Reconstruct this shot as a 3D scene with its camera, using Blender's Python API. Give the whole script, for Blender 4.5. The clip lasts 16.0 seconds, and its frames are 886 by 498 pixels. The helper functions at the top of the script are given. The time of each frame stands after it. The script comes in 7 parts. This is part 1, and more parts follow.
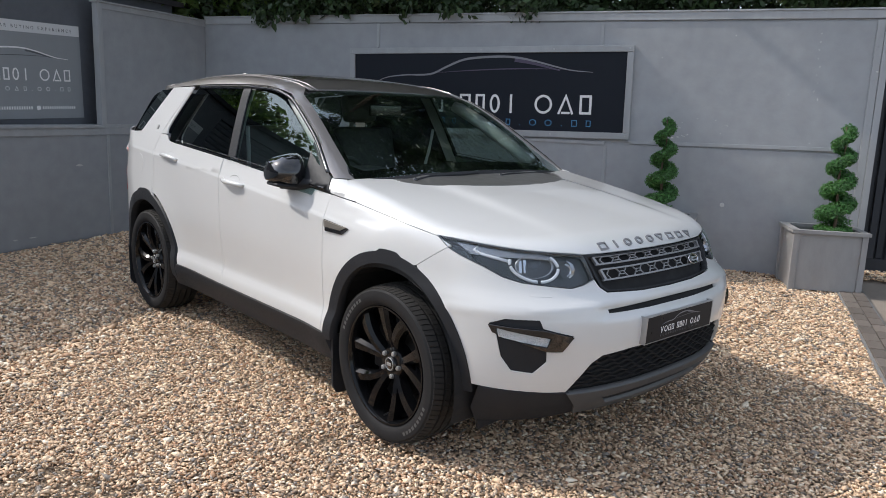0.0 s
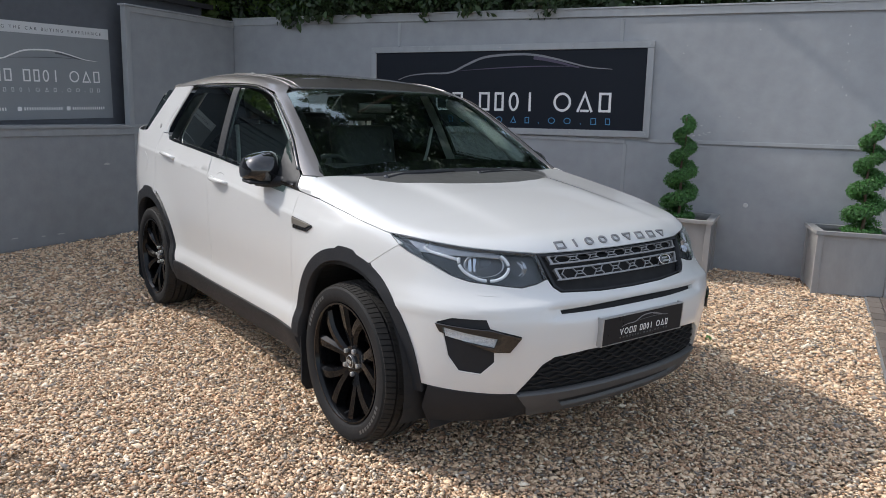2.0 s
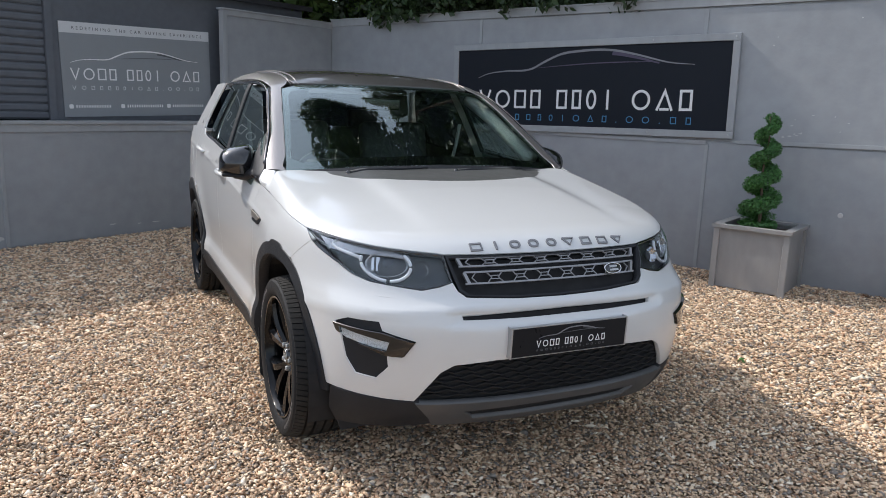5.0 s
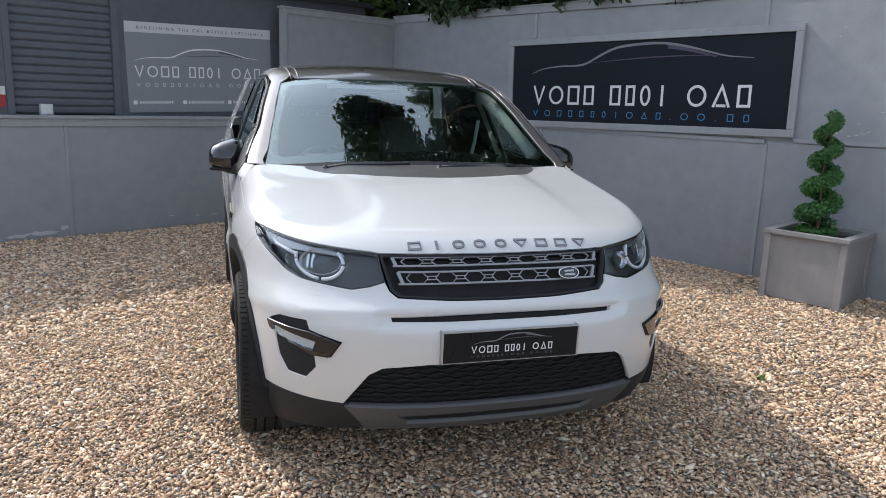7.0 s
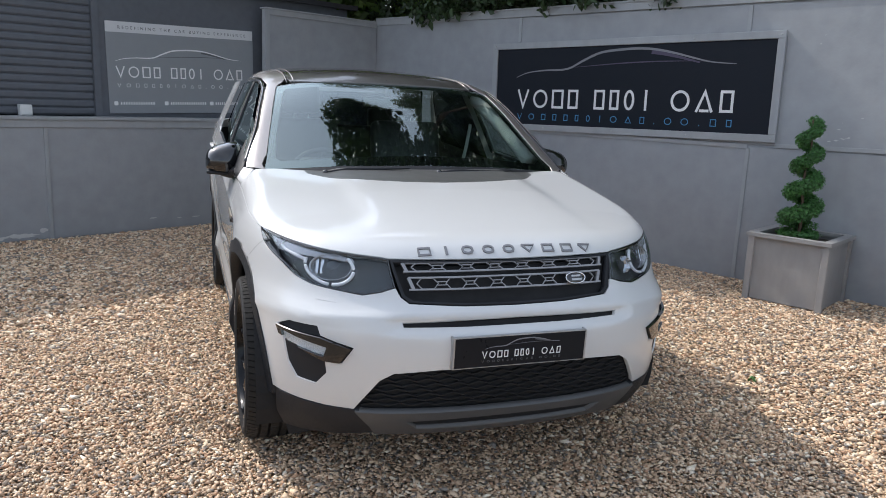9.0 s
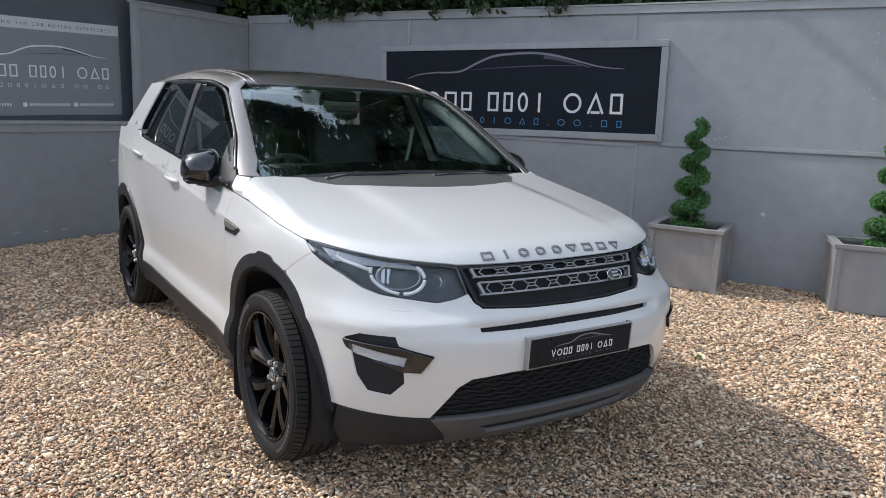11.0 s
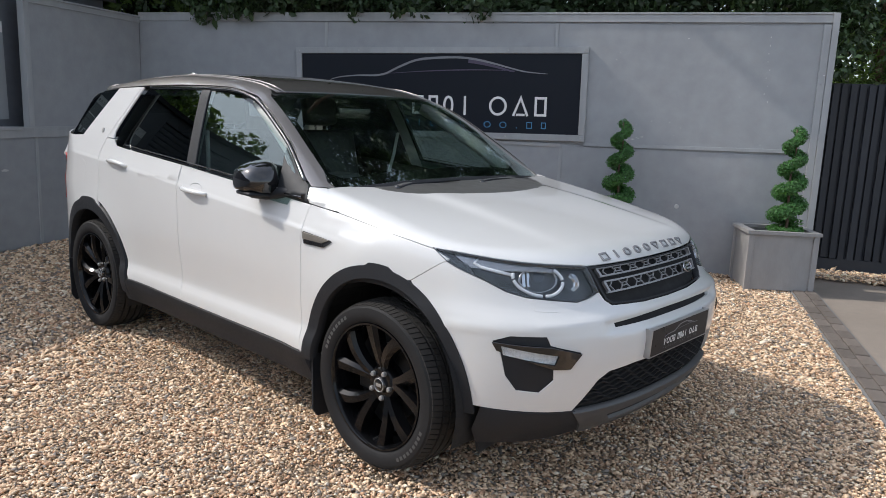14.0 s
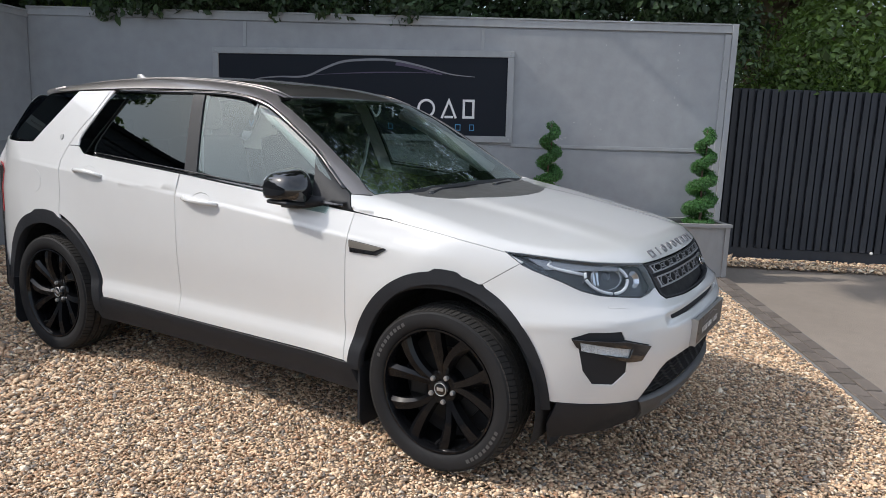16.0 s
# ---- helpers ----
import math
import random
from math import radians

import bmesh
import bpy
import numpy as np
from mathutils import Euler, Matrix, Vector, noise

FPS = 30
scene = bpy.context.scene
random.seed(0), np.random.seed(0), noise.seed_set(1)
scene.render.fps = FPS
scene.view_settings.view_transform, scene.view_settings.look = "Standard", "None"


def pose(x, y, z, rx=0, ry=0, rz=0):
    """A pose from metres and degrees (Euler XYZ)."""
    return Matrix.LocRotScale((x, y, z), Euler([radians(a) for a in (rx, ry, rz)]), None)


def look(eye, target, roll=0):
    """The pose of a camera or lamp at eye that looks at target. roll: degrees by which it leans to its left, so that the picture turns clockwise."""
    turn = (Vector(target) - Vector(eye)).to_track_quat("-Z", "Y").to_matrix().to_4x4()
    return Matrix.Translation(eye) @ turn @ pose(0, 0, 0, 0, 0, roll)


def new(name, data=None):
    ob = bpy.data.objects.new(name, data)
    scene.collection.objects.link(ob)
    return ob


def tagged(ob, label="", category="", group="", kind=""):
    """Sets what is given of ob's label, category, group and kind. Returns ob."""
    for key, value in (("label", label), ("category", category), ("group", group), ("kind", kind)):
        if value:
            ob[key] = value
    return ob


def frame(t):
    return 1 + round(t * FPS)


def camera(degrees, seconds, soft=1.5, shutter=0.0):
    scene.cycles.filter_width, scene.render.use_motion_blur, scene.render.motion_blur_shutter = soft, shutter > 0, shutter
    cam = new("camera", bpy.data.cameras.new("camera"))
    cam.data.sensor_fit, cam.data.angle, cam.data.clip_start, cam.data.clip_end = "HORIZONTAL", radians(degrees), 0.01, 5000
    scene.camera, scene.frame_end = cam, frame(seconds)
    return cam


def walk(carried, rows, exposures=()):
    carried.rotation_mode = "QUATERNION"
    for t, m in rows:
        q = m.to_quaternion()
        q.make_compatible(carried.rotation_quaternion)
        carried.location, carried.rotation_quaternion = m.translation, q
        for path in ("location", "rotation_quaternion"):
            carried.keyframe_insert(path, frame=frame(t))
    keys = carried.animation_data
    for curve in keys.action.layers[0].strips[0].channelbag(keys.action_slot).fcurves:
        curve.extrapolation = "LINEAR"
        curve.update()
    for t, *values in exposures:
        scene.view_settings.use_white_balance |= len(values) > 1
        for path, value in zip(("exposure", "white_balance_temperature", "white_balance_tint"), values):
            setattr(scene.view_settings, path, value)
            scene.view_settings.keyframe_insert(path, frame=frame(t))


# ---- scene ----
cam = camera(61.7, 16.0, 0.8)
PATH = [
    (0, (-2.863, -2.502, 1.493), (-1.542, -1.046, 1.124), 2.2),
    (0.5, (-2.879, -2.486, 1.492), (-1.535, -1.052, 1.123), 2.1),
    (1, (-2.804, -2.559, 1.493), (-1.454, -1.13, 1.124), 2.0),
    (1.5, (-2.678, -2.672, 1.502), (-1.371, -1.204, 1.132), 2.0),
    (2, (-2.517, -2.746, 1.492), (-1.312, -1.194, 1.118), 1.9),
    (2.5, (-2.347, -2.797, 1.491), (-1.222, -1.187, 1.112), 2.0),
    (3, (-2.183, -2.862, 1.494), (-1.116, -1.213, 1.114), 1.9),
    (3.5, (-2.021, -2.966, 1.494), (-1.006, -1.285, 1.114), 1.9),
    (6, (-1.338, -3.208, 1.493), (-0.646, -1.374, 1.098), 2.0),
    (6.5, (-1.165, -3.242, 1.504), (-0.549, -1.382, 1.104), 2.0),
    (7, (-1.013, -3.264, 1.496), (-0.429, -1.394, 1.096), 2.0),
    (7.5, (-0.906, -3.266, 1.489), (-0.347, -1.388, 1.088), 2.0),
    (8, (-0.87, -3.261, 1.489), (-0.321, -1.38, 1.089), 2.2),
    (8.5, (-0.952, -3.259, 1.497), (-0.387, -1.382, 1.099), 2.3),
    (9, (-1.147, -3.231, 1.509), (-0.492, -1.383, 1.115), 2.4),
    (9.5, (-1.373, -3.166, 1.503), (-0.586, -1.369, 1.113), 2.5),
    (12, (-2.296, -2.634, 1.495), (-1.074, -1.095, 1.125), 2.4),
    (12.5, (-2.45, -2.557, 1.496), (-1.177, -1.059, 1.127), 2.4),
    (13, (-2.591, -2.471, 1.497), (-1.263, -1.021, 1.132), 2.4),
    (13.5, (-2.769, -2.316, 1.506), (-1.372, -0.933, 1.142), 2.4),
    (14, (-2.917, -2.182, 1.501), (-1.463, -0.856, 1.139), 2.3),
    (14.5, (-3.064, -2.042, 1.496), (-1.552, -0.783, 1.137), 2.3),
    (15, (-3.184, -1.845, 1.493), (-1.611, -0.664, 1.136), 2.3),
    (15.5, (-3.303, -1.663, 1.501), (-1.669, -0.565, 1.146), 2.3),
    (16, (-3.476, -1.529, 1.501), (-1.785, -0.52, 1.152), 2.2),
]
walk(cam, [(t, look(eye, target, roll)) for t, eye, target, roll in PATH],
     [(0, 0.26, 6460, 10), (3.5, 0.28, 6440, 10), (5.8, 0.38, 6380, 10), (7.5, 0.42, 6340, 10), (9.5, 0.38, 6360, 10), (12.0, 0.32, 6420, 10), (14.0, 0.27, 6450, 10), (16.0, 0.21, 6500, 10)])

# ---- world and sun ----
SUN_DIR = Vector((-0.64, 0.86, 1.0)).normalized()
world = bpy.data.worlds.new("sky")
scene.world = world
world.use_nodes = True
wn = world.node_tree.nodes
sky = wn.new("ShaderNodeTexSky")
sky.sky_type = 'NISHITA'
sky.sun_disc = False
sky.sun_elevation = math.asin(SUN_DIR.z)
sky.sun_rotation = math.atan2(SUN_DIR.x, SUN_DIR.y)
sky.air_density, sky.dust_density, sky.ozone_density = 1.0, 1.5, 1.0
# thin broken haze over the whole sky
coords, puff, amount, veil = wn.new("ShaderNodeTexCoord"), wn.new("ShaderNodeTexNoise"), wn.new("ShaderNodeMapRange"), wn.new("ShaderNodeMix")
puff.inputs["Scale"].default_value, puff.inputs["Detail"].default_value = 2.2, 6
amount.inputs["From Min"].default_value, amount.inputs["From Max"].default_value = 0.32, 0.74
amount.inputs["To Min"].default_value, amount.inputs["To Max"].default_value = 0.30, 0.72
veil.data_type = 'RGBA'
veil.inputs["B"].default_value = (5.5, 5.9, 6.6, 1)
wl = world.node_tree.links
wl.new(coords.outputs["Generated"], puff.inputs["Vector"])
wl.new(puff.outputs["Fac"], amount.inputs["Value"])
wl.new(amount.outputs[0], veil.inputs["Factor"])
wl.new(sky.outputs[0], veil.inputs["A"])
# the haze is brighter towards the sun
toward, power, gain, bright = wn.new("ShaderNodeVectorMath"), wn.new("ShaderNodeMath"), wn.new("ShaderNodeMath"), wn.new("ShaderNodeVectorMath")
toward.operation, power.operation, gain.operation, bright.operation = 'DOT_PRODUCT', 'POWER', 'MULTIPLY_ADD', 'SCALE'
toward.inputs[1].default_value = SUN_DIR
power.use_clamp = True
power.inputs[1].default_value = 7.0
gain.inputs[1].default_value, gain.inputs[2].default_value = 1.1, 1.0
floor_at = wn.new("ShaderNodeMath")
floor_at.operation = 'MAXIMUM'
wl.new(coords.outputs["Generated"], toward.inputs[0])
wl.new(toward.outputs["Value"], floor_at.inputs[0])
floor_at.inputs[1].default_value = 0.0
wl.new(floor_at.outputs[0], power.inputs[0])
wl.new(power.outputs[0], gain.inputs[0])
wl.new(veil.outputs["Result"], bright.inputs[0])
wl.new(gain.outputs[0], bright.inputs["Scale"])
wl.new(bright.outputs[0], wn["Background"].inputs["Color"])
wn["Background"].inputs["Strength"].default_value = 0.15
sun_data = bpy.data.lights.new("sun", 'SUN')
sun_data.energy, sun_data.angle, sun_data.color = 2.5, radians(0.8), (1.0, 0.95, 0.88)
sun = new("sun", sun_data)
sun.matrix_world = look(Vector((-6, 8, 9)), Vector((-6, 8, 9)) - SUN_DIR)

# ---- materials ----
def material(name, color, rough=0.5, metal=0.0, vary=0.12, scale=8.0, bump=0.0, bump_scale=60.0, coat=0.0, island=0.0, piece=0.0, stretch=(1, 1, 1), rough_vary=0.1, spec=0.5, hue=None):
    """A painted or natural surface: colour with coarse and fine variation, grain in gloss and relief."""
    m = bpy.data.materials.new(name)
    m.use_nodes = True
    nt = m.node_tree
    n, l = nt.nodes, nt.links
    b = n["Principled BSDF"]
    b.inputs["Metallic"].default_value = metal
    b.inputs["Specular IOR Level"].default_value = spec
    b.inputs["Coat Weight"].default_value = coat
    b.inputs["Coat Roughness"].default_value = 0.03
    tc = n.new("ShaderNodeTexCoord")
    mp = n.new("ShaderNodeMapping")
    mp.inputs["Scale"].default_value = stretch
    l.new(tc.outputs["Object"], mp.inputs["Vector"])
    coarse, fine = n.new("ShaderNodeTexNoise"), n.new("ShaderNodeTexNoise")
    coarse.inputs["Scale"].default_value, coarse.inputs["Detail"].default_value = scale * 0.2, 5
    fine.inputs["Scale"].default_value, fine.inputs["Detail"].default_value = scale * 3, 4
    for t in (coarse, fine):
        l.new(mp.outputs[0], t.inputs["Vector"])
    add = n.new("ShaderNodeMath")
    add.operation = 'ADD'
    l.new(coarse.outputs["Fac"], add.inputs[0])
    l.new(fine.outputs["Fac"], add.inputs[1])
    val = n.new("ShaderNodeMapRange")
    val.inputs["From Min"].default_value, val.inputs["From Max"].default_value = 0.6, 1.4
    val.inputs["To Min"].default_value, val.inputs["To Max"].default_value = 1 - vary, 1 + vary
    l.new(add.outputs[0], val.inputs["Value"])
    factor = val.outputs[0]
    for amount, node, socket in ((island, "ShaderNodeNewGeometry", "Random Per Island"), (piece, "ShaderNodeObjectInfo", "Random")):
        if amount:
            src = n.new(node)
            mr = n.new("ShaderNodeMapRange")
            mr.inputs["To Min"].default_value, mr.inputs["To Max"].default_value = 1 - amount, 1 + amount
            l.new(src.outputs[socket], mr.inputs["Value"])
            mul = n.new("ShaderNodeMath")
            mul.operation = 'MULTIPLY'
            l.new(factor, mul.inputs[0])
            l.new(mr.outputs[0], mul.inputs[1])
            factor = mul.outputs[0]
    base = n.new("ShaderNodeVectorMath")
    base.operation = 'SCALE'
    l.new(factor, base.inputs["Scale"])
    base.inputs[0].default_value = color
    l.new(base.outputs[0], b.inputs["Base Color"])
    rv = n.new("ShaderNodeMapRange")
    rv.inputs["From Min"].default_value, rv.inputs["From Max"].default_value = 0.3, 0.7
    rv.inputs["To Min"].default_value, rv.inputs["To Max"].default_value = max(0.01, rough * (1 - rough_vary)), min(1, rough * (1 + rough_vary))
    l.new(fine.outputs["Fac"], rv.inputs["Value"])
    l.new(rv.outputs[0], b.inputs["Roughness"])
    if bump:
        grain = n.new("ShaderNodeTexNoise")
        grain.inputs["Scale"].default_value, grain.inputs["Detail"].default_value = bump_scale, 6
        l.new(mp.outputs[0], grain.inputs["Vector"])
        bp = n.new("ShaderNodeBump")
        bp.inputs["Strength"].default_value, bp.inputs["Distance"].default_value = 1.0, bump
        l.new(grain.outputs["Fac"], bp.inputs["Height"])
        l.new(bp.outputs[0], b.inputs["Normal"])
    if hue:
        ramp_by(m, hue)
    return m


def ramp_by(m, colors):
    """Per-piece colour picked from a row of colours."""
    n, l = m.node_tree.nodes, m.node_tree.links
    geo = n.new("ShaderNodeNewGeometry")
    ramp = n.new("ShaderNodeValToRGB")
    el = ramp.color_ramp.elements
    while len(el) < len(colors):
        el.new(0.5)
    for i, c in enumerate(colors):
        el[i].position, el[i].color = i / len(colors), (*c, 1)
    ramp.color_ramp.interpolation = 'CONSTANT'
    l.new(geo.outputs["Random Per Island"], ramp.inputs[0])
    base = n["Vector Math"]
    l.new(ramp.outputs[0], base.inputs[0])


def glass(name, tint, base, power, rough=0.0):
    """A thin pane: tinted through, mirrored more the flatter one looks along it, from either side."""
    m = bpy.data.materials.new(name)
    m.use_nodes = True
    n, l = m.node_tree.nodes, m.node_tree.links
    n.remove(n["Principled BSDF"])
    tr, gl, mix = n.new("ShaderNodeBsdfTransparent"), n.new("ShaderNodeBsdfGlossy"), n.new("ShaderNodeMixShader")
    lw, pw, mr = n.new("ShaderNodeLayerWeight"), n.new("ShaderNodeMath"), n.new("ShaderNodeMapRange")
    lw.inputs["Blend"].default_value = 0.5
    pw.operation = 'POWER'
    pw.inputs[1].default_value = power
    mr.inputs["To Min"].default_value = base
    tr.inputs["Color"].default_value = (*tint, 1)
    gl.inputs["Roughness"].default_value = rough
    gl.inputs["Color"].default_value = (0.86, 0.97, 0.96, 1)
    l.new(lw.outputs["Facing"], pw.inputs[0])
    l.new(pw.outputs[0], mr.inputs["Value"])
    l.new(mr.outputs[0], mix.inputs[0])
    l.new(tr.outputs[0], mix.inputs[1])
    l.new(gl.outputs[0], mix.inputs[2])
    l.new(mix.outputs[0], n["Material Output"].inputs["Surface"])
    return m


WHITE = material("white_car_paint", (0.635, 0.635, 0.625), 0.32, vary=0.012, scale=3, coat=1.0, rough_vary=0.05)
GREY_METAL = material("grey_metallic_paint", (0.27, 0.25, 0.24), 0.34, metal=0.6, vary=0.05, scale=900, coat=0.8)
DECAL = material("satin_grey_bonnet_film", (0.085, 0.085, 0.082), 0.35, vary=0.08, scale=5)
BLACK_TRIM = material("black_textured_plastic", (0.017, 0.0185, 0.022), 0.55, vary=0.2, scale=20, bump=0.0004, bump_scale=900, spec=0.3)
BLACK_GLOSS = material("black_gloss_plastic", (0.006, 0.006, 0.007), 0.12, vary=0.2, coat=1.0)
SATIN_GREY = material("satin_grey_plastic", (0.085, 0.085, 0.086), 0.42, metal=0.2, vary=0.08, scale=14)
GRILLE_GREY = material("grille_grey_metal", (0.30, 0.30, 0.31), 0.35, metal=0.4, vary=0.06)
LETTER_GREY = material("letter_grey_metal", (0.22, 0.22, 0.23), 0.4, metal=0.2, vary=0.05)
VENT_METAL = material("bronze_grey_vent_metal", (0.30, 0.275, 0.24), 0.35, metal=0.6, vary=0.06)
WEED = material("weed_leaf", (0.08, 0.20, 0.04), 0.5, vary=0.2)
CHROME = material("chrome", (0.75, 0.75, 0.76), 0.08, metal=1.0, vary=0.02)
DARK = material("dark_inner_metal", (0.010, 0.010, 0.011), 0.8, vary=0.3)
RUBBER = material("tyre_rubber", (0.016, 0.016, 0.017), 0.7, vary=0.25, scale=14, bump=0.0006, bump_scale=300, spec=0.25)
# tread blocks take a lighter tone than the tyre wall
TREAD = material("dusty_tyre_tread", (0.034, 0.032, 0.030), 0.85, vary=0.3, scale=20, bump=0.0006, bump_scale=300, spec=0.25)
WHEEL_BLACK = material("gloss_black_alloy", (0.0045, 0.0047, 0.0055), 0.10, metal=0.0, vary=0.2, coat=0.0, spec=0.3)
BRAKE = material("dark_brake_metal", (0.02, 0.019, 0.018), 0.55, metal=0.3, vary=0.3)
CABIN_DARK = material("dark_cabin_trim", (0.04, 0.041, 0.043), 0.6, vary=0.2, scale=20, bump=0.0003, bump_scale=400)
CABIN_GREY = material("grey_cabin_trim", (0.60, 0.61, 0.60), 0.8, vary=0.08, scale=20)
SEAT = material("dark_seat_leather", (0.065, 0.065, 0.068), 0.5, vary=0.2, scale=12, bump=0.0006, bump_scale=200)
SCREEN_GLASS = glass("windscreen_glass", (0.76, 0.87, 0.82), 0.135, 3.0)
SIDE_GLASS = glass("door_glass", (0.50, 0.60, 0.58), 0.085, 4.0)
TINT_GLASS = glass("privacy_glass", (0.03, 0.036, 0.046), 0.045, 4.8)
LAMP_GLASS = glass("clear_lamp_cover", (0.92, 0.94, 0.96), 0.04, 5.0)
LENS_DARK = material("smoky_lamp_lens", (0.03, 0.034, 0.042), 0.08, vary=0.05, coat=1.0)
LAMP_DARK = material("dark_lamp_bezel", (0.062, 0.062, 0.068), 0.30, metal=0.35, vary=0.1)
LAMP_SILVER = material("silver_lamp_trim", (0.34, 0.34, 0.35), 0.24, metal=0.75, vary=0.1)
# dark roof glass: pillar grey scaled down, shade on the roof put into it
ROOF_SHADED = material("dark_grey_roof_glass", (0.085, 0.080, 0.077), 0.30, metal=0.3, vary=0.06, scale=4, coat=1.0)
LAMP_CHROME = material("lamp_reflector", (0.62, 0.63, 0.65), 0.12, metal=1.0, vary=0.05)
FOG_CLEAR = material("clear_fog_reflector", (0.66, 0.67, 0.68), 0.28, metal=0.15, vary=0.12, scale=60)
LAMP_WHITE = material("frosted_lamp_guide", (0.75, 0.76, 0.78), 0.25, vary=0.03)
PLATE_BLACK = material("black_plate_acrylic", (0.010, 0.011, 0.014), 0.30, vary=0.1, spec=0.2)
PLATE_SILVER = material("silver_plate_edge", (0.45, 0.45, 0.45), 0.35, metal=0.7, vary=0.05)
SIGN_WHITE = material("white_sign_vinyl", (0.80, 0.80, 0.80), 0.4, vary=0.03)
SIGN_BLUE = material("blue_sign_vinyl", (0.06, 0.24, 0.45), 0.4, vary=0.04)
SIGN_SILVER = material("silver_grey_sign_ink", (0.22, 0.22, 0.24), 0.4, vary=0.1, scale=3)
SIGN_PURPLE = material("dull_purple_sign_ink", (0.07, 0.055, 0.10), 0.4, vary=0.1, scale=3)
SIGN_GREY = material("grey_sign_ink", (0.10, 0.105, 0.115), 0.4, vary=0.05)
SIGN_BLACK = material("black_sign_board", (0.011, 0.014, 0.021), 0.6, vary=0.1, scale=3, spec=0.2)
BANNER_GREY = material("grey_banner_vinyl", (0.26, 0.275, 0.29), 0.5, vary=0.05, scale=3)
BANNER_LIGHT = material("pale_grey_banner_vinyl", (0.62, 0.63, 0.64), 0.5, vary=0.04, scale=3)
WALL_GREY = material("weathered_grey_wall_paint", (0.312, 0.325, 0.341), 0.4, vary=0.14, scale=2.2, bump=0.0012, bump_scale=30, piece=0.02)
TRIM_GREY = material("grey_timber_trim_paint", (0.345, 0.358, 0.37), 0.45, vary=0.12, scale=4, bump=0.001, bump_scale=50, stretch=(1, 1, 0.3))
CHIP = material("bare_pale_paint_chip", (0.55, 0.55, 0.54), 0.7, vary=0.1)
CLADDING = material("charcoal_cladding", (0.112, 0.121, 0.138), 0.55, vary=0.15, scale=5, bump=0.0006, bump_scale=40)
FENCE_BLACK = material("black_fence_paint", (0.024, 0.028, 0.036), 0.55, vary=0.25, scale=6, bump=0.001, bump_scale=40, piece=0.15, stretch=(1, 1, 0.15))
PLANTER_GREY = material("grey_planter_timber", (0.285, 0.28, 0.275), 0.6, vary=0.14, scale=5, bump=0.001, bump_scale=60, stretch=(1, 1, 0.4))
SOIL = material("dark_potting_soil", (0.03, 0.022, 0.015), 0.95, vary=0.4, scale=20, bump=0.01, bump_scale=60)
BARK = material("brown_bark", (0.13, 0.09, 0.06), 0.9, vary=0.3, scale=20, bump=0.004, bump_scale=50)
TOPIARY = material("boxwood_leaf", (0.07, 0.185, 0.055), 0.5, vary=0.25, scale=10, island=0.45)
# darker copy of the tree leaf: shade of backlit foliage put into the colour
LEAF_BACKLIT = material("dark_tree_leaf", (0.036, 0.066, 0.026), 0.5, vary=0.3, scale=1.5, island=0.5)
LEAF = material("tree_leaf", (0.122, 0.19, 0.062), 0.5, vary=0.3, scale=1.5, island=0.5)


def leafy(m, share=0.4):
    """Lets light pass through thin leaves."""
    n, l = m.node_tree.nodes, m.node_tree.links
    through_leaf, mix = n.new("ShaderNodeBsdfTranslucent"), n.new("ShaderNodeMixShader")
    tint = n.new("ShaderNodeVectorMath")
    tint.operation = 'MULTIPLY'
    tint.inputs[1].default_value = (1.5, 1.6, 0.7)
    l.new(n["Vector Math"].outputs[0], tint.inputs[0])
    l.new(tint.outputs[0], through_leaf.inputs["Color"])
    mix.inputs[0].default_value = share
    l.new(n["Principled BSDF"].outputs[0], mix.inputs[1])
    l.new(through_leaf.outputs[0], mix.inputs[2])
    l.new(mix.outputs[0], n["Material Output"].inputs["Surface"])


leafy(LEAF)
leafy(LEAF_BACKLIT, 0.12)
leafy(TOPIARY, 0.3)
PEBBLE = material("gravel_pebble", (0.4, 0.3, 0.2), 0.75, vary=0.2, scale=60, hue=[(0.27, 0.205, 0.15), (0.77, 0.545, 0.36), (0.47, 0.32, 0.205), (0.90, 0.69, 0.475), (0.52, 0.315, 0.19), (0.82, 0.61, 0.415), (0.30, 0.26, 0.22), (0.94, 0.81, 0.635), (0.62, 0.425, 0.275), (0.86, 0.63, 0.42)])
TARMAC = material("brown_grey_tarmac", (0.27, 0.228, 0.19), 0.85, vary=0.15, scale=5, bump=0.004, bump_scale=120)
KERB = material("dark_block_paving", (0.155, 0.13, 0.112), 0.8, vary=0.2, scale=12, bump=0.002, bump_scale=80, piece=0.2)
CONCRETE = material("grey_concrete", (0.2, 0.2, 0.2), 0.85, vary=0.15, scale=5, bump=0.002)
ROOFING = material("dark_roof_felt", (0.03, 0.03, 0.033), 0.85, vary=0.2, scale=6, bump=0.002)
PLASTIC_WHITE = material("white_plastic", (0.7, 0.7, 0.68), 0.4, vary=0.04)
PLASTIC_RED = material("red_label", (0.4, 0.03, 0.03), 0.4, vary=0.05)
LEAF_LITTER = material("dry_leaf", (0.16, 0.07, 0.03), 0.8, vary=0.3, island=0.4)


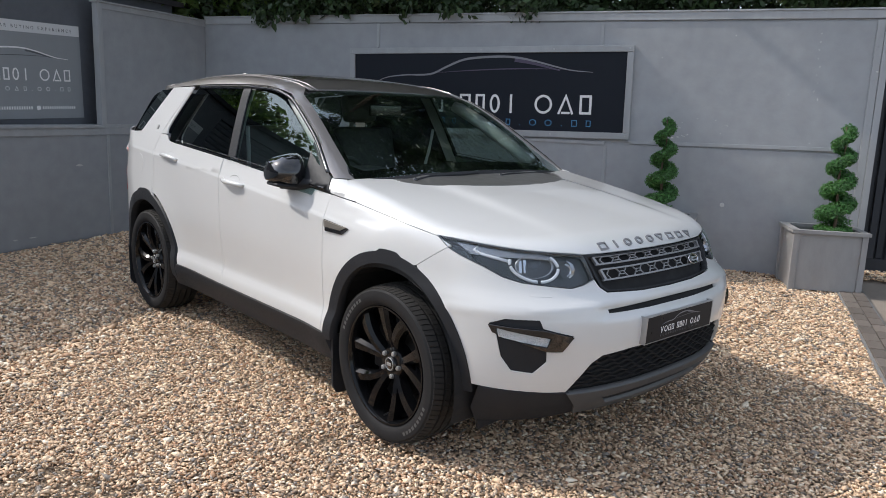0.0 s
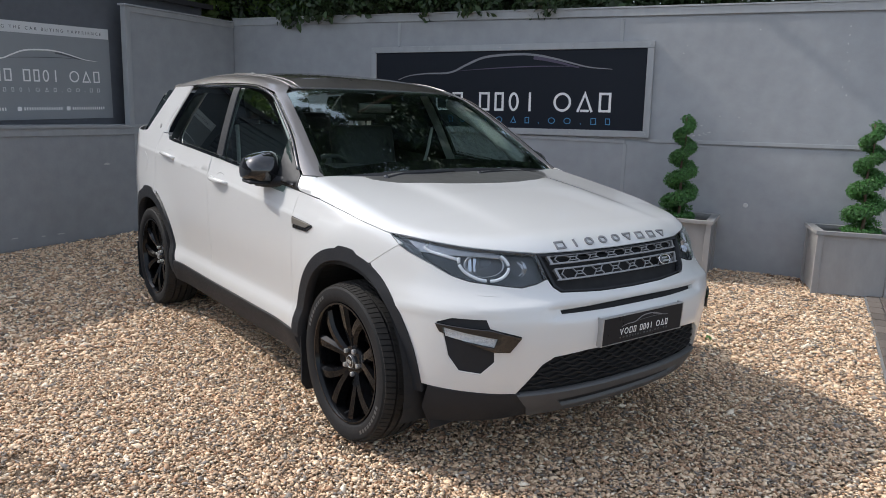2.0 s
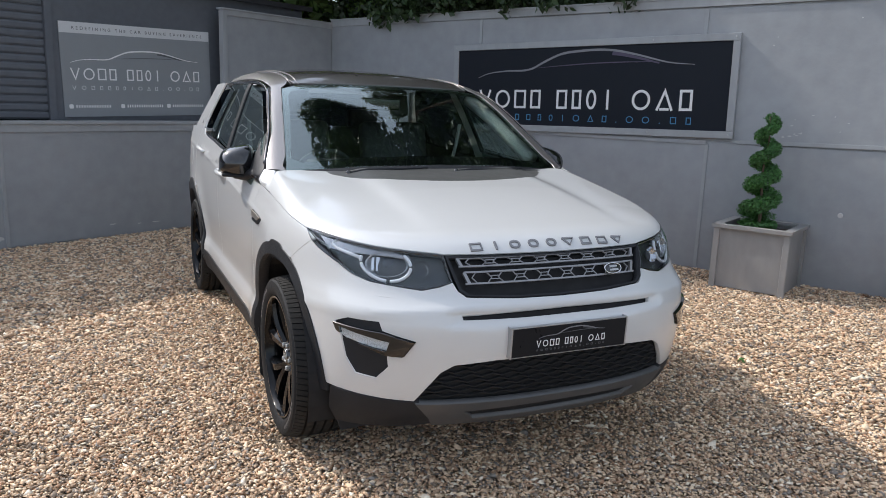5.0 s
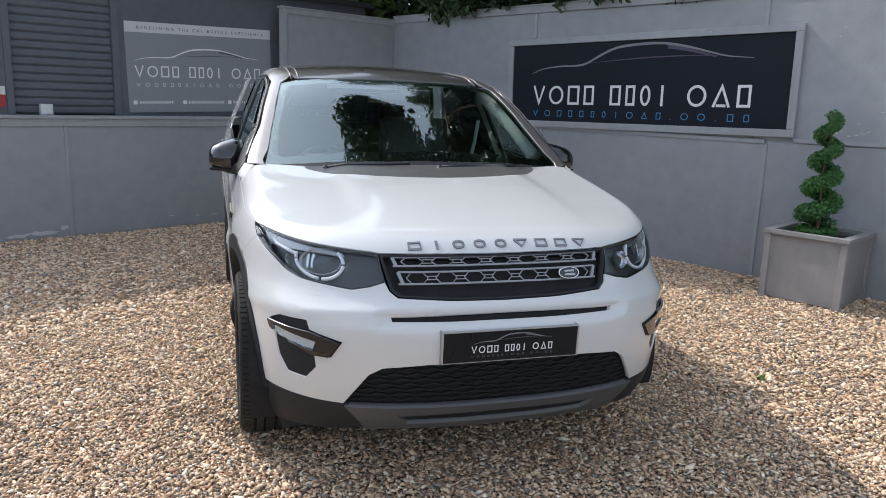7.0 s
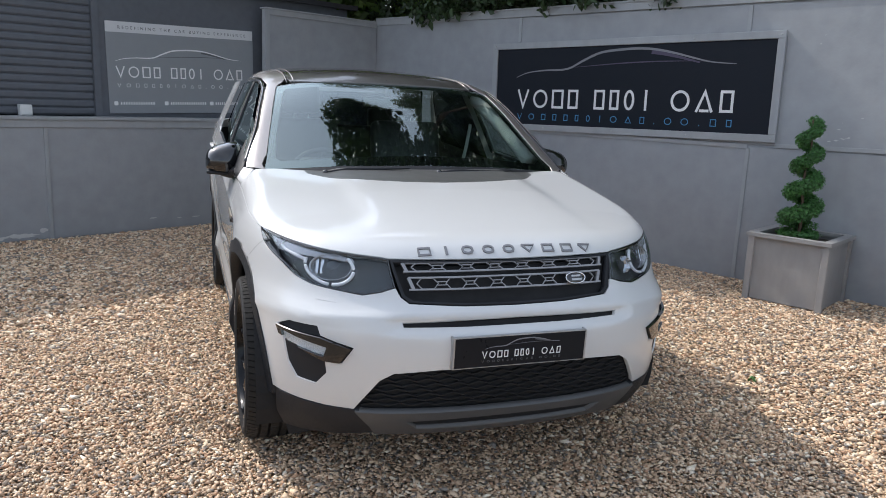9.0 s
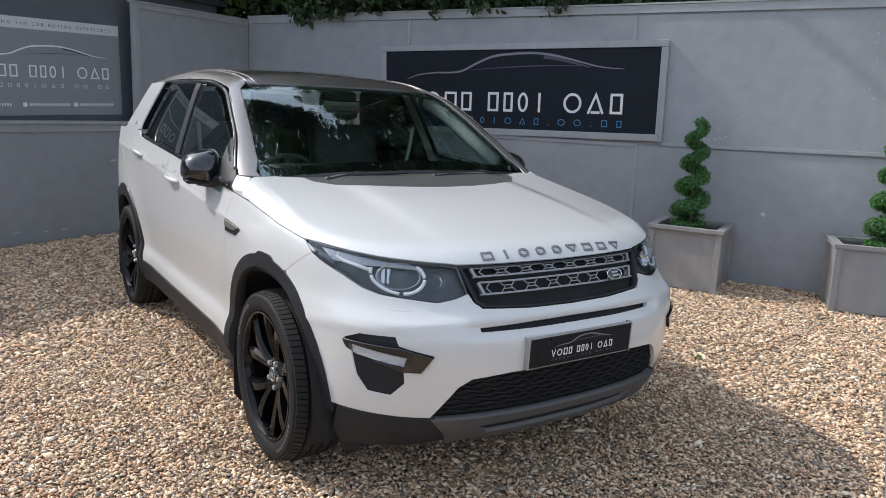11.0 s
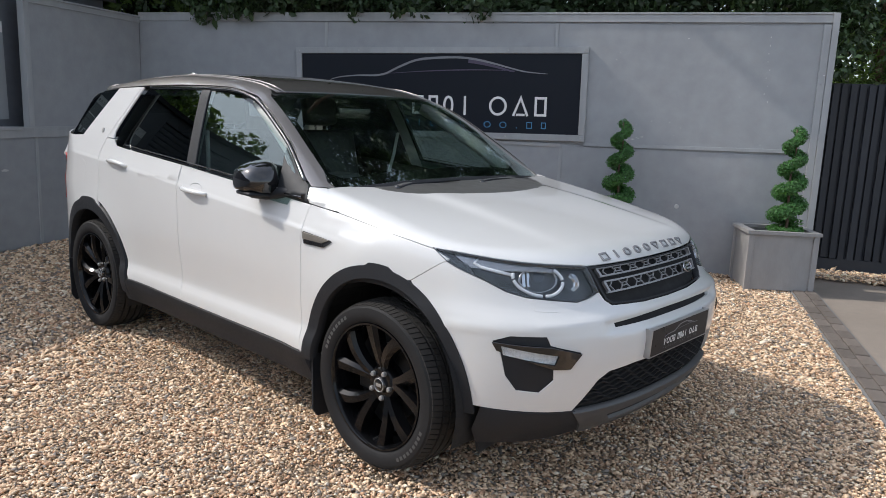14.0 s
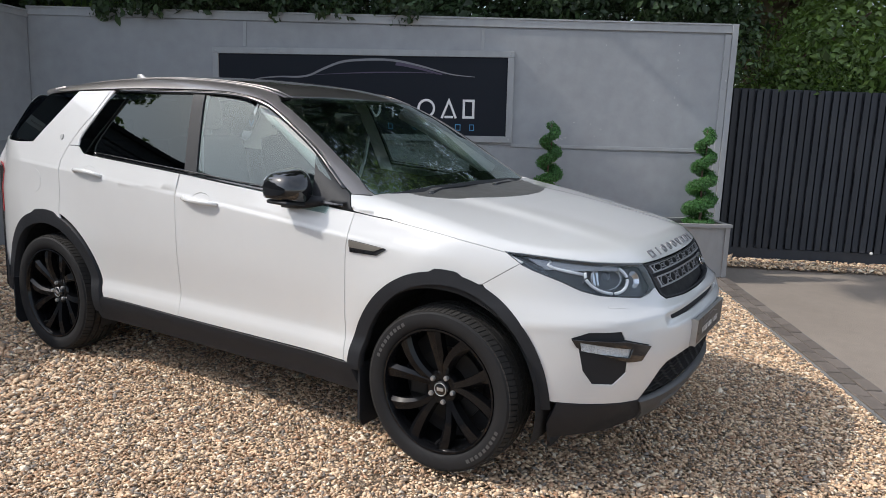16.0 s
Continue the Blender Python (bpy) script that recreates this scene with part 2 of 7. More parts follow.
# ---- ground cover under the loose stones ----
def gravel_bed():
    m = bpy.data.materials.new("gravel_bed")
    m.use_nodes = True
    n, l = m.node_tree.nodes, m.node_tree.links
    b = n["Principled BSDF"]
    b.inputs["Roughness"].default_value = 0.85
    tc, vo, ramp, bp = n.new("ShaderNodeTexCoord"), n.new("ShaderNodeTexVoronoi"), n.new("ShaderNodeValToRGB"), n.new("ShaderNodeBump")
    vo.inputs["Scale"].default_value = 95
    l.new(tc.outputs["Object"], vo.inputs["Vector"])
    sep = n.new("ShaderNodeSeparateColor")
    l.new(vo.outputs["Color"], sep.inputs[0])
    el = ramp.color_ramp.elements
    cols = [(0.20, 0.15, 0.105), (0.38, 0.28, 0.185), (0.29, 0.215, 0.14), (0.42, 0.32, 0.22), (0.24, 0.195, 0.15)]
    while len(el) < len(cols):
        el.new(0.5)
    for i, c in enumerate(cols):
        el[i].position, el[i].color = i / 4, (*c, 1)
    l.new(sep.outputs[0], ramp.inputs[0])
    soft = n.new("ShaderNodeTexNoise")
    soft.inputs["Scale"].default_value, soft.inputs["Detail"].default_value = 0.9, 5
    l.new(tc.outputs["Object"], soft.inputs["Vector"])
    mr = n.new("ShaderNodeMapRange")
    mr.inputs["From Min"].default_value, mr.inputs["From Max"].default_value = 0.3, 0.7
    mr.inputs["To Min"].default_value, mr.inputs["To Max"].default_value = 0.62, 0.92
    l.new(soft.outputs["Fac"], mr.inputs["Value"])
    sc = n.new("ShaderNodeVectorMath")
    sc.operation = 'SCALE'
    l.new(ramp.outputs[0], sc.inputs[0])
    l.new(mr.outputs[0], sc.inputs["Scale"])
    l.new(sc.outputs[0], b.inputs["Base Color"])
    bp.inputs["Distance"].default_value = 0.012
    bp.invert = True
    l.new(vo.outputs["Distance"], bp.inputs["Height"])
    l.new(bp.outputs[0], b.inputs["Normal"])
    return m


GRAVEL_BED = gravel_bed()

# ---- mesh tools ----
def raw(name, verts, faces, mat, parent=None, label="", smooth=False, m=None):
    """Links one mesh object, under a thing where one is given."""
    me = bpy.data.meshes.new(name)
    me.from_pydata([tuple(v) for v in verts], [], faces)
    me.materials.append(mat)
    if smooth:
        me.polygons.foreach_set("use_smooth", [True] * len(me.polygons))
    me.update()
    ob = new(name, me)
    if m is not None:
        ob.matrix_world = m
    if parent is not None:
        ob.parent = parent
    if label:
        tagged(ob, label)
    return ob


def part(name, bm, mat, parent=None, label="", smooth=False, angle=None, m=None):
    bmesh.ops.recalc_face_normals(bm, faces=bm.faces)
    me = bpy.data.meshes.new(name)
    bm.to_mesh(me)
    bm.free()
    me.materials.append(mat)
    if smooth:
        me.polygons.foreach_set("use_smooth", [True] * len(me.polygons))
    if angle:
        me.set_sharp_from_angle(angle=radians(angle))
    ob = new(name, me)
    if m is not None:
        ob.matrix_world = m
    if parent is not None:
        ob.parent = parent
    if label:
        tagged(ob, label)
    return ob


def thing(name, m, label, category, group="", kind=""):
    """An empty at a thing's base."""
    ob = new(name)
    ob.empty_display_size = 0.1
    ob.matrix_world = m
    return tagged(ob, label, category, group, kind)


def box(bm, x0, x1, y0, y1, z0, z1, bevel=0.0, m=None):
    vs = [bm.verts.new((x, y, z)) for x in (x0, x1) for y in (y0, y1) for z in (z0, z1)]
    fs = [bm.faces.new([vs[i] for i in q]) for q in ((0, 1, 3, 2), (4, 6, 7, 5), (0, 4, 5, 1), (2, 3, 7, 6), (0, 2, 6, 4), (1, 5, 7, 3))]
    if m is not None:
        bmesh.ops.transform(bm, matrix=m, verts=vs)
    if bevel:
        es = {e for f in fs for e in f.edges}
        bmesh.ops.bevel(bm, geom=list(es), offset=bevel, segments=2, affect='EDGES', profile=0.5)
    return bm


def box_part(name, dims, mat, parent, bevel=0.003, label="", m=None, smooth=False):
    bm = bmesh.new()
    box(bm, *dims, bevel=bevel)
    return part(name, bm, mat, parent, label, smooth=smooth, m=m)


def lathe(profile, n=48, axis='x'):
    """Turned form: profile of (along the axis, radius)."""
    verts, faces = [], []
    k = len(profile)
    for i in range(n):
        a = 2 * math.pi * i / n
        for h, r in profile:
            verts.append((h, r * math.cos(a), r * math.sin(a)) if axis == 'x' else (r * math.cos(a), r * math.sin(a), h))
    for i in range(n):
        j = (i + 1) % n
        for q in range(k - 1):
            faces.append((i * k + q, j * k + q, j * k + q + 1, i * k + q + 1))
    return verts, faces


def tube(bm, pts, r, n=8, closed=False):
    """A round bar along points; r is one radius or one per point."""
    pts = [Vector(p) for p in pts]
    rings = []
    for i, p in enumerate(pts):
        a = pts[i - 1] if i or closed else p
        b = pts[(i + 1) % len(pts)] if i < len(pts) - 1 or closed else p
        d = (b - a).normalized()
        u = d.orthogonal().normalized() if not rings else (rings[-1][1] - d * rings[-1][1].dot(d)).normalized()
        w = d.cross(u)
        rr = r[i] if isinstance(r, (list, tuple)) else r
        ring = [bm.verts.new(p + (u * math.cos(2 * math.pi * k / n) + w * math.sin(2 * math.pi * k / n)) * rr) for k in range(n)]
        rings.append((ring, u))
    total = len(rings)
    for i in range(total if closed else total - 1):
        a, b = rings[i][0], rings[(i + 1) % total][0]
        for k in range(n):
            bm.faces.new((a[k], a[(k + 1) % n], b[(k + 1) % n], b[k]))
    if not closed:
        bm.faces.new(rings[0][0][::-1])
        bm.faces.new(rings[-1][0])
    return bm


def slab(bm, pts, z0, z1, plane='xz'):
    """A flat outline pulled to a thickness; plane 'xz': outline in x and z, thickness along y."""
    def put(p, h):
        return (p[0], h, p[1]) if plane == 'xz' else ((h, p[0], p[1]) if plane == 'yz' else (p[0], p[1], h))
    a = [bm.verts.new(put(p, z0)) for p in pts]
    b = [bm.verts.new(put(p, z1)) for p in pts]
    n = len(pts)
    fa, fb = bm.faces.new(a), bm.faces.new(b[::-1])
    for i in range(n):
        bm.faces.new((a[i], b[i], b[(i + 1) % n], a[(i + 1) % n]))
    return bm


def rounded(pts, r=0.02, n=5):
    """A polygon with rounded corners; a point may carry its own radius."""
    out = []
    k = len(pts)
    for i in range(k):
        p = np.array(pts[i][:2], float)
        rr = pts[i][2] if len(pts[i]) > 2 else r
        a, b = np.array(pts[i - 1][:2], float) - p, np.array(pts[(i + 1) % k][:2], float) - p
        la, lb = np.linalg.norm(a), np.linalg.norm(b)
        d = min(rr, la * 0.49, lb * 0.49)
        if d < 1e-4:
            out.append(p)
            continue
        s, e = p + a / la * d, p + b / lb * d
        for t in np.linspace(0, 1, n):
            out.append((1 - t) ** 2 * s + 2 * t * (1 - t) * p + t * t * e)
    return np.array(out)


def dense(loop, step):
    out = []
    for i in range(len(loop)):
        a, b = np.array(loop[i], float), np.array(loop[(i + 1) % len(loop)], float)
        n = max(1, int(math.ceil(np.linalg.norm(b - a) / step)))
        for k in range(n):
            out.append(a + (b - a) * k / n)
    return np.array(out)


def area(loop):
    x, y = loop[:, 0], loop[:, 1]
    return 0.5 * np.sum(x * np.roll(y, -1) - np.roll(x, -1) * y)


def inset(loop, d):
    """Moves a loop inwards by d."""
    loop = np.array(loop, float)
    if area(loop) < 0:
        loop = loop[::-1]
    e = np.roll(loop, -1, 0) - loop
    ln = np.linalg.norm(e, axis=1)
    loop, e = loop[ln > 1e-7], e[ln > 1e-7]
    e = np.roll(loop, -1, 0) - loop
    nrm = np.stack([-e[:, 1], e[:, 0]], 1) / np.linalg.norm(e, axis=1)[:, None]
    v = nrm + np.roll(nrm, 1, 0)
    v /= np.maximum(np.linalg.norm(v, axis=1), 0.3)[:, None]
    return loop + v * d


def inside(pts, loop):
    """Which points lie in a closed loop."""
    x, y = pts[:, 0][:, None], pts[:, 1][:, None]
    x0, y0 = loop[:, 0][None], loop[:, 1][None]
    x1, y1 = np.roll(loop[:, 0], -1)[None], np.roll(loop[:, 1], -1)[None]
    cross = ((y0 > y) != (y1 > y)) & (x < (x1 - x0) * (y - y0) / np.where(y1 == y0, 1e-12, y1 - y0) + x0)
    return cross.sum(1) % 2 == 1


def net(loops, step, lines=()):
    """Triangles over a region: an outer loop and holes, with an even inner net."""
    from mathutils.geometry import delaunay_2d_cdt
    loops = [dense(np.array(q, float), step) for q in loops]
    lo, hi = loops[0].min(0), loops[0].max(0)
    gx, gy = np.meshgrid(np.arange(lo[0] + step / 2, hi[0], step), np.arange(lo[1] + step / 2, hi[1], step * 0.87), indexing='ij')
    gx = gx + (np.arange(gx.shape[1]) % 2)[None] * step / 2
    grid = np.stack([gx.ravel(), gy.ravel()], 1)
    ok = inside(grid, loops[0])
    for h in loops[1:]:
        ok &= ~inside(grid, h)
    grid = grid[ok]
    edge = np.concatenate(loops)
    runs = []
    for q in lines:
        q = np.array(q, float)
        keep = inside(q, loops[0])
        for h in loops[1:]:
            keep &= ~inside(q, h)
        for p in loops:
            for c in p:
                keep &= ((q - c) ** 2).sum(1) > 0.003 ** 2
        if keep.sum() > 1:
            runs.append((q, keep))
    if len(grid):
        far = np.ones(len(grid), bool)
        for p in edge:
            far &= ((grid - p) ** 2).sum(1) > (0.45 * step) ** 2
        for q, keep in runs:
            for p in q[keep]:
                far &= ((grid - p) ** 2).sum(1) > (0.40 * step) ** 2
        grid = grid[far]
    pts = np.concatenate([edge, grid]) if len(grid) else edge
    edges, base = [], 0
    for q in loops:
        k = len(q)
        edges += [(base + i, base + (i + 1) % k) for i in range(k)]
        base += k
    for q, keep in runs:
        base = len(pts)
        pts = np.concatenate([pts, q[keep]])
        ids = np.nonzero(keep)[0]
        edges += [(base + i, base + i + 1) for i in range(len(ids) - 1) if ids[i + 1] == ids[i] + 1]
    vs, _, fs, *_ = delaunay_2d_cdt([Vector(p) for p in pts], edges, [], 0, 1e-6)
    vs = np.array([tuple(v) for v in vs])
    fs = np.array([f for f in fs if len(f) == 3])
    mid = vs[fs].mean(1)
    ok = inside(mid, loops[0])
    for h in loops[1:]:
        ok &= ~inside(mid, h)
    fs = fs[ok]
    a = vs[fs]
    turn = (a[:, 1, 0] - a[:, 0, 0]) * (a[:, 2, 1] - a[:, 0, 1]) - (a[:, 1, 1] - a[:, 0, 1]) * (a[:, 2, 0] - a[:, 0, 0])
    fs[turn < 0] = fs[turn < 0][:, ::-1]
    return vs, fs[np.abs(turn) > 1e-10]


# ---- car body as a smooth solid: lower body and cabin, metres, nose towards -y, axle at y = 0 ----


def crease_z(y):
    """Height of the fold along the flank."""
    return 0.931 + 0.082 * y - 0.0125 * np.clip(y - 1.4, 0, 3) ** 1.5


def smax(a, b, k):
    h = np.maximum(k - np.abs(a - b), 0.0) / k
    return np.maximum(a, b) + h * h * k * 0.25


def smooth_table(xs, ys):
    """A smooth curve through a few stations."""
    xs, ys = np.array(xs, float), np.array(ys, float)
    d = np.diff(ys) / np.diff(xs)
    m = np.concatenate([[d[0]], (d[1:] + d[:-1]) / 2, [d[-1]]])
    flat = d[1:] * d[:-1] <= 0
    m[1:-1][flat] = 0

    def at(x):
        x = np.asarray(x, float)
        i = np.clip(np.searchsorted(xs, x) - 1, 0, len(xs) - 2)
        h = xs[i + 1] - xs[i]
        t = np.clip((x - xs[i]) / h, 0, 1)
        a = ys[i] * (1 + 2 * t) * (1 - t) ** 2 + ys[i + 1] * t * t * (3 - 2 * t)
        b = h * m[i] * t * (1 - t) ** 2 - h * m[i + 1] * t * t * (1 - t)
        out = np.where(x < xs[0], (x - xs[0]) * m[0], 0) + np.where(x > xs[-1], (x - xs[-1]) * m[-1], 0)
        return a + b + out
    return at


side_low = smooth_table([0.15, 0.30, 0.41, 0.46, 0.53, 0.62, 0.75, 0.95, 1.10], [0.86, 0.905, 0.934, 0.931, 0.914, 0.921, 0.933, 0.936, 0.932])
side_top = smooth_table([-0.10, -0.012, -0.003, 0.005, 0.016, 0.05, 0.12, 0.25, 0.5], [0.0, 0.0, -0.0005, -0.0052, -0.0085, -0.0200, -0.043, -0.090, -0.185])
side_soft = smooth_table([-0.10, -0.02, 0.02, 0.05, 0.12, 0.25, 0.5], [0.0, -0.001, -0.009, -0.021, -0.043, -0.090, -0.185])
nose = smooth_table([0.10, 0.25, 0.33, 0.40, 0.46, 0.56, 0.62, 0.70, 0.75, 0.80, 0.93, 1.05], [-0.62, -0.75, -0.815, -0.845, -0.862, -0.880, -0.886, -0.884, -0.862, -0.812, -0.752, -0.68])
nose_plan = smooth_table([0, 0.2, 0.4, 0.5, 0.6, 0.7, 0.8, 0.86, 0.90, 0.95, 1.1], [0, 0.006, 0.032, 0.056, 0.096, 0.162, 0.282, 0.41, 0.54, 0.78, 1.7])
hood_rise = smooth_table([-0.80, -0.745, -0.70, -0.62, -0.50, -0.40], [0.86, 0.945, 0.984, 1.0145, 1.0399, 1.0588])
hood_back = smooth_table([0.4, 0.5, 0.75, 1.1, 2.0], [1.1672, 1.1766, 1.24, 1.36, 1.7])


def hood_top(y):
    """Height of the bonnet along its middle: a rolled nose, then one long even sweep."""
    sweep = 1.12061 + y * (0.13174 + y * (-0.04936 + y * 0.01983))
    a = np.clip((y + 0.66) / 0.20, 0, 1)
    b = np.clip((y - 0.36) / 0.16, 0, 1)
    a, b = a * a * (3 - 2 * a), b * b * (3 - 2 * b)
    front = hood_rise(np.minimum(y, -0.44)) * (1 - a) + sweep * a
    return front * (1 - b) + hood_back(np.maximum(y, 0.34)) * b
roof_top = smooth_table([1.0, 1.15, 1.30, 1.50, 1.80, 2.10, 2.50, 2.90, 3.20, 3.45, 3.7], [1.57, 1.612, 1.643, 1.668, 1.688, 1.694, 1.682, 1.652, 1.618, 1.575, 1.52])


def lower(x, y, z):
    x = np.abs(x)
    zc = crease_z(np.clip(y, -0.3, 3.6))
    r1, r2 = np.hypot(y, z - 0.36), np.hypot(y - 2.741, z - 0.36)
    flare = 0.016 * (np.exp(-((r1 - 0.47) / 0.13) ** 2) + np.exp(-((r2 - 0.47) / 0.13) ** 2))
    step = np.clip((y - 0.15) / 0.30, 0, 1)
    hw = side_low(np.minimum(z, zc)) + side_top(z - zc) * step + side_soft(z - zc) * (1 - step) + flare - 0.012 * np.clip(y - 2.4, 0, 2) ** 2
    f_side = x - hw
    f_nose = (nose(z) + nose_plan(x) - y) * 0.8
    f_tail = (y - (3.70 - 0.9 * nose_plan(x) - 0.30 * np.clip(z - 0.95, 0, 2))) * 0.9
    bulge = 0.014 / (1 + np.exp((x - 0.46) / 0.020)) * np.clip((y + 0.75) * 1.5, 0, 1)
    f_top = (z - (hood_top(y) + bulge - 0.012 - 0.047 * (1 - 0.78 * np.clip((y + 0.3) / 0.75, 0, 1)) * (x / 0.8) ** 2.6)) * 0.9
    return smax(smax(smax(f_side, f_nose, 0.10), f_top, 0.075), f_tail, 0.06)


def cabin_half(y, z):
    return 0.893 - 0.40 * (z - 1.14) - 0.12 * np.clip(z - 1.14, 0, 1) * np.clip(z - 1.62, -1, 0) - 0.028 * np.clip(y - 1.7, 0, 2) ** 2


def flank_glass(x, y, z):
    return np.abs(x) - cabin_half(y, z)


def cabin(x, y, z):
    x = np.abs(x)
    hw = cabin_half(y, z)
    screen = 0.33 + (z - 1.165) * 1.76 + 0.25 * x * x
    f_tail = (y - (3.66 - 0.62 * (z - 1.15)) + 0.25 * x ** 2) * 0.8
    f_top = z - (roof_top(y) - 0.055 * (x / 0.7) ** 2.4)
    return smax(smax(smax(x - hw, (screen - y) * 0.49, 0.08), f_top, 0.08), f_tail, 0.06)


def whole(x, y, z):
    return -smax(-lower(x, y, z), -np.maximum(cabin(x, y, z), 1.10 - z), 0.035)

# ---- the yard: walls meet at a corner; BACK runs along the back wall, LEFT along the side wall ----
CORNER = Vector((1.311, 6.686, 0))
BACK = Matrix.Translation(CORNER) @ Matrix.Rotation(radians(-62.8), 4, 'Z')      # x along the wall, y behind it
YARD = Matrix.Translation(CORNER) @ Matrix.Rotation(radians(-64), 4, 'Z')        # the gravel and its kerb lie a little askew to the wall
LEFT = Matrix.Translation(CORNER) @ Matrix.Rotation(radians(206), 4, 'Z') @ Matrix.Diagonal((1, 1, 1, 1))   # x along the wall away from the corner, -y behind it


def yard(s, d, z=0.0):
    """A place by the distance along the back wall and the distance in front of it."""
    return YARD @ Vector((s, -d, z))


def ground():
    bm = bmesh.new()
    vs = [bm.verts.new(v) for v in ((-400, -400, -0.03), (400, -400, -0.03), (400, 400, -0.03), (-400, 400, -0.03))]
    bm.faces.new(vs)
    tagged(part("ground", bm, TARMAC), "brown-grey tarmac ground reaching out round the yard", "ground", kind="structure")
    bm = bmesh.new()
    n = 60
    grid = {}
    for i in range(n + 1):
        for j in range(n + 1):
            p = YARD @ Vector((-0.35 + 7.69 * i / n, -(-0.35 + 14.2 * j / n), 0))
            h = -0.017 + 0.012 * noise.noise(Vector((p.x * 0.9, p.y * 0.9, 0))) + 0.005 * noise.noise(Vector((p.x * 4, p.y * 4, 3)))
            grid[i, j] = bm.verts.new((p.x, p.y, h))
    for i in range(n):
        for j in range(n):
            bm.faces.new((grid[i, j], grid[i, j + 1], grid[i + 1, j + 1], grid[i + 1, j]))
    tagged(part("gravel_yard", bm, GRAVEL_BED, smooth=True), "tan and brown gravel yard surface", "ground", kind="structure")


def stone_shapes(k):
    """Rough pebble blanks: worn, flattened, long stones of six corners."""
    rng = np.random.default_rng(4)
    v = np.array([(1, 0, 0), (-1, 0, 0), (0, 1, 0), (0, -1, 0), (0, 0, 1), (0, 0, -1)], float)
    f = np.array([(0, 2, 4), (2, 1, 4), (1, 3, 4), (3, 0, 4), (2, 0, 5), (1, 2, 5), (3, 1, 5), (0, 3, 5)])
    out = []
    for _ in range(k):
        w = v + rng.uniform(-0.32, 0.32, v.shape)
        out.append(w * rng.uniform([1.05, 0.72, 0.42], [1.65, 1.08, 0.72]))
    return out, f


def scatter(name, centers, sizes, mat, label, seed=1):
    """Loose stones in one mesh."""
    rng = np.random.default_rng(seed)
    shapes, f = stone_shapes(40)
    n, nv = len(centers), len(shapes[0])
    base = np.array(shapes)[rng.integers(0, len(shapes), n)] * sizes[:, None, None]
    yaw, tip = rng.uniform(0, 2 * np.pi, n), rng.normal(0, 0.28, n)
    c, s = np.cos(tip)[:, None], np.sin(tip)[:, None]
    x, z = base[:, :, 0] * c - base[:, :, 2] * s, base[:, :, 0] * s + base[:, :, 2] * c
    y = base[:, :, 1]
    c, s = np.cos(yaw)[:, None], np.sin(yaw)[:, None]
    co = np.stack([x * c - y * s, x * s + y * c, z], 2) + centers[:, None, :]
    faces = (f[None] + (np.arange(n) * nv)[:, None, None]).reshape(-1, 3)
    me = bpy.data.meshes.new(name)
    me.vertices.add(n * nv)
    me.vertices.foreach_set("co", co.ravel())
    me.loops.add(len(faces) * 3)
    me.loops.foreach_set("vertex_index", faces.ravel())
    me.polygons.add(len(faces))
    me.polygons.foreach_set("loop_start", np.arange(0, len(faces) * 3, 3))
    me.polygons.foreach_set("use_smooth", np.ones(len(faces), bool))
    me.update(calc_edges=True)
    me.materials.append(mat)
    return tagged(new(name, me), label, "gravel", kind="stuff")


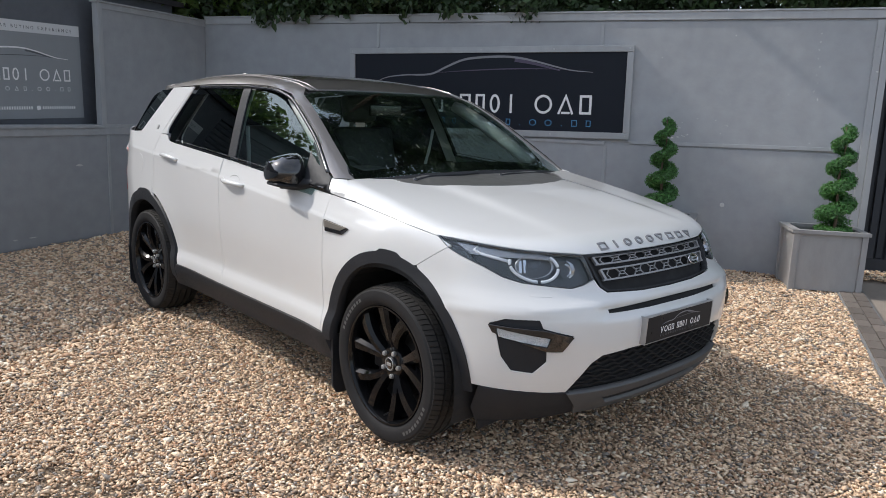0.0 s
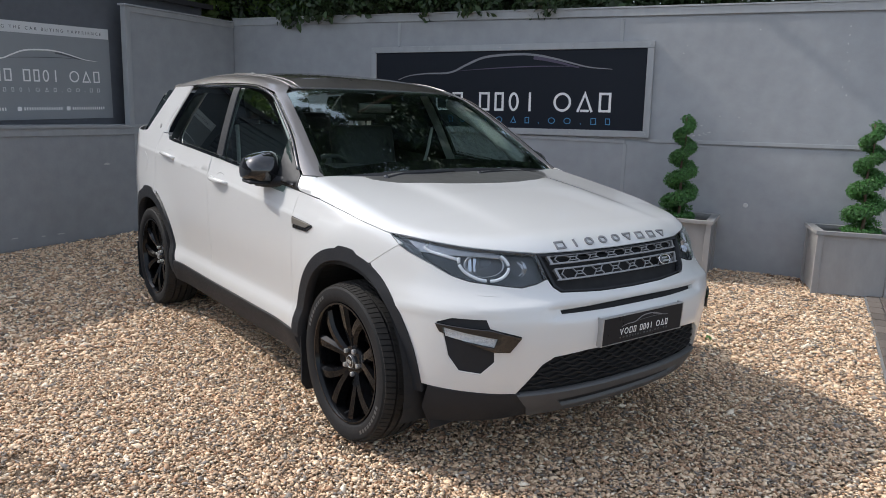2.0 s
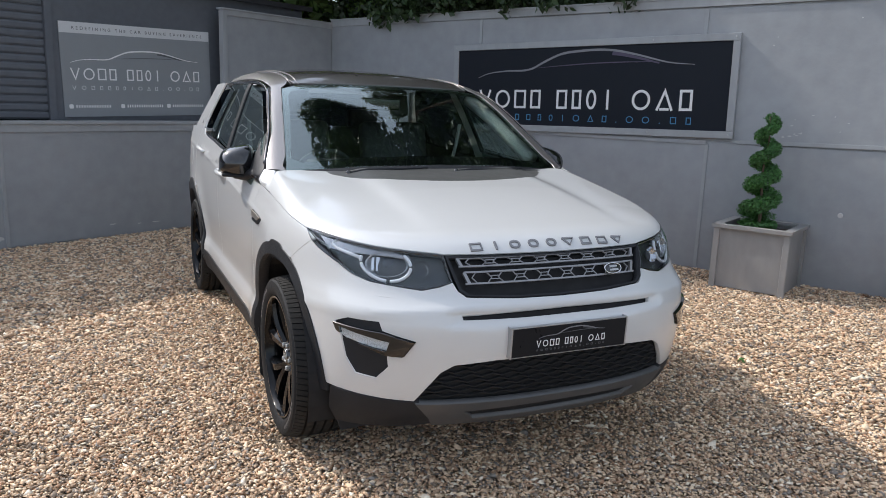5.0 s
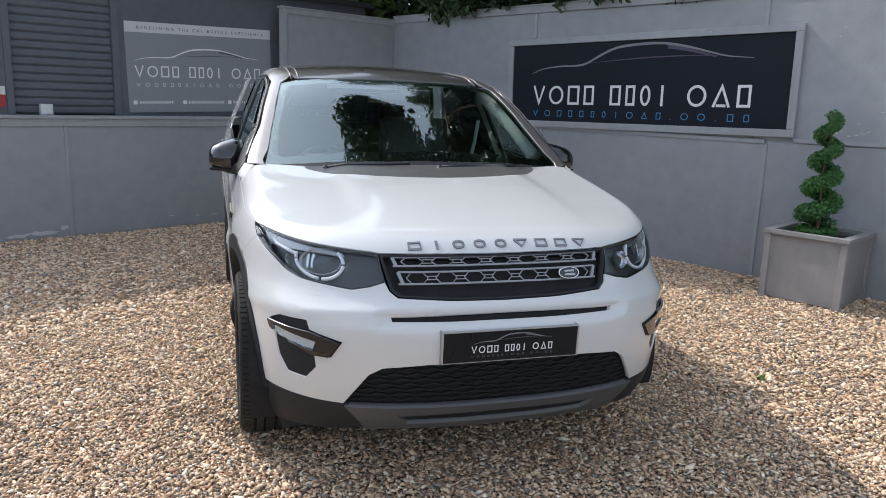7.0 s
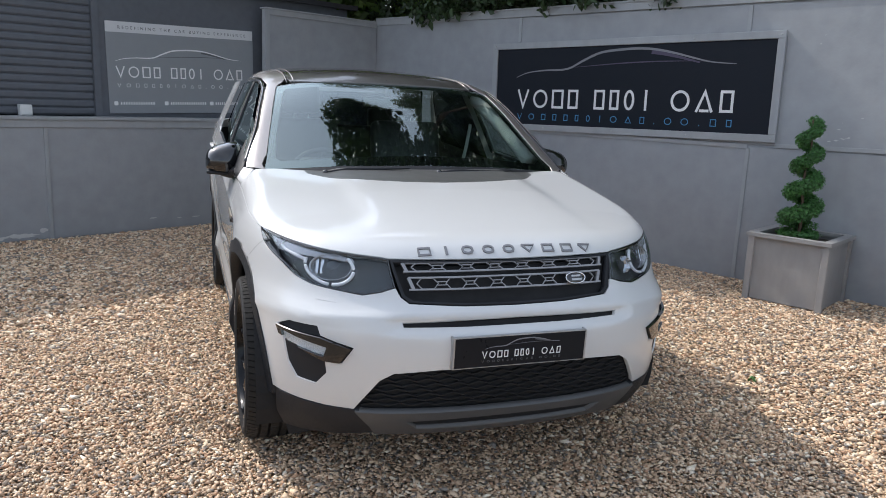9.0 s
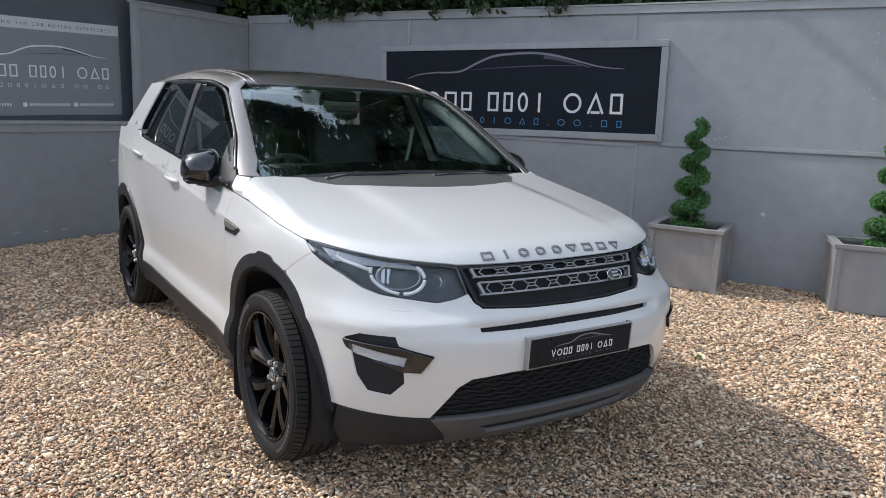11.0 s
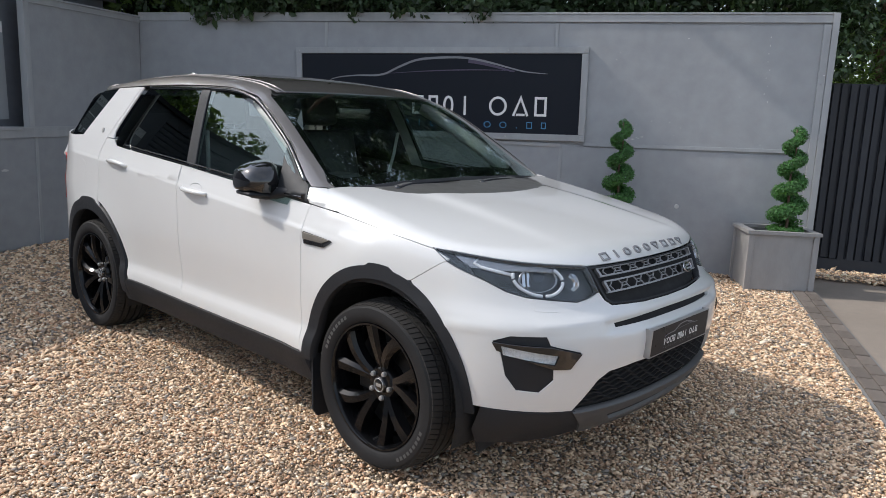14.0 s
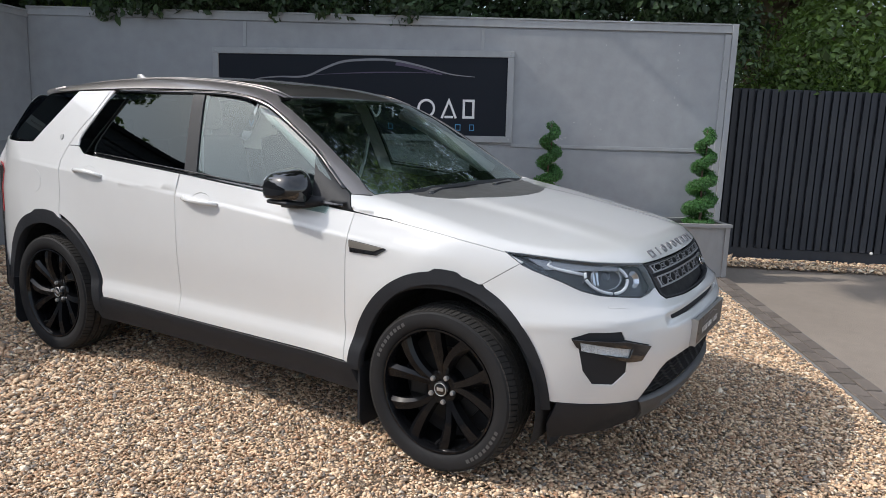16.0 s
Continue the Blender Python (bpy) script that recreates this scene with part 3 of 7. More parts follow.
def gravel():
    rng = np.random.default_rng(7)
    a = radians(-64)

    def place(s, d):
        return CORNER.x + s * math.cos(a) + d * math.sin(a), CORNER.y + s * math.sin(a) - d * math.cos(a)
    # (along the wall from, to, in front from, to, pitch, stone size, worn)
    for k, (s0, s1, d0, d1, pitch, stone, worn_bed) in enumerate(((3.1, 7.33, 3.0, 6.4, 0.0112, 0.0076, True), (0.05, 3.1, 2.6, 6.4, 0.0165, 0.0108, False), (2.6, 7.33, -0.14, 3.0, 0.0150, 0.0100, False), (0.05, 2.6, 0.03, 2.6, 0.0225, 0.0145, False))):
        gx, gy = np.meshgrid(np.arange(s0, s1, pitch), np.arange(d0, d1, pitch), indexing='ij')
        p = np.stack([gx.ravel(), gy.ravel()], 1) + rng.uniform(-0.55, 0.55, (gx.size, 2)) * pitch
        x, y = place(p[:, 0], p[:, 1])
        if worn_bed:
            # worn places where the sandy bed shows through
            worn = np.sin(x * 2.3 + 1.1 * np.sin(y * 1.7)) * np.sin(y * 2.9 + 1.3 * np.sin(x * 1.9 + 0.6)) + 0.35 * np.sin(x * 9.1) * np.sin(y * 8.3)
            keep = rng.random(len(x)) > 0.62 * np.clip((worn - 0.55) / 0.25, 0, 1) * (x < -0.9)
            x, y = x[keep], y[keep]
        size = stone * rng.lognormal(0.0, 0.32, len(x))
        z = rng.uniform(-0.009, 0.007, len(x)) + 0.006 * np.sin(x * 3.1 + 1) * np.sin(y * 2.3)
        scatter("gravel", np.column_stack([x, y, z]), size, PEBBLE, "loose tan, brown and grey gravel stones over the yard", 5 + k)
    # a strip of stones along the foot of the black fence
    m = 9000
    x, y = place(rng.uniform(7.5, 16, m), rng.uniform(-0.95, -0.45, m))
    scatter("gravel_strip", np.column_stack([x, y, rng.uniform(-0.01, 0.02, m)]), 0.0155 * rng.lognormal(0, 0.3, m), PEBBLE, "pale gravel strip along the foot of the black fence", 9)
    # dry leaves blown against the wall
    cs = [tuple(BACK @ Vector((rng.uniform(6.55, 6.86), -rng.uniform(0.03, 0.22), 0.012))) for _ in range(10)]
    tagged(leaf_mass("dry_leaves", cs, [0.05] * 10, 60, 0.016, LEAF_LITTER, 77, None, 0.12), "few brown dry leaves lying at the wall foot", "leaf litter", kind="stuff")
    for wx, wy in ((1.90, -0.03),):
        weed = thing("weed", pose(wx, wy, 0), "small green weed sprouting through the gravel", "weed", "weeds in the gravel")
        leaf_mass("leaves", [(0, 0, 0.016)], [0.022], 18, 0.011, WEED, int(wx * 100), weed, 0.7, shell=0.2)


def kerb():
    root = thing("kerb", YARD, "row of dark paving blocks edging the gravel", "kerb", kind="structure")
    bm = bmesh.new()
    box(bm, -0.095, 0.095, -0.047, 0.047, -0.10, 0.022, bevel=0.005)
    first = part("block", bm, KERB, root)
    rng = random.Random(3)
    for row, s in enumerate((7.385, 7.487)):
        for k in range(42):
            d = 0.10 + k * 0.203 + row * 0.1
            ob = first if row == 0 and k == 0 else new("block", first.data)
            ob.parent = root
            ob.matrix_local = pose(s, -d, rng.uniform(-0.003, 0.003), rng.uniform(-0.6, 0.6), rng.uniform(-0.6, 0.6), 90 + rng.uniform(-0.7, 0.7))
    bm = bmesh.new()
    box(bm, 7.32, 7.55, -9, -0.02, -0.1, 0.010)
    part("bedding", bm, CONCRETE, root)


def nails(root, spots, r=0.006):
    for x, z in spots:
        bm = bmesh.new()
        bmesh.ops.create_cone(bm, cap_ends=True, segments=10, radius1=r, radius2=r * 0.6, depth=0.006, matrix=pose(x, -0.026, z, 90, 0, 0))
        part("nail_head", bm, TRIM_GREY, root)


def chip_patch(root, x, z, w, h, seed, y=-0.0035):
    """A torn flake of missing paint with a ragged edge."""
    rng = random.Random(seed)
    bm = bmesh.new()
    k = 14
    pts = []
    for i in range(k):
        a = 2 * math.pi * i / k
        r = rng.uniform(0.45, 1.0)
        pts.append((x + w / 2 * r * math.cos(a), z + h / 2 * r * math.sin(a)))
    slab(bm, pts, y, y + 0.003)
    part("paint_chip", bm, CHIP, root, "patch of bare pale board where grey paint has flaked")


def back_wall():
    root = thing("wall_back", BACK, "weathered grey painted board wall with cover strips", "wall", kind="structure")
    bm = bmesh.new()
    box(bm, -0.02, 7.5, 0.012, 0.09, -0.1, 2.47)
    part("backing", bm, WALL_GREY, root)
    up = [0.0, 2.41, 4.945, 7.44]
    low = [0.0, 2.56, 5.06, 7.44]
    for a, b in zip(up, up[1:]):
        box_part("panel", (a + 0.003, b - 0.003, 0.0, 0.014, 1.235, 2.43), WALL_GREY, root, 0.002)
    for a, b in zip(low, low[1:]):
        box_part("panel", (a + 0.003, b - 0.003, 0.0, 0.014, 0.0, 1.215), WALL_GREY, root, 0.002)
    bm = bmesh.new()
    box(bm, 0, 5.05, -0.012, 0.0, 1.195, 1.232, bevel=0.002)
    part("rail", bm, TRIM_GREY, root)
    bm = bmesh.new()
    box(bm, 0, 2.10, -0.012, 0.0, -0.001, 0.034, bevel=0.002, m=pose(5.29, 0, 1.219, 0, -0.75, 0))
    part("rail", bm, TRIM_GREY, root)
    for s, z0, z1 in ((2.41, 2.17, 2.43), (4.945, 2.2, 2.43), (5.06, 0.0, 1.195), (2.56, 0.0, 1.195)):
        bm = bmesh.new()
        box(bm, s - 0.017, s + 0.017, -0.010, 0.0, z0, z1, bevel=0.002)
        part("cover_strip", bm, TRIM_GREY, root)
    bm = bmesh.new()
    box(bm, 0.0, 7.50, -0.022, 0.10, 0, 0.018, bevel=0.003, m=pose(0, 0, 2.503, 0, -0.2, 0))
    part("capping", bm, TRIM_GREY, root)
    bm = bmesh.new()
    box(bm, 0.0, 7.50, -0.014, 0.0, 0, 0.075, bevel=0.003, m=pose(0, 0, 2.428, 0, -0.2, 0))
    part("top_rail", bm, TRIM_GREY, root)
    bm = bmesh.new()
    box(bm, 7.41, 7.475, -0.018, 0.0, -0.05, 2.44, bevel=0.003)
    part("end_strip", bm, TRIM_GREY, root)
    bm = bmesh.new()
    box(bm, 7.477, 7.535, -0.03, 0.11, -0.05, 2.545, bevel=0.004)
    part("post", bm, TRIM_GREY, root)
    rng = random.Random(11)
    for k in range(14):
        chip_patch(root, rng.uniform(5.5, 7.1), rng.choice((rng.uniform(1.28, 1.5), rng.uniform(1.7, 2.35))), rng.uniform(0.008, 0.03), rng.uniform(0.005, 0.014), k)
    for k in range(9):
        chip_patch(root, 6.98 + rng.uniform(-0.02, 0.02), 1.72 + k * 0.075, rng.uniform(0.008, 0.022), rng.uniform(0.010, 0.026), 40 + k)
    for k in range(8):
        chip_patch(root, 5.52 + rng.uniform(0, 0.65), 1.29 + rng.uniform(0, 0.05), rng.uniform(0.012, 0.045), rng.uniform(0.008, 0.018), 60 + k)
    chip_patch(root, 7.46, 1.98, 0.03, 0.015, 91, -0.0215)
    bm = bmesh.new()
    bmesh.ops.create_cone(bm, cap_ends=True, segments=20, radius1=0.022, radius2=0.018, depth=0.006, matrix=pose(6.26, -0.003, 0.66, 90, 0, 0))
    part("round_plug", bm, CHIP, root, "small round pale plug in the board")
    nails(root, [(s, z) for s in (7.44,) for z in (0.3, 0.8, 1.5, 1.9, 2.2)], 0.005)


def side_wall():
    """The side wall: a tall end panel by the corner, then a low wall with a ledge under the dark building."""
    m = LEFT
    root = thing("wall_left", m, "low grey painted wall with a ledge and a tall end panel", "wall", kind="structure")

    def b(name, x0, x1, y0, y1, z0, z1, mat, bev=0.003, label=""):
        bm = bmesh.new()
        box(bm, x0, x1, y0, y1, z0, z1, bevel=bev)
        return part(name, bm, mat, root, label)
    b("backing", -0.02, 12.0, -0.15, -0.014, -0.1, 1.10, WALL_GREY)
    b("backing", -0.02, 1.64, -0.12, -0.014, 1.10, 2.45, WALL_GREY)
    for x0, x1 in ((0.0, 1.615), (1.615, 4.13), (4.13, 6.65), (6.65, 9.2), (9.2, 12)):
        b("panel", x0 + 0.003, x1 - 0.003, -0.014, 0.0, 0.0, 1.10, WALL_GREY, 0.002)
    b("panel", 0.003, 1.64, -0.014, 0.0, 1.20, 2.43, WALL_GREY, 0.002)
    for x in (1.615, 4.13, 6.65, 9.2):
        b("cover_strip", x - 0.018, x + 0.018, 0.0, 0.011, 0.0, 1.10, TRIM_GREY)
    b("rail", 0.0, 12.0, 0.0, 0.016, 1.09, 1.165, TRIM_GREY)
    b("ledge", 1.66, 12.0, -0.19, 0.035, 1.165, 1.195, TRIM_GREY)
    b("rail", 0.0, 1.66, 0.0, 0.014, 1.165, 1.20, TRIM_GREY)
    b("end_strip", 1.63, 1.695, -0.06, 0.016, 1.195, 2.46, TRIM_GREY)
    b("top_rail", 0.0, 1.63, 0.0, 0.014, 2.40, 2.46, TRIM_GREY)
    b("capping", 0.0, 1.71, -0.08, 0.028, 2.46, 2.48, TRIM_GREY)
    for x, z, w, h, s in ((4.4, 0.05, 0.34, 0.07, 1), (4.62, 0.04, 0.25, 0.05, 2), (4.2, 0.09, 0.1, 0.06, 3), (3.1, 0.12, 0.09, 0.02, 4), (2.6, 0.10, 0.12, 0.015, 5), (2.01, 0.78, 0.10, 0.032, 6), (2.8, 0.10, 0.06, 0.02, 7)):
        rng = random.Random(s)
        bm = bmesh.new()
        pts = [(x + w / 2 * rng.uniform(0.5, 1) * math.cos(a), z + h / 2 * rng.uniform(0.4, 1) * math.sin(a)) for a in [2 * math.pi * i / 18 for i in range(18)]]
        slab(bm, pts, 0.0, 0.0025)
        part("paint_chip", bm, CHIP, root, "patch of bare pale board where grey paint has flaked")


def dark_building():
    """The charcoal clad building over the low wall, with a roller shutter."""
    root = thing("dark_building", LEFT @ pose(0, -0.03, 0), "charcoal clad building with a closed roller shutter", "building", kind="structure")

    def b(name, x0, x1, y0, y1, z0, z1, mat, bev=0.003, label="", par=root):
        bm = bmesh.new()
        box(bm, x0, x1, y0, y1, z0, z1, bevel=bev)
        return part(name, bm, mat, par, label)
    b("wall", 0.3, 3.52, -0.42, -0.215, 0, 2.62, CLADDING)
    b("wall", 4.54, 13, -0.42, -0.215, 0, 2.62, CLADDING)
    b("wall", 3.52, 4.54, -0.42, -0.215, 2.45, 2.62, CLADDING)
    bm = bmesh.new()
    slab(bm, [(-0.12, 2.60), (-0.12, 2.66), (-2.75, 2.95), (-5.1, 2.82), (-5.1, 2.74), (-2.75, 2.86)], 0.2, 13.1, 'yz')
    part("roof", bm, ROOFING, root, "dark felted pitched roof")
    for x in (0.3, 12.8):
        bm = bmesh.new()
        slab(bm, [(-0.25, 2.62), (-2.75, 2.85), (-4.98, 2.74), (-4.98, 2.62)], x, x + 0.2, 'yz')
        part("gable", bm, CLADDING, root)
    b("wall", 0.3, 0.5, -4.9, -0.42, 0, 2.62, CLADDING)
    b("wall", 12.8, 13, -4.9, -0.42, 0, 2.62, CLADDING)
    b("wall", 0.3, 13, -5.0, -4.9, 0, 2.62, CLADDING)
    for k in range(16):
        z = 1.2 + k * 0.078
        bm = bmesh.new()
        pts = [(-0.30, z), (-0.255, z), (-0.243, z + 0.02), (-0.243, z + 0.055), (-0.255, z + 0.075), (-0.30, z + 0.075)]
        slab(bm, [(p[0], p[1]) for p in pts], 3.53, 4.53, 'yz')
        part("shutter_slat", bm, CLADDING, root, "horizontal charcoal roller shutter slat")
    b("frame", 3.49, 3.56, -0.24, -0.195, 1.195, 2.5, CLADDING)
    b("frame", 4.50, 4.565, -0.24, -0.195, 1.195, 2.5, CLADDING)
    b("notice", 4.575, 4.655, -0.214, -0.208, 1.26, 1.46, PLASTIC_RED, 0.001, "small red and white notice")
    b("notice", 4.575, 4.655, -0.207, -0.205, 1.38, 1.46, PLASTIC_WHITE, 0.0005)
    root2 = thing("junction_box", LEFT @ pose(4.24, -0.21, 1.195), "small white plastic box on the ledge by the shutter", "electric box")
    bm = bmesh.new()
    box(bm, -0.055, 0.055, -0.02, 0.065, 0.0, 0.105, bevel=0.008)
    part("casing", bm, PLASTIC_WHITE, root2)
    bm = bmesh.new()
    box(bm, -0.045, 0.045, 0.066, 0.072, 0.012, 0.093, bevel=0.003)
    part("cover", bm, PLASTIC_WHITE, root2)


def stroke(bm, pts, width, y0=-0.0, y1=-0.002, closed=False):
    """A ribbon along points in a board's plane, mitred at its corners; width may vary along it."""
    n = len(pts)
    rows = []
    for i in range(n):
        p = Vector(pts[i])
        a = (p - Vector(pts[i - 1])).normalized() if i or closed else None
        b = (Vector(pts[(i + 1) % n]) - p).normalized() if i < n - 1 or closed else None
        a, b = a or b, b or a
        nrm = Vector((-(a.y + b.y), a.x + b.x)).normalized()
        k = 1 / max(0.45, nrm.dot(Vector((-a.y, a.x))))
        w = (width[i] if isinstance(width, (list, tuple)) else width) / 2 * k
        l, r = p + nrm * w, p - nrm * w
        rows.append([bm.verts.new((l.x, y1, l.y)), bm.verts.new((r.x, y1, r.y)), bm.verts.new((r.x, y0, r.y)), bm.verts.new((l.x, y0, l.y))])
    for i in range(n if closed else n - 1):
        u, v = rows[i], rows[(i + 1) % n]
        for k in range(4):
            bm.faces.new((u[k], u[(k + 1) % 4], v[(k + 1) % 4], v[k]))
    if not closed:
        bm.faces.new(rows[0])
        bm.faces.new(rows[-1][::-1])
    return bm


def plain_marks(row, x0, z0, width, height, line, mat, parent, y1=-0.002, name="mark", gap=0.3):
    """A row of plain shapes standing in for a trade name: ring, arch, bar, wedges or gap."""
    wide = {'o': 1.0, 'n': 0.66, 'u': 0.78, 'e': 0.56, 's': 0.60, 'i': 0.70, 'v': 0.92, 'y': 0.86, '.': 0.3, ' ': 0.42}
    total = sum(wide[c] for c in row) + gap * (len(row) - 1)
    u = width / total
    x = x0
    for c in row:
        w = wide[c] * u
        c = 'n' if c in 'ue' else 'o' if c == 's' else c
        bm = bmesh.new()
        h = line / 2
        if c == 'o':
            pts = [(x + w / 2 + (w / 2 - h) * math.cos(a), z0 + height / 2 + (height / 2 - h) * math.sin(a)) for a in [2 * math.pi * k / 24 for k in range(24)]]
            stroke(bm, pts, line, 0, y1, closed=True)
        elif c == 'n':
            stroke(bm, [(x + h, z0 + h), (x + h, z0 + height - h), (x + w - h, z0 + height - h), (x + w - h, z0 + h)], line, 0, y1, closed=True)
        elif c == 'i':
            stroke(bm, [(x + w / 2, z0), (x + w / 2, z0 + height)], line, 0, y1)
        elif c == 'v':
            stroke(bm, [(x + h, z0), (x + w / 2, z0 + height - h), (x + w - h, z0)], line, 0, y1)
            stroke(bm, [(x + w * 0.24, z0 + h), (x + w * 0.76, z0 + h)], line, 0, y1)
        elif c == 'y':
            stroke(bm, [(x + h, z0 + height), (x + w / 2, z0 + h), (x + w - h, z0 + height)], line, 0, y1)
        elif c == '.':
            stroke(bm, [(x + w / 2, z0), (x + w / 2, z0 + line * 1.3)], line, 0, y1)
        if len(bm.verts):
            part(name, bm, mat, parent)
        else:
            bm.free()
        x += w + gap * u


NAME_ROW = "youn nesi ovn"
SITE_ROW = "younnesiovn.oo.un"


def car_outline(parent, x0, z0, w, h, mats, thick, y1):
    """A plain line drawing of a low car: bonnet, screen, roof arc and tail, with a shaded window band."""
    curve = smooth_table([0, 0.05, 0.14, 0.28, 0.345, 0.425, 0.52, 0.60, 0.68, 0.76, 0.84, 0.90, 1.0], [0.0, 0.16, 0.26, 0.33, 0.60, 0.88, 0.98, 1.0, 0.94, 0.79, 0.60, 0.47, 0.38])
    us = np.linspace(0, 1, 60)
    pts = [(x0 + u * w, z0 + float(curve(u)) * h) for u in us]
    bm = bmesh.new()
    stroke(bm, pts, [thick * (0.3 + 1.2 * math.sin(math.pi * u) ** 0.8) for u in us], 0, y1)
    part("outline", bm, mats[0], parent, "thin silver line drawing of a low car")
    bm = bmesh.new()
    us = np.linspace(0.30, 0.88, 24)
    stroke(bm, [(x0 + u * w, z0 + (0.36 + 0.16 * math.sin((u - 0.3) / 0.58 * 2.2)) * h) for u in us], [thick * 0.6 * (0.2 + math.sin(math.pi * (u - 0.3) / 0.58)) for u in us], 0, y1)
    part("waistline", bm, mats[1], parent)
    bm = bmesh.new()
    us = np.linspace(0.66, 0.86, 10)
    stroke(bm, [(x0 + u * w, z0 + (float(curve(u)) - 0.10) * h) for u in us], [thick * (2.6 - 9 * (u - 0.66)) for u in us], 0, y1 * 0.9)
    part("shade_patch", bm, mats[1], parent)


def big_sign():
    m = BACK @ pose(2.075, -0.004, 1.208, 0, -0.95, 0)
    root = thing("company_sign", m, "wide black sign board with white shapes in a grey timber frame", "sign")
    W, H, F = 3.222, 0.945, 0.066
    box_part("board", (F - 0.01, W - F + 0.01, -0.016, 0.0, F - 0.01, H - F + 0.01), SIGN_BLACK, root, 0.001)
    for x0, x1, z0, z1 in ((0, W, 0, F), (0, W, H - F, H), (0, F, F + 0.001, H - F - 0.001), (W - F, W, F + 0.001, H - F - 0.001)):
        box_part("frame", (x0, x1, -0.034, 0.0, z0, z1), TRIM_GREY, root, 0.004, "grey painted timber frame batten")
    art = Matrix.Translation((0, -0.0165, 0))
    for ob_row, x0, z0, w, h, line, mat in ((NAME_ROW, 0.365, 0.245, 2.455, 0.198, 0.025, SIGN_WHITE), (SITE_ROW, 0.375, 0.118, 2.445, 0.066, 0.008, SIGN_BLUE)):
        before = set(root.children)
        plain_marks(ob_row, x0, z0, w, h, line, mat, root, gap=0.3 if ob_row == NAME_ROW else 1.25)
        for c in set(root.children) - before:
            c.matrix_local = art
    before = set(root.children)
    car_outline(root, 0.345, 0.575, 2.47, 0.265, (SIGN_SILVER, SIGN_PURPLE), 0.016, -0.002)
    for c in set(root.children) - before:
        c.matrix_local = art
    for x in (0.04, 0.75, 1.6, 2.4, W - 0.04):
        for z in (0.034, H - 0.034):
            bm = bmesh.new()
            bmesh.ops.create_cone(bm, cap_ends=True, segments=10, radius1=0.009, radius2=0.006, depth=0.005, matrix=pose(x, -0.036, z, 90, 0, 0))
            part("screw", bm, PLATE_SILVER, root)


def banner():
    m = LEFT @ pose(3.435, -0.238, 1.225, 0, 0, 180)
    root = thing("company_banner", m, "grey banner with white shapes and a pale top strip", "banner")
    W, H = 1.715, 0.95
    tilt = [(0.02, 0.0), (W + 0.015, 0.038), (W, H + 0.036), (0, H - 0.006)]
    bm = bmesh.new()
    slab(bm, tilt, -0.008, 0.0)
    part("sheet", bm, BANNER_GREY, root)
    bm = bmesh.new()
    slab(bm, [(0.006, H - 0.118), (W - 0.004, H - 0.074), (W - 0.004, H + 0.032), (0.004, H - 0.010)], -0.010, -0.0082)
    part("top_strip", bm, BANNER_LIGHT, root, "pale strip along the banner's top")
    art = pose(0, -0.0085, 0, 0, -1.35, 0)
    before = set(root.children)
    plain_marks(NAME_ROW, 0.105, 0.372, 1.48, 0.118, 0.014, SIGN_WHITE, root)
    plain_marks(SITE_ROW, 0.115, 0.272, 1.46, 0.040, 0.0055, BANNER_LIGHT, root, gap=1.2)
    car_outline(root, 0.11, 0.54, 1.46, 0.145, (SIGN_WHITE, SIGN_GREY), 0.010, -0.002)
    for x, w in ((0.06, 0.40), (0.61, 0.46), (1.15, 0.42)):
        bm = bmesh.new()
        pts = [(x + 0.03 + 0.03 * math.cos(a), 0.105 + 0.03 * math.sin(a)) for a in [2 * math.pi * k / 4 + math.pi / 4 for k in range(4)]]
        slab(bm, [tuple(p) for p in rounded(pts, 0.012)], -0.002, 0)
        part("icon", bm, SIGN_WHITE, root)
        k = int(w / 0.028)
        for i in range(k):
            bm = bmesh.new()
            stroke(bm, [(x + 0.085 + i * 0.027, 0.09), (x + 0.085 + i * 0.027, 0.12)], 0.013, 0, -0.0015)
            part("mark", bm, SIGN_WHITE, root)
    for c in set(root.children) - before:
        c.matrix_local = art
    cu = bpy.data.curves.new("slogan", 'FONT')
    cu.body, cu.size, cu.extrude = "REDEFINING THE CAR BUYING EXPERIENCE", 0.046, 0.0005
    cu.space_character = 1.72
    cu.materials.append(SIGN_GREY)
    text = new("slogan", cu)
    text.parent = root
    text.matrix_local = pose(0.13, -0.0108, H - 0.080, 90, 0, 0) @ Matrix.Rotation(radians(1.4), 4, 'Z')


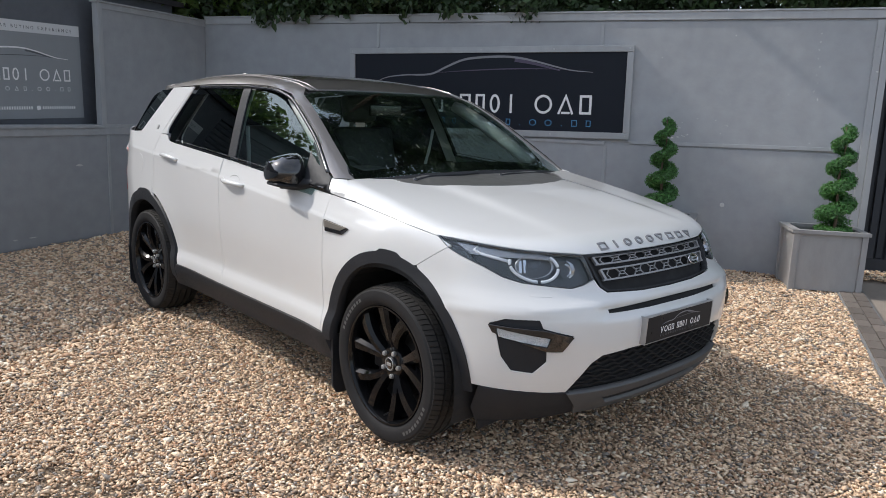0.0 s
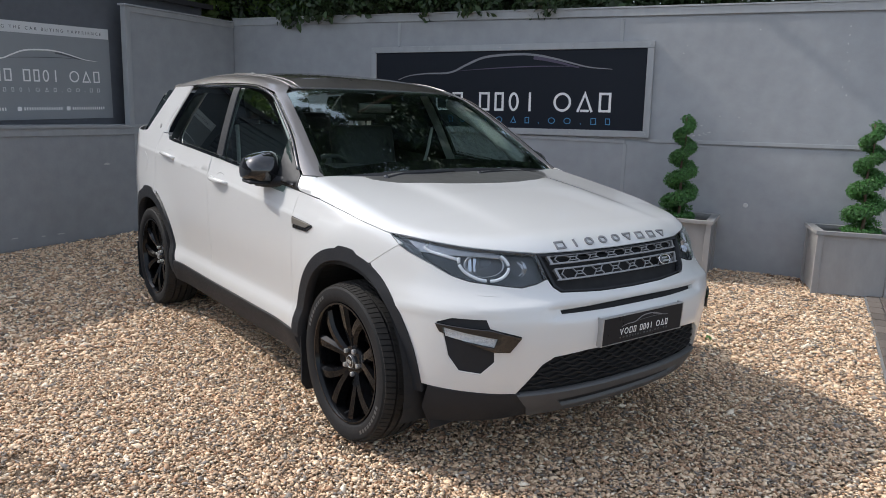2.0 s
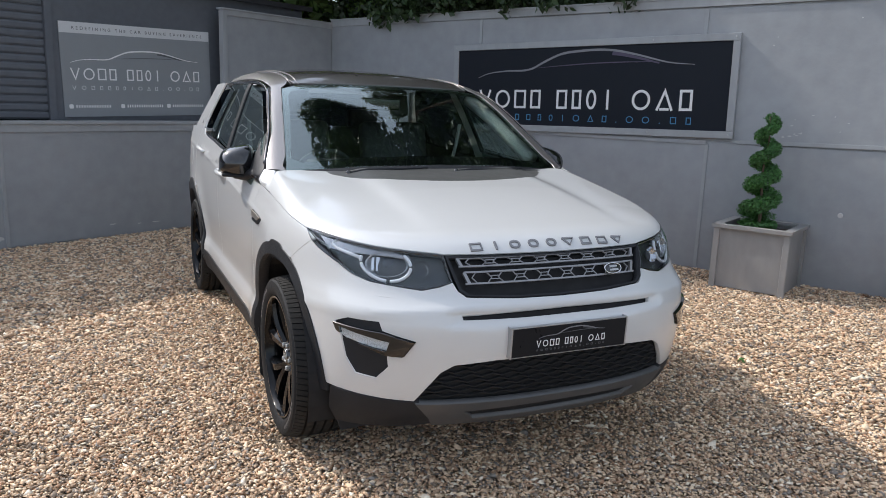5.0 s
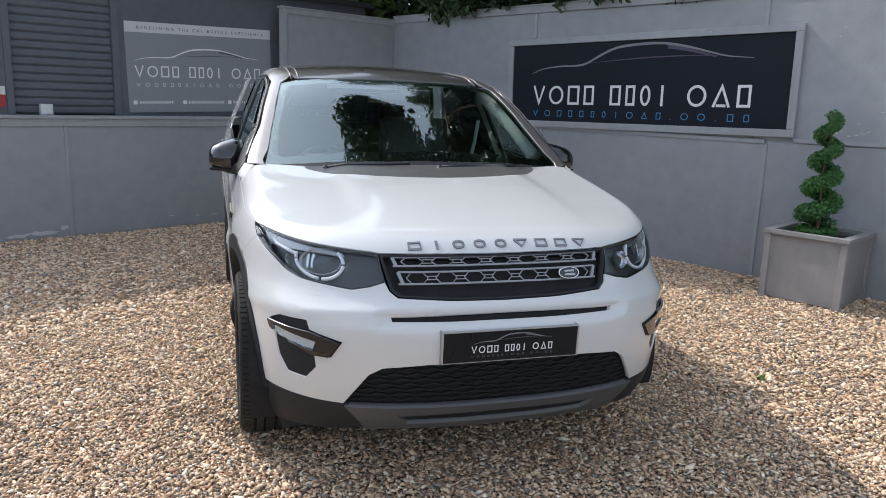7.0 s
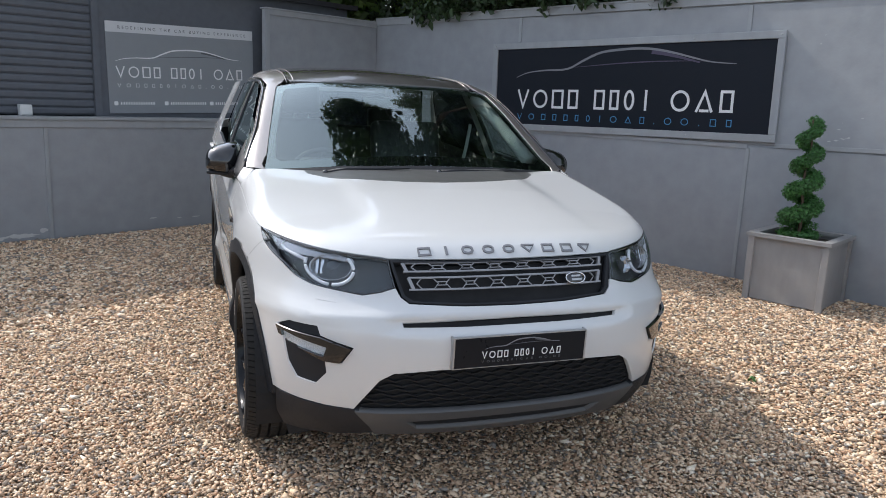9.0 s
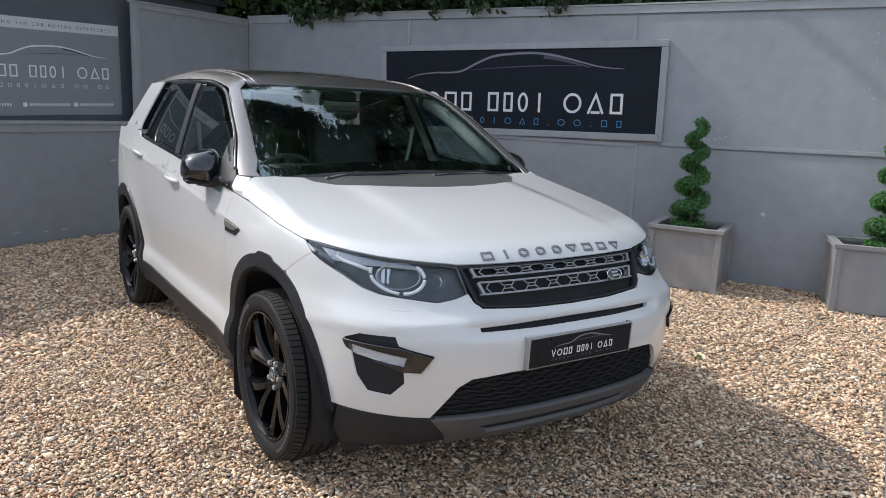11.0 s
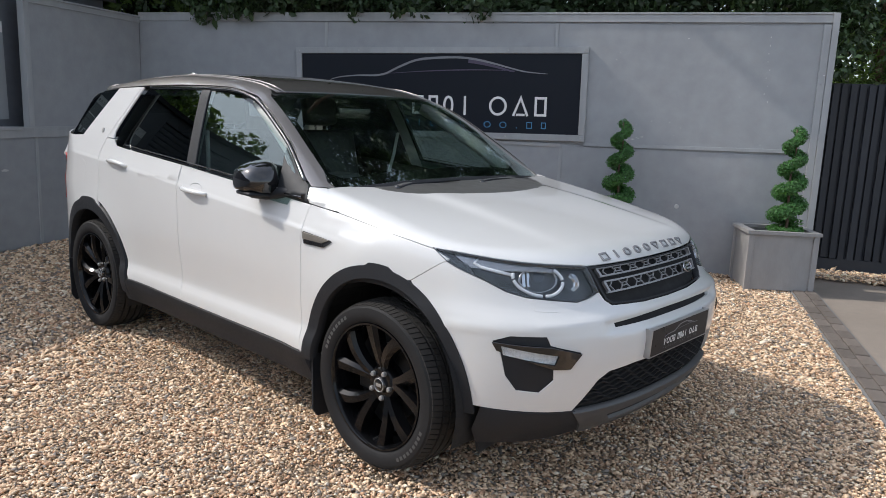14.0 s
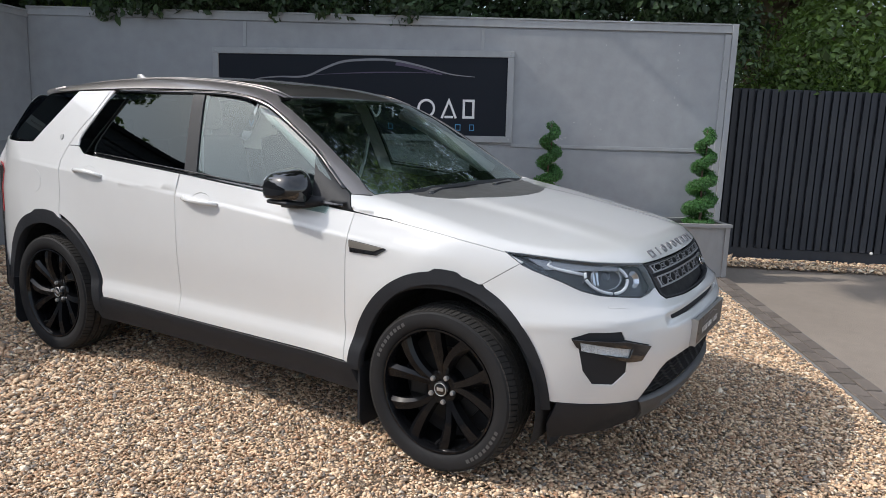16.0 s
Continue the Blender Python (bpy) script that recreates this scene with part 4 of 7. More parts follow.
def black_fence():
    m = YARD @ pose(7.2, 1.0, 0)
    root = thing("black_fence", m, "black painted timber fence of upright boards", "fence", kind="structure")
    box_part("gravel_board", (0, 9.0, -0.01, 0.03, -0.05, 0.13), FENCE_BLACK, root, 0.004)
    box_part("backing", (0, 9.0, 0.03, 0.05, 0.1, 1.96), FENCE_BLACK, root, 0.0)
    rng = random.Random(2)
    x, k = 0.0, 0
    data = None
    while x < 3.05:
        bm = bmesh.new()
        if data is None:
            box(bm, 0, 0.062, -0.03, 0.0, 0.13, 1.95, bevel=0.004)
            ob = part("board", bm, FENCE_BLACK, root)
            data = ob.data
        else:
            bm.free()
            ob = new("board", data)
            ob.parent = root
        ob.matrix_local = pose(x, rng.uniform(-0.004, 0.004) + (0.02 if k % 2 else 0), rng.uniform(-0.008, 0.008))
        x += 0.084
        k += 1
    box_part("post", (2.72, 2.82, -0.05, 0.05, -0.05, 2.0), FENCE_BLACK, root, 0.005)
    for i in range(3):
        box_part("gate_panel", (3.12 + i * 1.95, 5.0 + i * 1.95, -0.02, 0.01, 0.04, 1.93), FENCE_BLACK, root, 0.005, "plain black boarded panel")
    for x in (2.3, 2.76):
        bm = bmesh.new()
        bmesh.ops.create_uvsphere(bm, u_segments=12, v_segments=8, radius=0.018, matrix=pose(x, -0.06, 0.32 if x > 2.5 else 0.14))
        part("white_bracket", bm, PLASTIC_WHITE, root)


def leaf_mass(name, centers, radii, count, size, mat, seed, parent=None, flat=0.6, label="", shell=0.45):
    """Many small folded leaves in clumps, as one mesh."""
    rng = np.random.default_rng(seed)
    centers, radii = np.array(centers, float), np.array(radii, float)
    w = radii ** 2
    pick = rng.choice(len(centers), count, p=w / w.sum())
    d = rng.normal(size=(count, 3))
    d /= np.linalg.norm(d, axis=1)[:, None]
    r = radii[pick] * (shell + (1 - shell) * rng.random(count) ** 0.6) * rng.uniform(0.8, 1.12, count)
    d2 = d * np.array([1, 1, flat])
    p = centers[pick] + d2 * r[:, None]
    nrm = d + rng.normal(0, 0.55, (count, 3)) + np.array([0, 0, 0.35])
    nrm /= np.linalg.norm(nrm, axis=1)[:, None]
    t = np.cross(nrm, rng.normal(size=(count, 3)))
    t /= np.linalg.norm(t, axis=1)[:, None]
    b = np.cross(nrm, t)
    s = size * rng.lognormal(0, 0.25, count)[:, None]
    tip, tail = p + t * s, p - t * s
    la, lb = p + b * s * 0.55 + nrm * s * 0.18, p - b * s * 0.55 + nrm * s * 0.18
    co = np.stack([tail, la, tip, lb], 1).reshape(-1, 3)
    idx = np.arange(count)[:, None] * 4
    tri = np.concatenate([idx + [0, 2, 1], idx + [0, 3, 2]], 1).reshape(-1, 3)
    me = bpy.data.meshes.new(name)
    me.vertices.add(len(co))
    me.vertices.foreach_set("co", co.ravel())
    me.loops.add(tri.size)
    me.loops.foreach_set("vertex_index", tri.ravel())
    me.polygons.add(len(tri))
    me.polygons.foreach_set("loop_start", np.arange(0, tri.size, 3))
    me.update(calc_edges=True)
    me.materials.append(mat)
    ob = new(name, me)
    if parent is not None:
        ob.parent = parent
    if label:
        tagged(ob, label)
    return ob


def topiary(m, label):
    root = thing("spiral_topiary", m, label, "topiary", "spiral topiaries in planters")
    rng = np.random.default_rng(3)
    cs, rs = [], []
    turns, n = 4.1, 120
    for i in range(n):
        t = i / (n - 1)
        a = 2 * math.pi * turns * t + 0.4
        rad = 0.105 * (1 - 0.60 * t)
        cs.append((rad * math.cos(a), rad * math.sin(a), 0.08 + 0.86 * t))
        rs.append(0.088 * (1 - 0.40 * t) * (1.0 if t > 0.03 else 0.8))
    ob = leaf_mass("foliage", cs, rs, 15000, 0.0105, TOPIARY, 8, root, 0.85, shell=0.7)
    leaf_mass("foliage_skirt", [(0.11 * math.cos(a), 0.11 * math.sin(a), 0.03) for a in np.linspace(0, 6.28, 12)], [0.06] * 12, 1600, 0.0105, TOPIARY, 9, root, 0.6)
    bm = bmesh.new()
    tube(bm, [(0.012 * math.sin(k), 0.012 * math.cos(k), -0.05 + k * 0.1) for k in range(11)], [0.016 - 0.0011 * k for k in range(11)], 8)
    part("stem", bm, BARK, root, smooth=True)
    return root


def planter(m, label, deep):
    root = thing("planter", m, label, "planter", "square grey planters")
    S, H = 0.31, 0.558
    slim = Matrix.Diagonal((1, deep, 1, 1))
    for k in range(4):
        q = pose(0, 0, 0, 0, 0, 90 * k)
        bm = bmesh.new()
        w0, w1 = S - 0.055, S - 0.035
        pts = [(-w0, 0.012), (w0, 0.012), (w1, H - 0.03), (-w1, H - 0.03)]
        slab(bm, pts, -S + 0.022, -S + 0.036)
        bmesh.ops.transform(bm, matrix=slim @ q, verts=bm.verts)
        part("side_panel", bm, PLANTER_GREY, root)
        bm = bmesh.new()
        box(bm, -S, -S + 0.05, -S, -S + 0.05, 0.0, H - 0.03, bevel=0.004)
        bmesh.ops.transform(bm, matrix=slim @ q, verts=bm.verts)
        part("corner_post", bm, PLANTER_GREY, root)
        bm = bmesh.new()
        slab(bm, [(-S - 0.015, -S - 0.015), (S + 0.015, -S - 0.015), (S - 0.055, -S + 0.055), (-S + 0.055, -S + 0.055)], H - 0.03, H, 'xy')
        bmesh.ops.transform(bm, matrix=slim @ q, verts=bm.verts)
        part("rim_board", bm, PLANTER_GREY, root)
    bm = bmesh.new()
    box(bm, -S + 0.036, S - 0.036, -deep * S + 0.03, deep * S - 0.03, 0.02, H - 0.06)
    part("soil", bm, SOIL, root)
    return root


def tree(m, height, spread, seed, leaves, size, label, low=0.35):
    clumps = 7 if height < 9 else 12
    rng = random.Random(seed)
    root = thing("tree", m, label, "tree", "trees round the yard")
    bm = bmesh.new()
    top = height * 0.72
    tube(bm, [(0.12 * math.sin(k * 1.3 + seed), 0.12 * math.cos(k * 1.7), top * k / 8) for k in range(9)], [0.20 * (1 - 0.09 * k) * height / 7 for k in range(9)], 10)
    part("trunk", bm, BARK, root, smooth=True)
    cs, rs = [], []
    for k in range(11):
        a = k * 2.4 + seed
        z = height * (low + (0.92 - low) * (k / 10))
        reach = spread * (0.55 + 0.45 * math.sin(math.pi * (0.15 + 0.8 * k / 10))) * rng.uniform(0.6, 1.0)
        end = Vector((reach * math.cos(a), reach * math.sin(a), z))
        st = Vector((0, 0, max(0.2, z - height * 0.16)))
        bm = bmesh.new()
        tube(bm, [st.lerp(end, t) + Vector((0, 0, 0.12 * math.sin(math.pi * t))) for t in (0, 0.3, 0.65, 1)], [0.07, 0.05, 0.03, 0.012], 6)
        part("limb", bm, BARK, root, smooth=True)
        for j in range(clumps):
            p = st.lerp(end, rng.uniform(0.45, 1.1)) + Vector((rng.gauss(0, 0.4), rng.gauss(0, 0.4), rng.gauss(0, 0.3))) * spread * 0.32
            cs.append(tuple(p))
            rs.append(spread * rng.uniform(0.16, 0.34))
    leaf_mass("crown", cs, rs, leaves, size, LEAF, seed, root, 0.75, "dense mid-green leafy crown")
    return root


ground()
kerb()
back_wall()
side_wall()
dark_building()
black_fence()
big_sign()
banner()
for s_at, d_at, turn, deep, lab in ((5.715, 0.345, 0, 0.98, "square grey timber planter standing on gravel by the wall"), (7.155, 0.335, 10, 0.80, "square grey timber planter standing at the wall's end")):
    planter(BACK @ pose(s_at, -d_at, 0, 0, 0, turn), lab, deep)
    topiary(BACK @ pose(s_at - 0.03 if s_at < 6 else s_at + 0.08, -d_at, 0.525, 0, 0, 40 if s_at < 6 else 10), "green boxwood spiral topiary growing in a grey planter")


def overhanging_tree():
    """A big dense tree behind the wall, its crown leaning over the yard's edge."""
    root = thing("tree", BACK @ pose(2.7, 1.5, 0), "big dense leafy tree leaning over the grey wall", "tree", "trees round the yard")
    rng = random.Random(5)
    bm = bmesh.new()
    tube(bm, [(0.1 * math.sin(k * 1.3), -0.05 * k, 0.85 * k) for k in range(9)], [0.26 * (1 - 0.095 * k) for k in range(9)], 12)
    part("trunk", bm, BARK, root, smooth=True)
    cs, rs = [], []
    while len(cs) < 190:
        u = Vector((rng.uniform(-1, 1), rng.uniform(-1, 1), rng.uniform(-1, 1)))
        x, y, z = 0.1 + u.x * 2.7, -1.6 + u.y * 2.9, 5.8 + u.z * 3.0
        along, out = 2.7 + x + 1.04 * z, -1.5 - y
        open_side = (-0.4 < out < 1.25 and along > 6.9) or (out > 1.0 and along < 9.1)
        if 0.3 < u.length < 1 and not open_side:
            cs.append((x, y, z))
            rs.append(rng.uniform(0.38, 0.68))
    for k in range(60):
        cs.append((rng.uniform(0.6, 4.4), rng.uniform(-0.9, 1.2), rng.uniform(3.6, 8.2)))
        rs.append(rng.uniform(0.40, 0.70))
    for k in range(18):
        c = Vector(cs[k * 13])
        st = Vector((0, -0.2, max(2.0, c.z - 1.8)))
        bm = bmesh.new()
        tube(bm, [st.lerp(c, t) + Vector((0, 0, 0.18 * math.sin(math.pi * t))) for t in (0, 0.3, 0.65, 1)], [0.085, 0.06, 0.035, 0.014], 7)
        part("limb", bm, BARK, root, smooth=True)
    leaf_mass("crown", cs, rs, 135000, 0.054, LEAF_BACKLIT, 17, root, 0.85, "dense leafy crown, backlit shade put into its green")


overhanging_tree()
tree(BACK @ pose(9.3, 3.7, 0), 6.6, 2.9, 4, 38000, 0.042, "leafy green tree behind the black fence", 0.25)
tree(BACK @ pose(13.0, 3.7, 0), 7.0, 3.0, 5, 34000, 0.055, "leafy green tree behind the black fence", 0.25)
tree(LEFT @ pose(-0.55, -1.4, 0), 6.5, 2.4, 6, 50000, 0.09, "leafy green tree behind the dark building", 0.40)
tree(BACK @ pose(8.9, 3.6, 0), 11.5, 3.3, 11, 76000, 0.038, "tall leafy green tree behind the black fence", 0.22)


def hedge():
    rng = random.Random(21)
    cs, rs = [], []
    for k in range(130):
        s = rng.uniform(-3.0, 8.2)
        cs.append((s, rng.uniform(0.5, 1.5), rng.uniform(1.9, 2.75) + 0.25 * math.sin(s * 1.3)))
        rs.append(rng.uniform(0.25, 0.5))
    for k in range(70):
        s = rng.uniform(-3.4, 2.2)
        cs.append((s, rng.uniform(0.8, 2.2), rng.uniform(2.2, 3.5)))
        rs.append(rng.uniform(0.3, 0.55))
    for k in range(120):
        s = rng.uniform(0.5, 8.2)
        cs.append((s, rng.uniform(0.9, 2.4), rng.uniform(2.5, 3.9)))
        rs.append(rng.uniform(0.35, 0.6))
    for k in range(70):
        s = rng.uniform(0.7, 4.3)
        cs.append((s, rng.uniform(-0.16, 0.25), rng.uniform(2.53, 2.72) - 0.05 * math.sin(s * 1.9)))
        rs.append(rng.uniform(0.10, 0.20))
    ob = leaf_mass("hedge", cs, rs, 96000, 0.042, LEAF_BACKLIT, 31, None, 0.8)
    ob.matrix_world = BACK
    tagged(ob, "dense hedge growing over the back of the wall, shade put into its green", "hedge", kind="stuff")


hedge()
for x_at, seed in ((2.1, 7),):
    tree(LEFT @ pose(x_at, -8.2, 0), 8.6, 2.4, seed, 18000, 0.08, "leafy green tree beyond the dark building")


# ---- charts: ways to lay a flat outline on the body ----
def march(F, o, d, far):
    """Where rays that start inside the body leave it."""
    a, b = np.zeros(len(o)), np.full(len(o), far)
    for _ in range(34):
        m = (a + b) / 2
        p = o + d * m[:, None]
        out = F(p[:, 0], p[:, 1], p[:, 2]) > 0
        b, a = np.where(out, m, b), np.where(out, a, m)
    return o + d * b[:, None]


def ch_side(uv):       # (y, z) on the flank at -x
    n = len(uv)
    return np.column_stack([np.full(n, -0.3), uv[:, 0], uv[:, 1]]), np.tile([-1.0, 0, 0], (n, 1)), 1.0


def ch_front(uv):      # (bearing in degrees from straight ahead, positive to -x; z)
    n = len(uv)
    a = np.radians(uv[:, 0] * 60)
    return np.column_stack([np.zeros(n), np.full(n, 0.3), uv[:, 1]]), np.column_stack([-np.sin(a), -np.cos(a), np.zeros(n)]), 2.2


def ch_roll(uv):       # (x, turn about a cross axis in degrees / 60)
    n = len(uv)
    a = np.radians(uv[:, 1] * 60)
    return np.column_stack([uv[:, 0], np.full(n, 0.45), np.full(n, 0.30)]), np.column_stack([np.zeros(n), -np.cos(a), np.sin(a)]), 2.0


def ch_screen(uv):     # (x, z) on the windscreen
    n = len(uv)
    return np.column_stack([uv[:, 0], np.full(n, 1.5), uv[:, 1]]), np.tile([0, -1.0, 0], (n, 1)), 1.6


def ch_roof(uv):       # (x, y) on the roof
    n = len(uv)
    return np.column_stack([uv[:, 0], uv[:, 1], np.full(n, 1.25)]), np.tile([0, 0, 1.0], (n, 1)), 0.8


def ch_tail(uv):       # (x, z) on the tail
    n = len(uv)
    return np.column_stack([uv[:, 0], np.full(n, 2.6), uv[:, 1]]), np.tile([0, 1.0, 0], (n, 1)), 1.6


def to_front(x, y):
    """The bearing coordinate of a place at (x, y)."""
    return math.degrees(math.atan2(-x, 0.3 - y)) / 60


def to_roll(y, z):
    return math.degrees(math.atan2(z - 0.30, 0.45 - y)) / 60


def normals(F, p):
    e = 1e-3
    g = np.stack([F(p[:, 0] + e, p[:, 1], p[:, 2]) - F(p[:, 0] - e, p[:, 1], p[:, 2]),
                  F(p[:, 0], p[:, 1] + e, p[:, 2]) - F(p[:, 0], p[:, 1] - e, p[:, 2]),
                  F(p[:, 0], p[:, 1], p[:, 2] + e) - F(p[:, 0], p[:, 1], p[:, 2] - e)], 1)
    return g / np.linalg.norm(g, axis=1)[:, None]


def shell(name, chart, F, loops, mat, parent, off=0.0, step=0.03, lip=0.009, gap=0.003, label="", mirror=False, both=False, relief=None, lines=()):
    """A body panel: an outline laid on the body, with its edge turned in by lip. off: how proud it stands. relief: extra height over (u, v)."""
    loops = [inset(np.array(q, float), gap if i == 0 else -gap) for i, q in enumerate(loops)]
    uv, tri = net(loops, step, lines)
    o, d, far = chart(uv)
    p = march(F, o, d, far)
    nm = normals(F, p)
    h = off if relief is None else off + relief(uv)
    p = p + nm * (h[:, None] if relief is not None else h)
    a = p[tri]
    fn = np.cross(a[:, 1] - a[:, 0], a[:, 2] - a[:, 0])
    flip = (fn * nm[tri[:, 0]]).sum(1) < 0
    tri[flip] = tri[flip][:, ::-1]
    if relief is not None:
        vn = np.zeros_like(p)
        a = p[tri]
        fn = np.cross(a[:, 1] - a[:, 0], a[:, 2] - a[:, 0])
        for k in range(3):
            np.add.at(vn, tri[:, k], fn)
        nm2 = vn / np.maximum(np.linalg.norm(vn, axis=1), 1e-12)[:, None]
    else:
        nm2 = nm
    verts, faces, vnorm = [p], tri.tolist(), [nm2]
    if lip:
        cnt = {}
        for t in tri:
            for k in range(3):
                cnt[(t[k], t[(k + 1) % 3])] = 1
        rim = [e for e in cnt if (e[1], e[0]) not in cnt]
        base = len(p)
        va, vb, na = [], [], []
        for i, (u, w) in enumerate(rim):
            out = np.cross(p[w] - p[u], nm[u])
            out = out / max(np.linalg.norm(out), 1e-9)
            va += [p[u], p[w], p[w] - nm[w] * lip, p[u] - nm[u] * lip]
            na += [out * 0.7 + nm[u] * 0.7, out * 0.7 + nm[w] * 0.7, out, out]
            b = base + i * 4
            faces.append((b + 1, b, b + 3, b + 2))
        verts.append(np.array(va))
        vnorm.append(np.array(na))
    co, no = np.concatenate(verts), np.concatenate(vnorm)
    no = no / np.linalg.norm(no, axis=1)[:, None]
    made = []
    for flipx in ((False, True) if both else (mirror,)):
        c2, n2, f2 = co.copy(), no.copy(), faces
        if flipx:
            c2[:, 0] *= -1
            n2[:, 0] *= -1
            f2 = [f[::-1] for f in faces]
        me = bpy.data.meshes.new(name)
        me.from_pydata(c2.tolist(), [], f2)
        me.polygons.foreach_set("use_smooth", [True] * len(me.polygons))
        me.normals_split_custom_set_from_vertices(n2.tolist())
        me.materials.append(mat)
        ob = new(name, me)
        ob.parent = parent
        if label:
            tagged(ob, label)
        made.append(ob)
    return made[0] if len(made) == 1 else made


def arc(cx, cz, r, a0, a1, n=24, grow=0.0):
    """Points of an arc in (y, z); angles in degrees from +y upwards; grow adds to the radius along it."""
    return [(cx + (r + grow * k / (n - 1)) * math.cos(math.radians(a0 + (a1 - a0) * k / (n - 1))), cz + (r + grow * k / (n - 1)) * math.sin(math.radians(a0 + (a1 - a0) * k / (n - 1)))) for k in range(n)]


def mirror_y(loop):
    return [(-u, v) for u, v in loop]


def belt(y):
    return 1.060 + 0.0665 * y


car = thing("car", Matrix.Identity(4), "white compact SUV with black wheels and grey roof, parked on gravel", "car")
R_AX = 2.741
WZ = 0.362

# outlines on the flank (y, z)
def oval(cx, a, b, a0, a1, n=40):
    return [(cx + a * math.cos(radians(a0 + (a1 - a0) * k / (n - 1))), WZ + b * math.sin(radians(a0 + (a1 - a0) * k / (n - 1)))) for k in range(n)]


ARCH_F = oval(-0.012, 0.464, 0.515, 5, 175)      # clad edge of the front arch, rear to front
ARCH_R = arc(R_AX, WZ, 0.50, -6, 180, 40, 0.0)
DOOR_FRONT = [(0.476, 0.408), (0.488, 0.60), (0.487, 0.90), (0.478, 1.00), (0.468, 1.0765)]
CREASE = [[(y, float(crease_z(y)) + d) for y in np.arange(0.15, 3.45, 0.025)] for d in (-0.014, -0.003, 0.005, 0.017)]

fender = [(0.460, 0.402)] + ARCH_F[1:] 
cut = [p for p in fender if p[0] > -0.185 or p[1] > 0.86]
fender = cut + [(-0.185, 0.85), (-0.335, 0.955), (-0.262, 0.985), (-0.16, 1.003), (0.0, 1.027), (0.2, 1.052), (0.272, 1.061), (0.35, 1.067), (0.468, 1.0765)] + DOOR_FRONT[::-1][1:]
shell("front_wing", ch_side, whole, [fender], WHITE, car, both=True, gap=0.0018, step=0.028, lines=CREASE)

front_door = DOOR_FRONT + [(1.606, belt(1.606)), (1.600, 0.78), (1.596, 0.415)]
shell("front_door", ch_side, lower, [front_door], WHITE, car, both=True, step=0.03, lines=CREASE)
arch_cut = [p for p in arc(R_AX, WZ, 0.522, 170, 108, 24)]
rear_door = [(1.596, 0.415), (1.600, 0.78), (1.606, belt(1.606)), (2.33, belt(2.33)), (2.43, 1.226), (2.480, 1.262), (2.571, 1.262), (2.611, 1.177), (2.607, 1.10), (2.60, 0.98), (2.598, 0.86)] + arch_cut[::-1] + [(2.215, 0.425)]
shell("rear_door", ch_side, whole, [rear_door], WHITE, car, both=True, step=0.03, lines=CREASE)

# white strip of the rear door frame behind its glass, rising to the roof
door_frame = [(2.482, 1.264), (2.570, 1.264), (2.504, 1.361), (2.425, 1.450), (2.360, 1.545), (2.335, 1.582), (2.305, 1.582), (2.385, 1.465), (2.465, 1.345), (2.488, 1.300)]
shell("door_frame", ch_side, whole, [door_frame], WHITE, car, both=True, step=0.03)
pillar = [(2.571, 1.264), (2.504, 1.363), (2.425, 1.452), (2.360, 1.547), (2.336, 1.582), (2.625, 1.575), (2.70, 1.50), (2.93, 1.268), (3.05, 1.262), (3.26, 1.268), (3.40, 1.285), (3.44, 1.16), (3.46, 1.05), (3.46, 0.62), (3.30, 0.45)] + [p for p in ARCH_R if p[1] > 0.44 and p[0] > 2.56][0:] + [(2.598, 0.865), (2.60, 0.98), (2.607, 1.10), (2.611, 1.177)]
shell("rear_wing", ch_side, whole, [pillar], WHITE, car, both=True, step=0.03, lines=CREASE)
tail_half = [(-0.80, 0.55), (0.80, 0.55), (0.80, 1.05), (0.78, 1.20), (-0.78, 1.20), (-0.80, 1.05)]
shell("tailgate", ch_tail, whole, [tail_half], WHITE, car, off=-0.004, step=0.06)
fuel = [(2.86 + 0.075 * math.cos(a), 1.04 + 0.075 * math.sin(a)) for a in np.linspace(0, 2 * math.pi, 28)[:-1]]
shell("fuel_flap", ch_side, whole, [fuel], WHITE, car, off=0.0015, step=0.03, lip=0.003, mirror=False)

# bonnet
HOOD_SIDE = [(-0.262, 0.985), (-0.16, 1.003), (0.0, 1.027), (0.2, 1.052), (0.272, 1.061), (0.33, 1.090), (0.40, 1.128), (0.440, 1.146)]


def hood_x(y, z):
    """Where the flank outline's points lie in x."""
    return float(march(whole, np.array([[-0.3, y, z]]), np.array([[-1.0, 0, 0]]), 1.0)[0, 0])


def finer(pts, step):
    """More points along an open line."""
    out = [pts[0]]
    for a, b in zip(pts, pts[1:]):
        n = max(1, int(math.hypot(b[0] - a[0], b[1] - a[1]) / step))
        out += [(a[0] + (b[0] - a[0]) * k / n, a[1] + (b[1] - a[1]) * k / n) for k in range(1, n + 1)]
    return out


hood = []
for y, z in finer(HOOD_SIDE, 0.03)[::-1]:
    x = hood_x(y, z)
    hood.append((x, to_roll(y, z)))
HL_TOP = ((-0.825, -0.225, 0.990), (-0.75, -0.345, 0.978), (-0.66, -0.505, 0.960), (-0.56, -0.60, 0.949), (-0.47, -0.66, 0.940), (-0.452, -0.69, 0.936), (-0.30, -0.74, 0.934), (-0.15, -0.75, 0.933), (0, -0.755, 0.932))
hood_lip = []
for u, z in finer([(to_front(x, y), z) for x, y, z in HL_TOP], 0.03)[1:]:
    o, d, far = ch_front(np.array([[u, z + 0.0015]]))
    hood_lip.append(tuple(march(lower, o, d, far)[0]))
hood_lip = [q for q in hood_lip if q[1] < -0.30]
half = hood + [(x, to_roll(y, z)) for x, y, z in hood_lip]
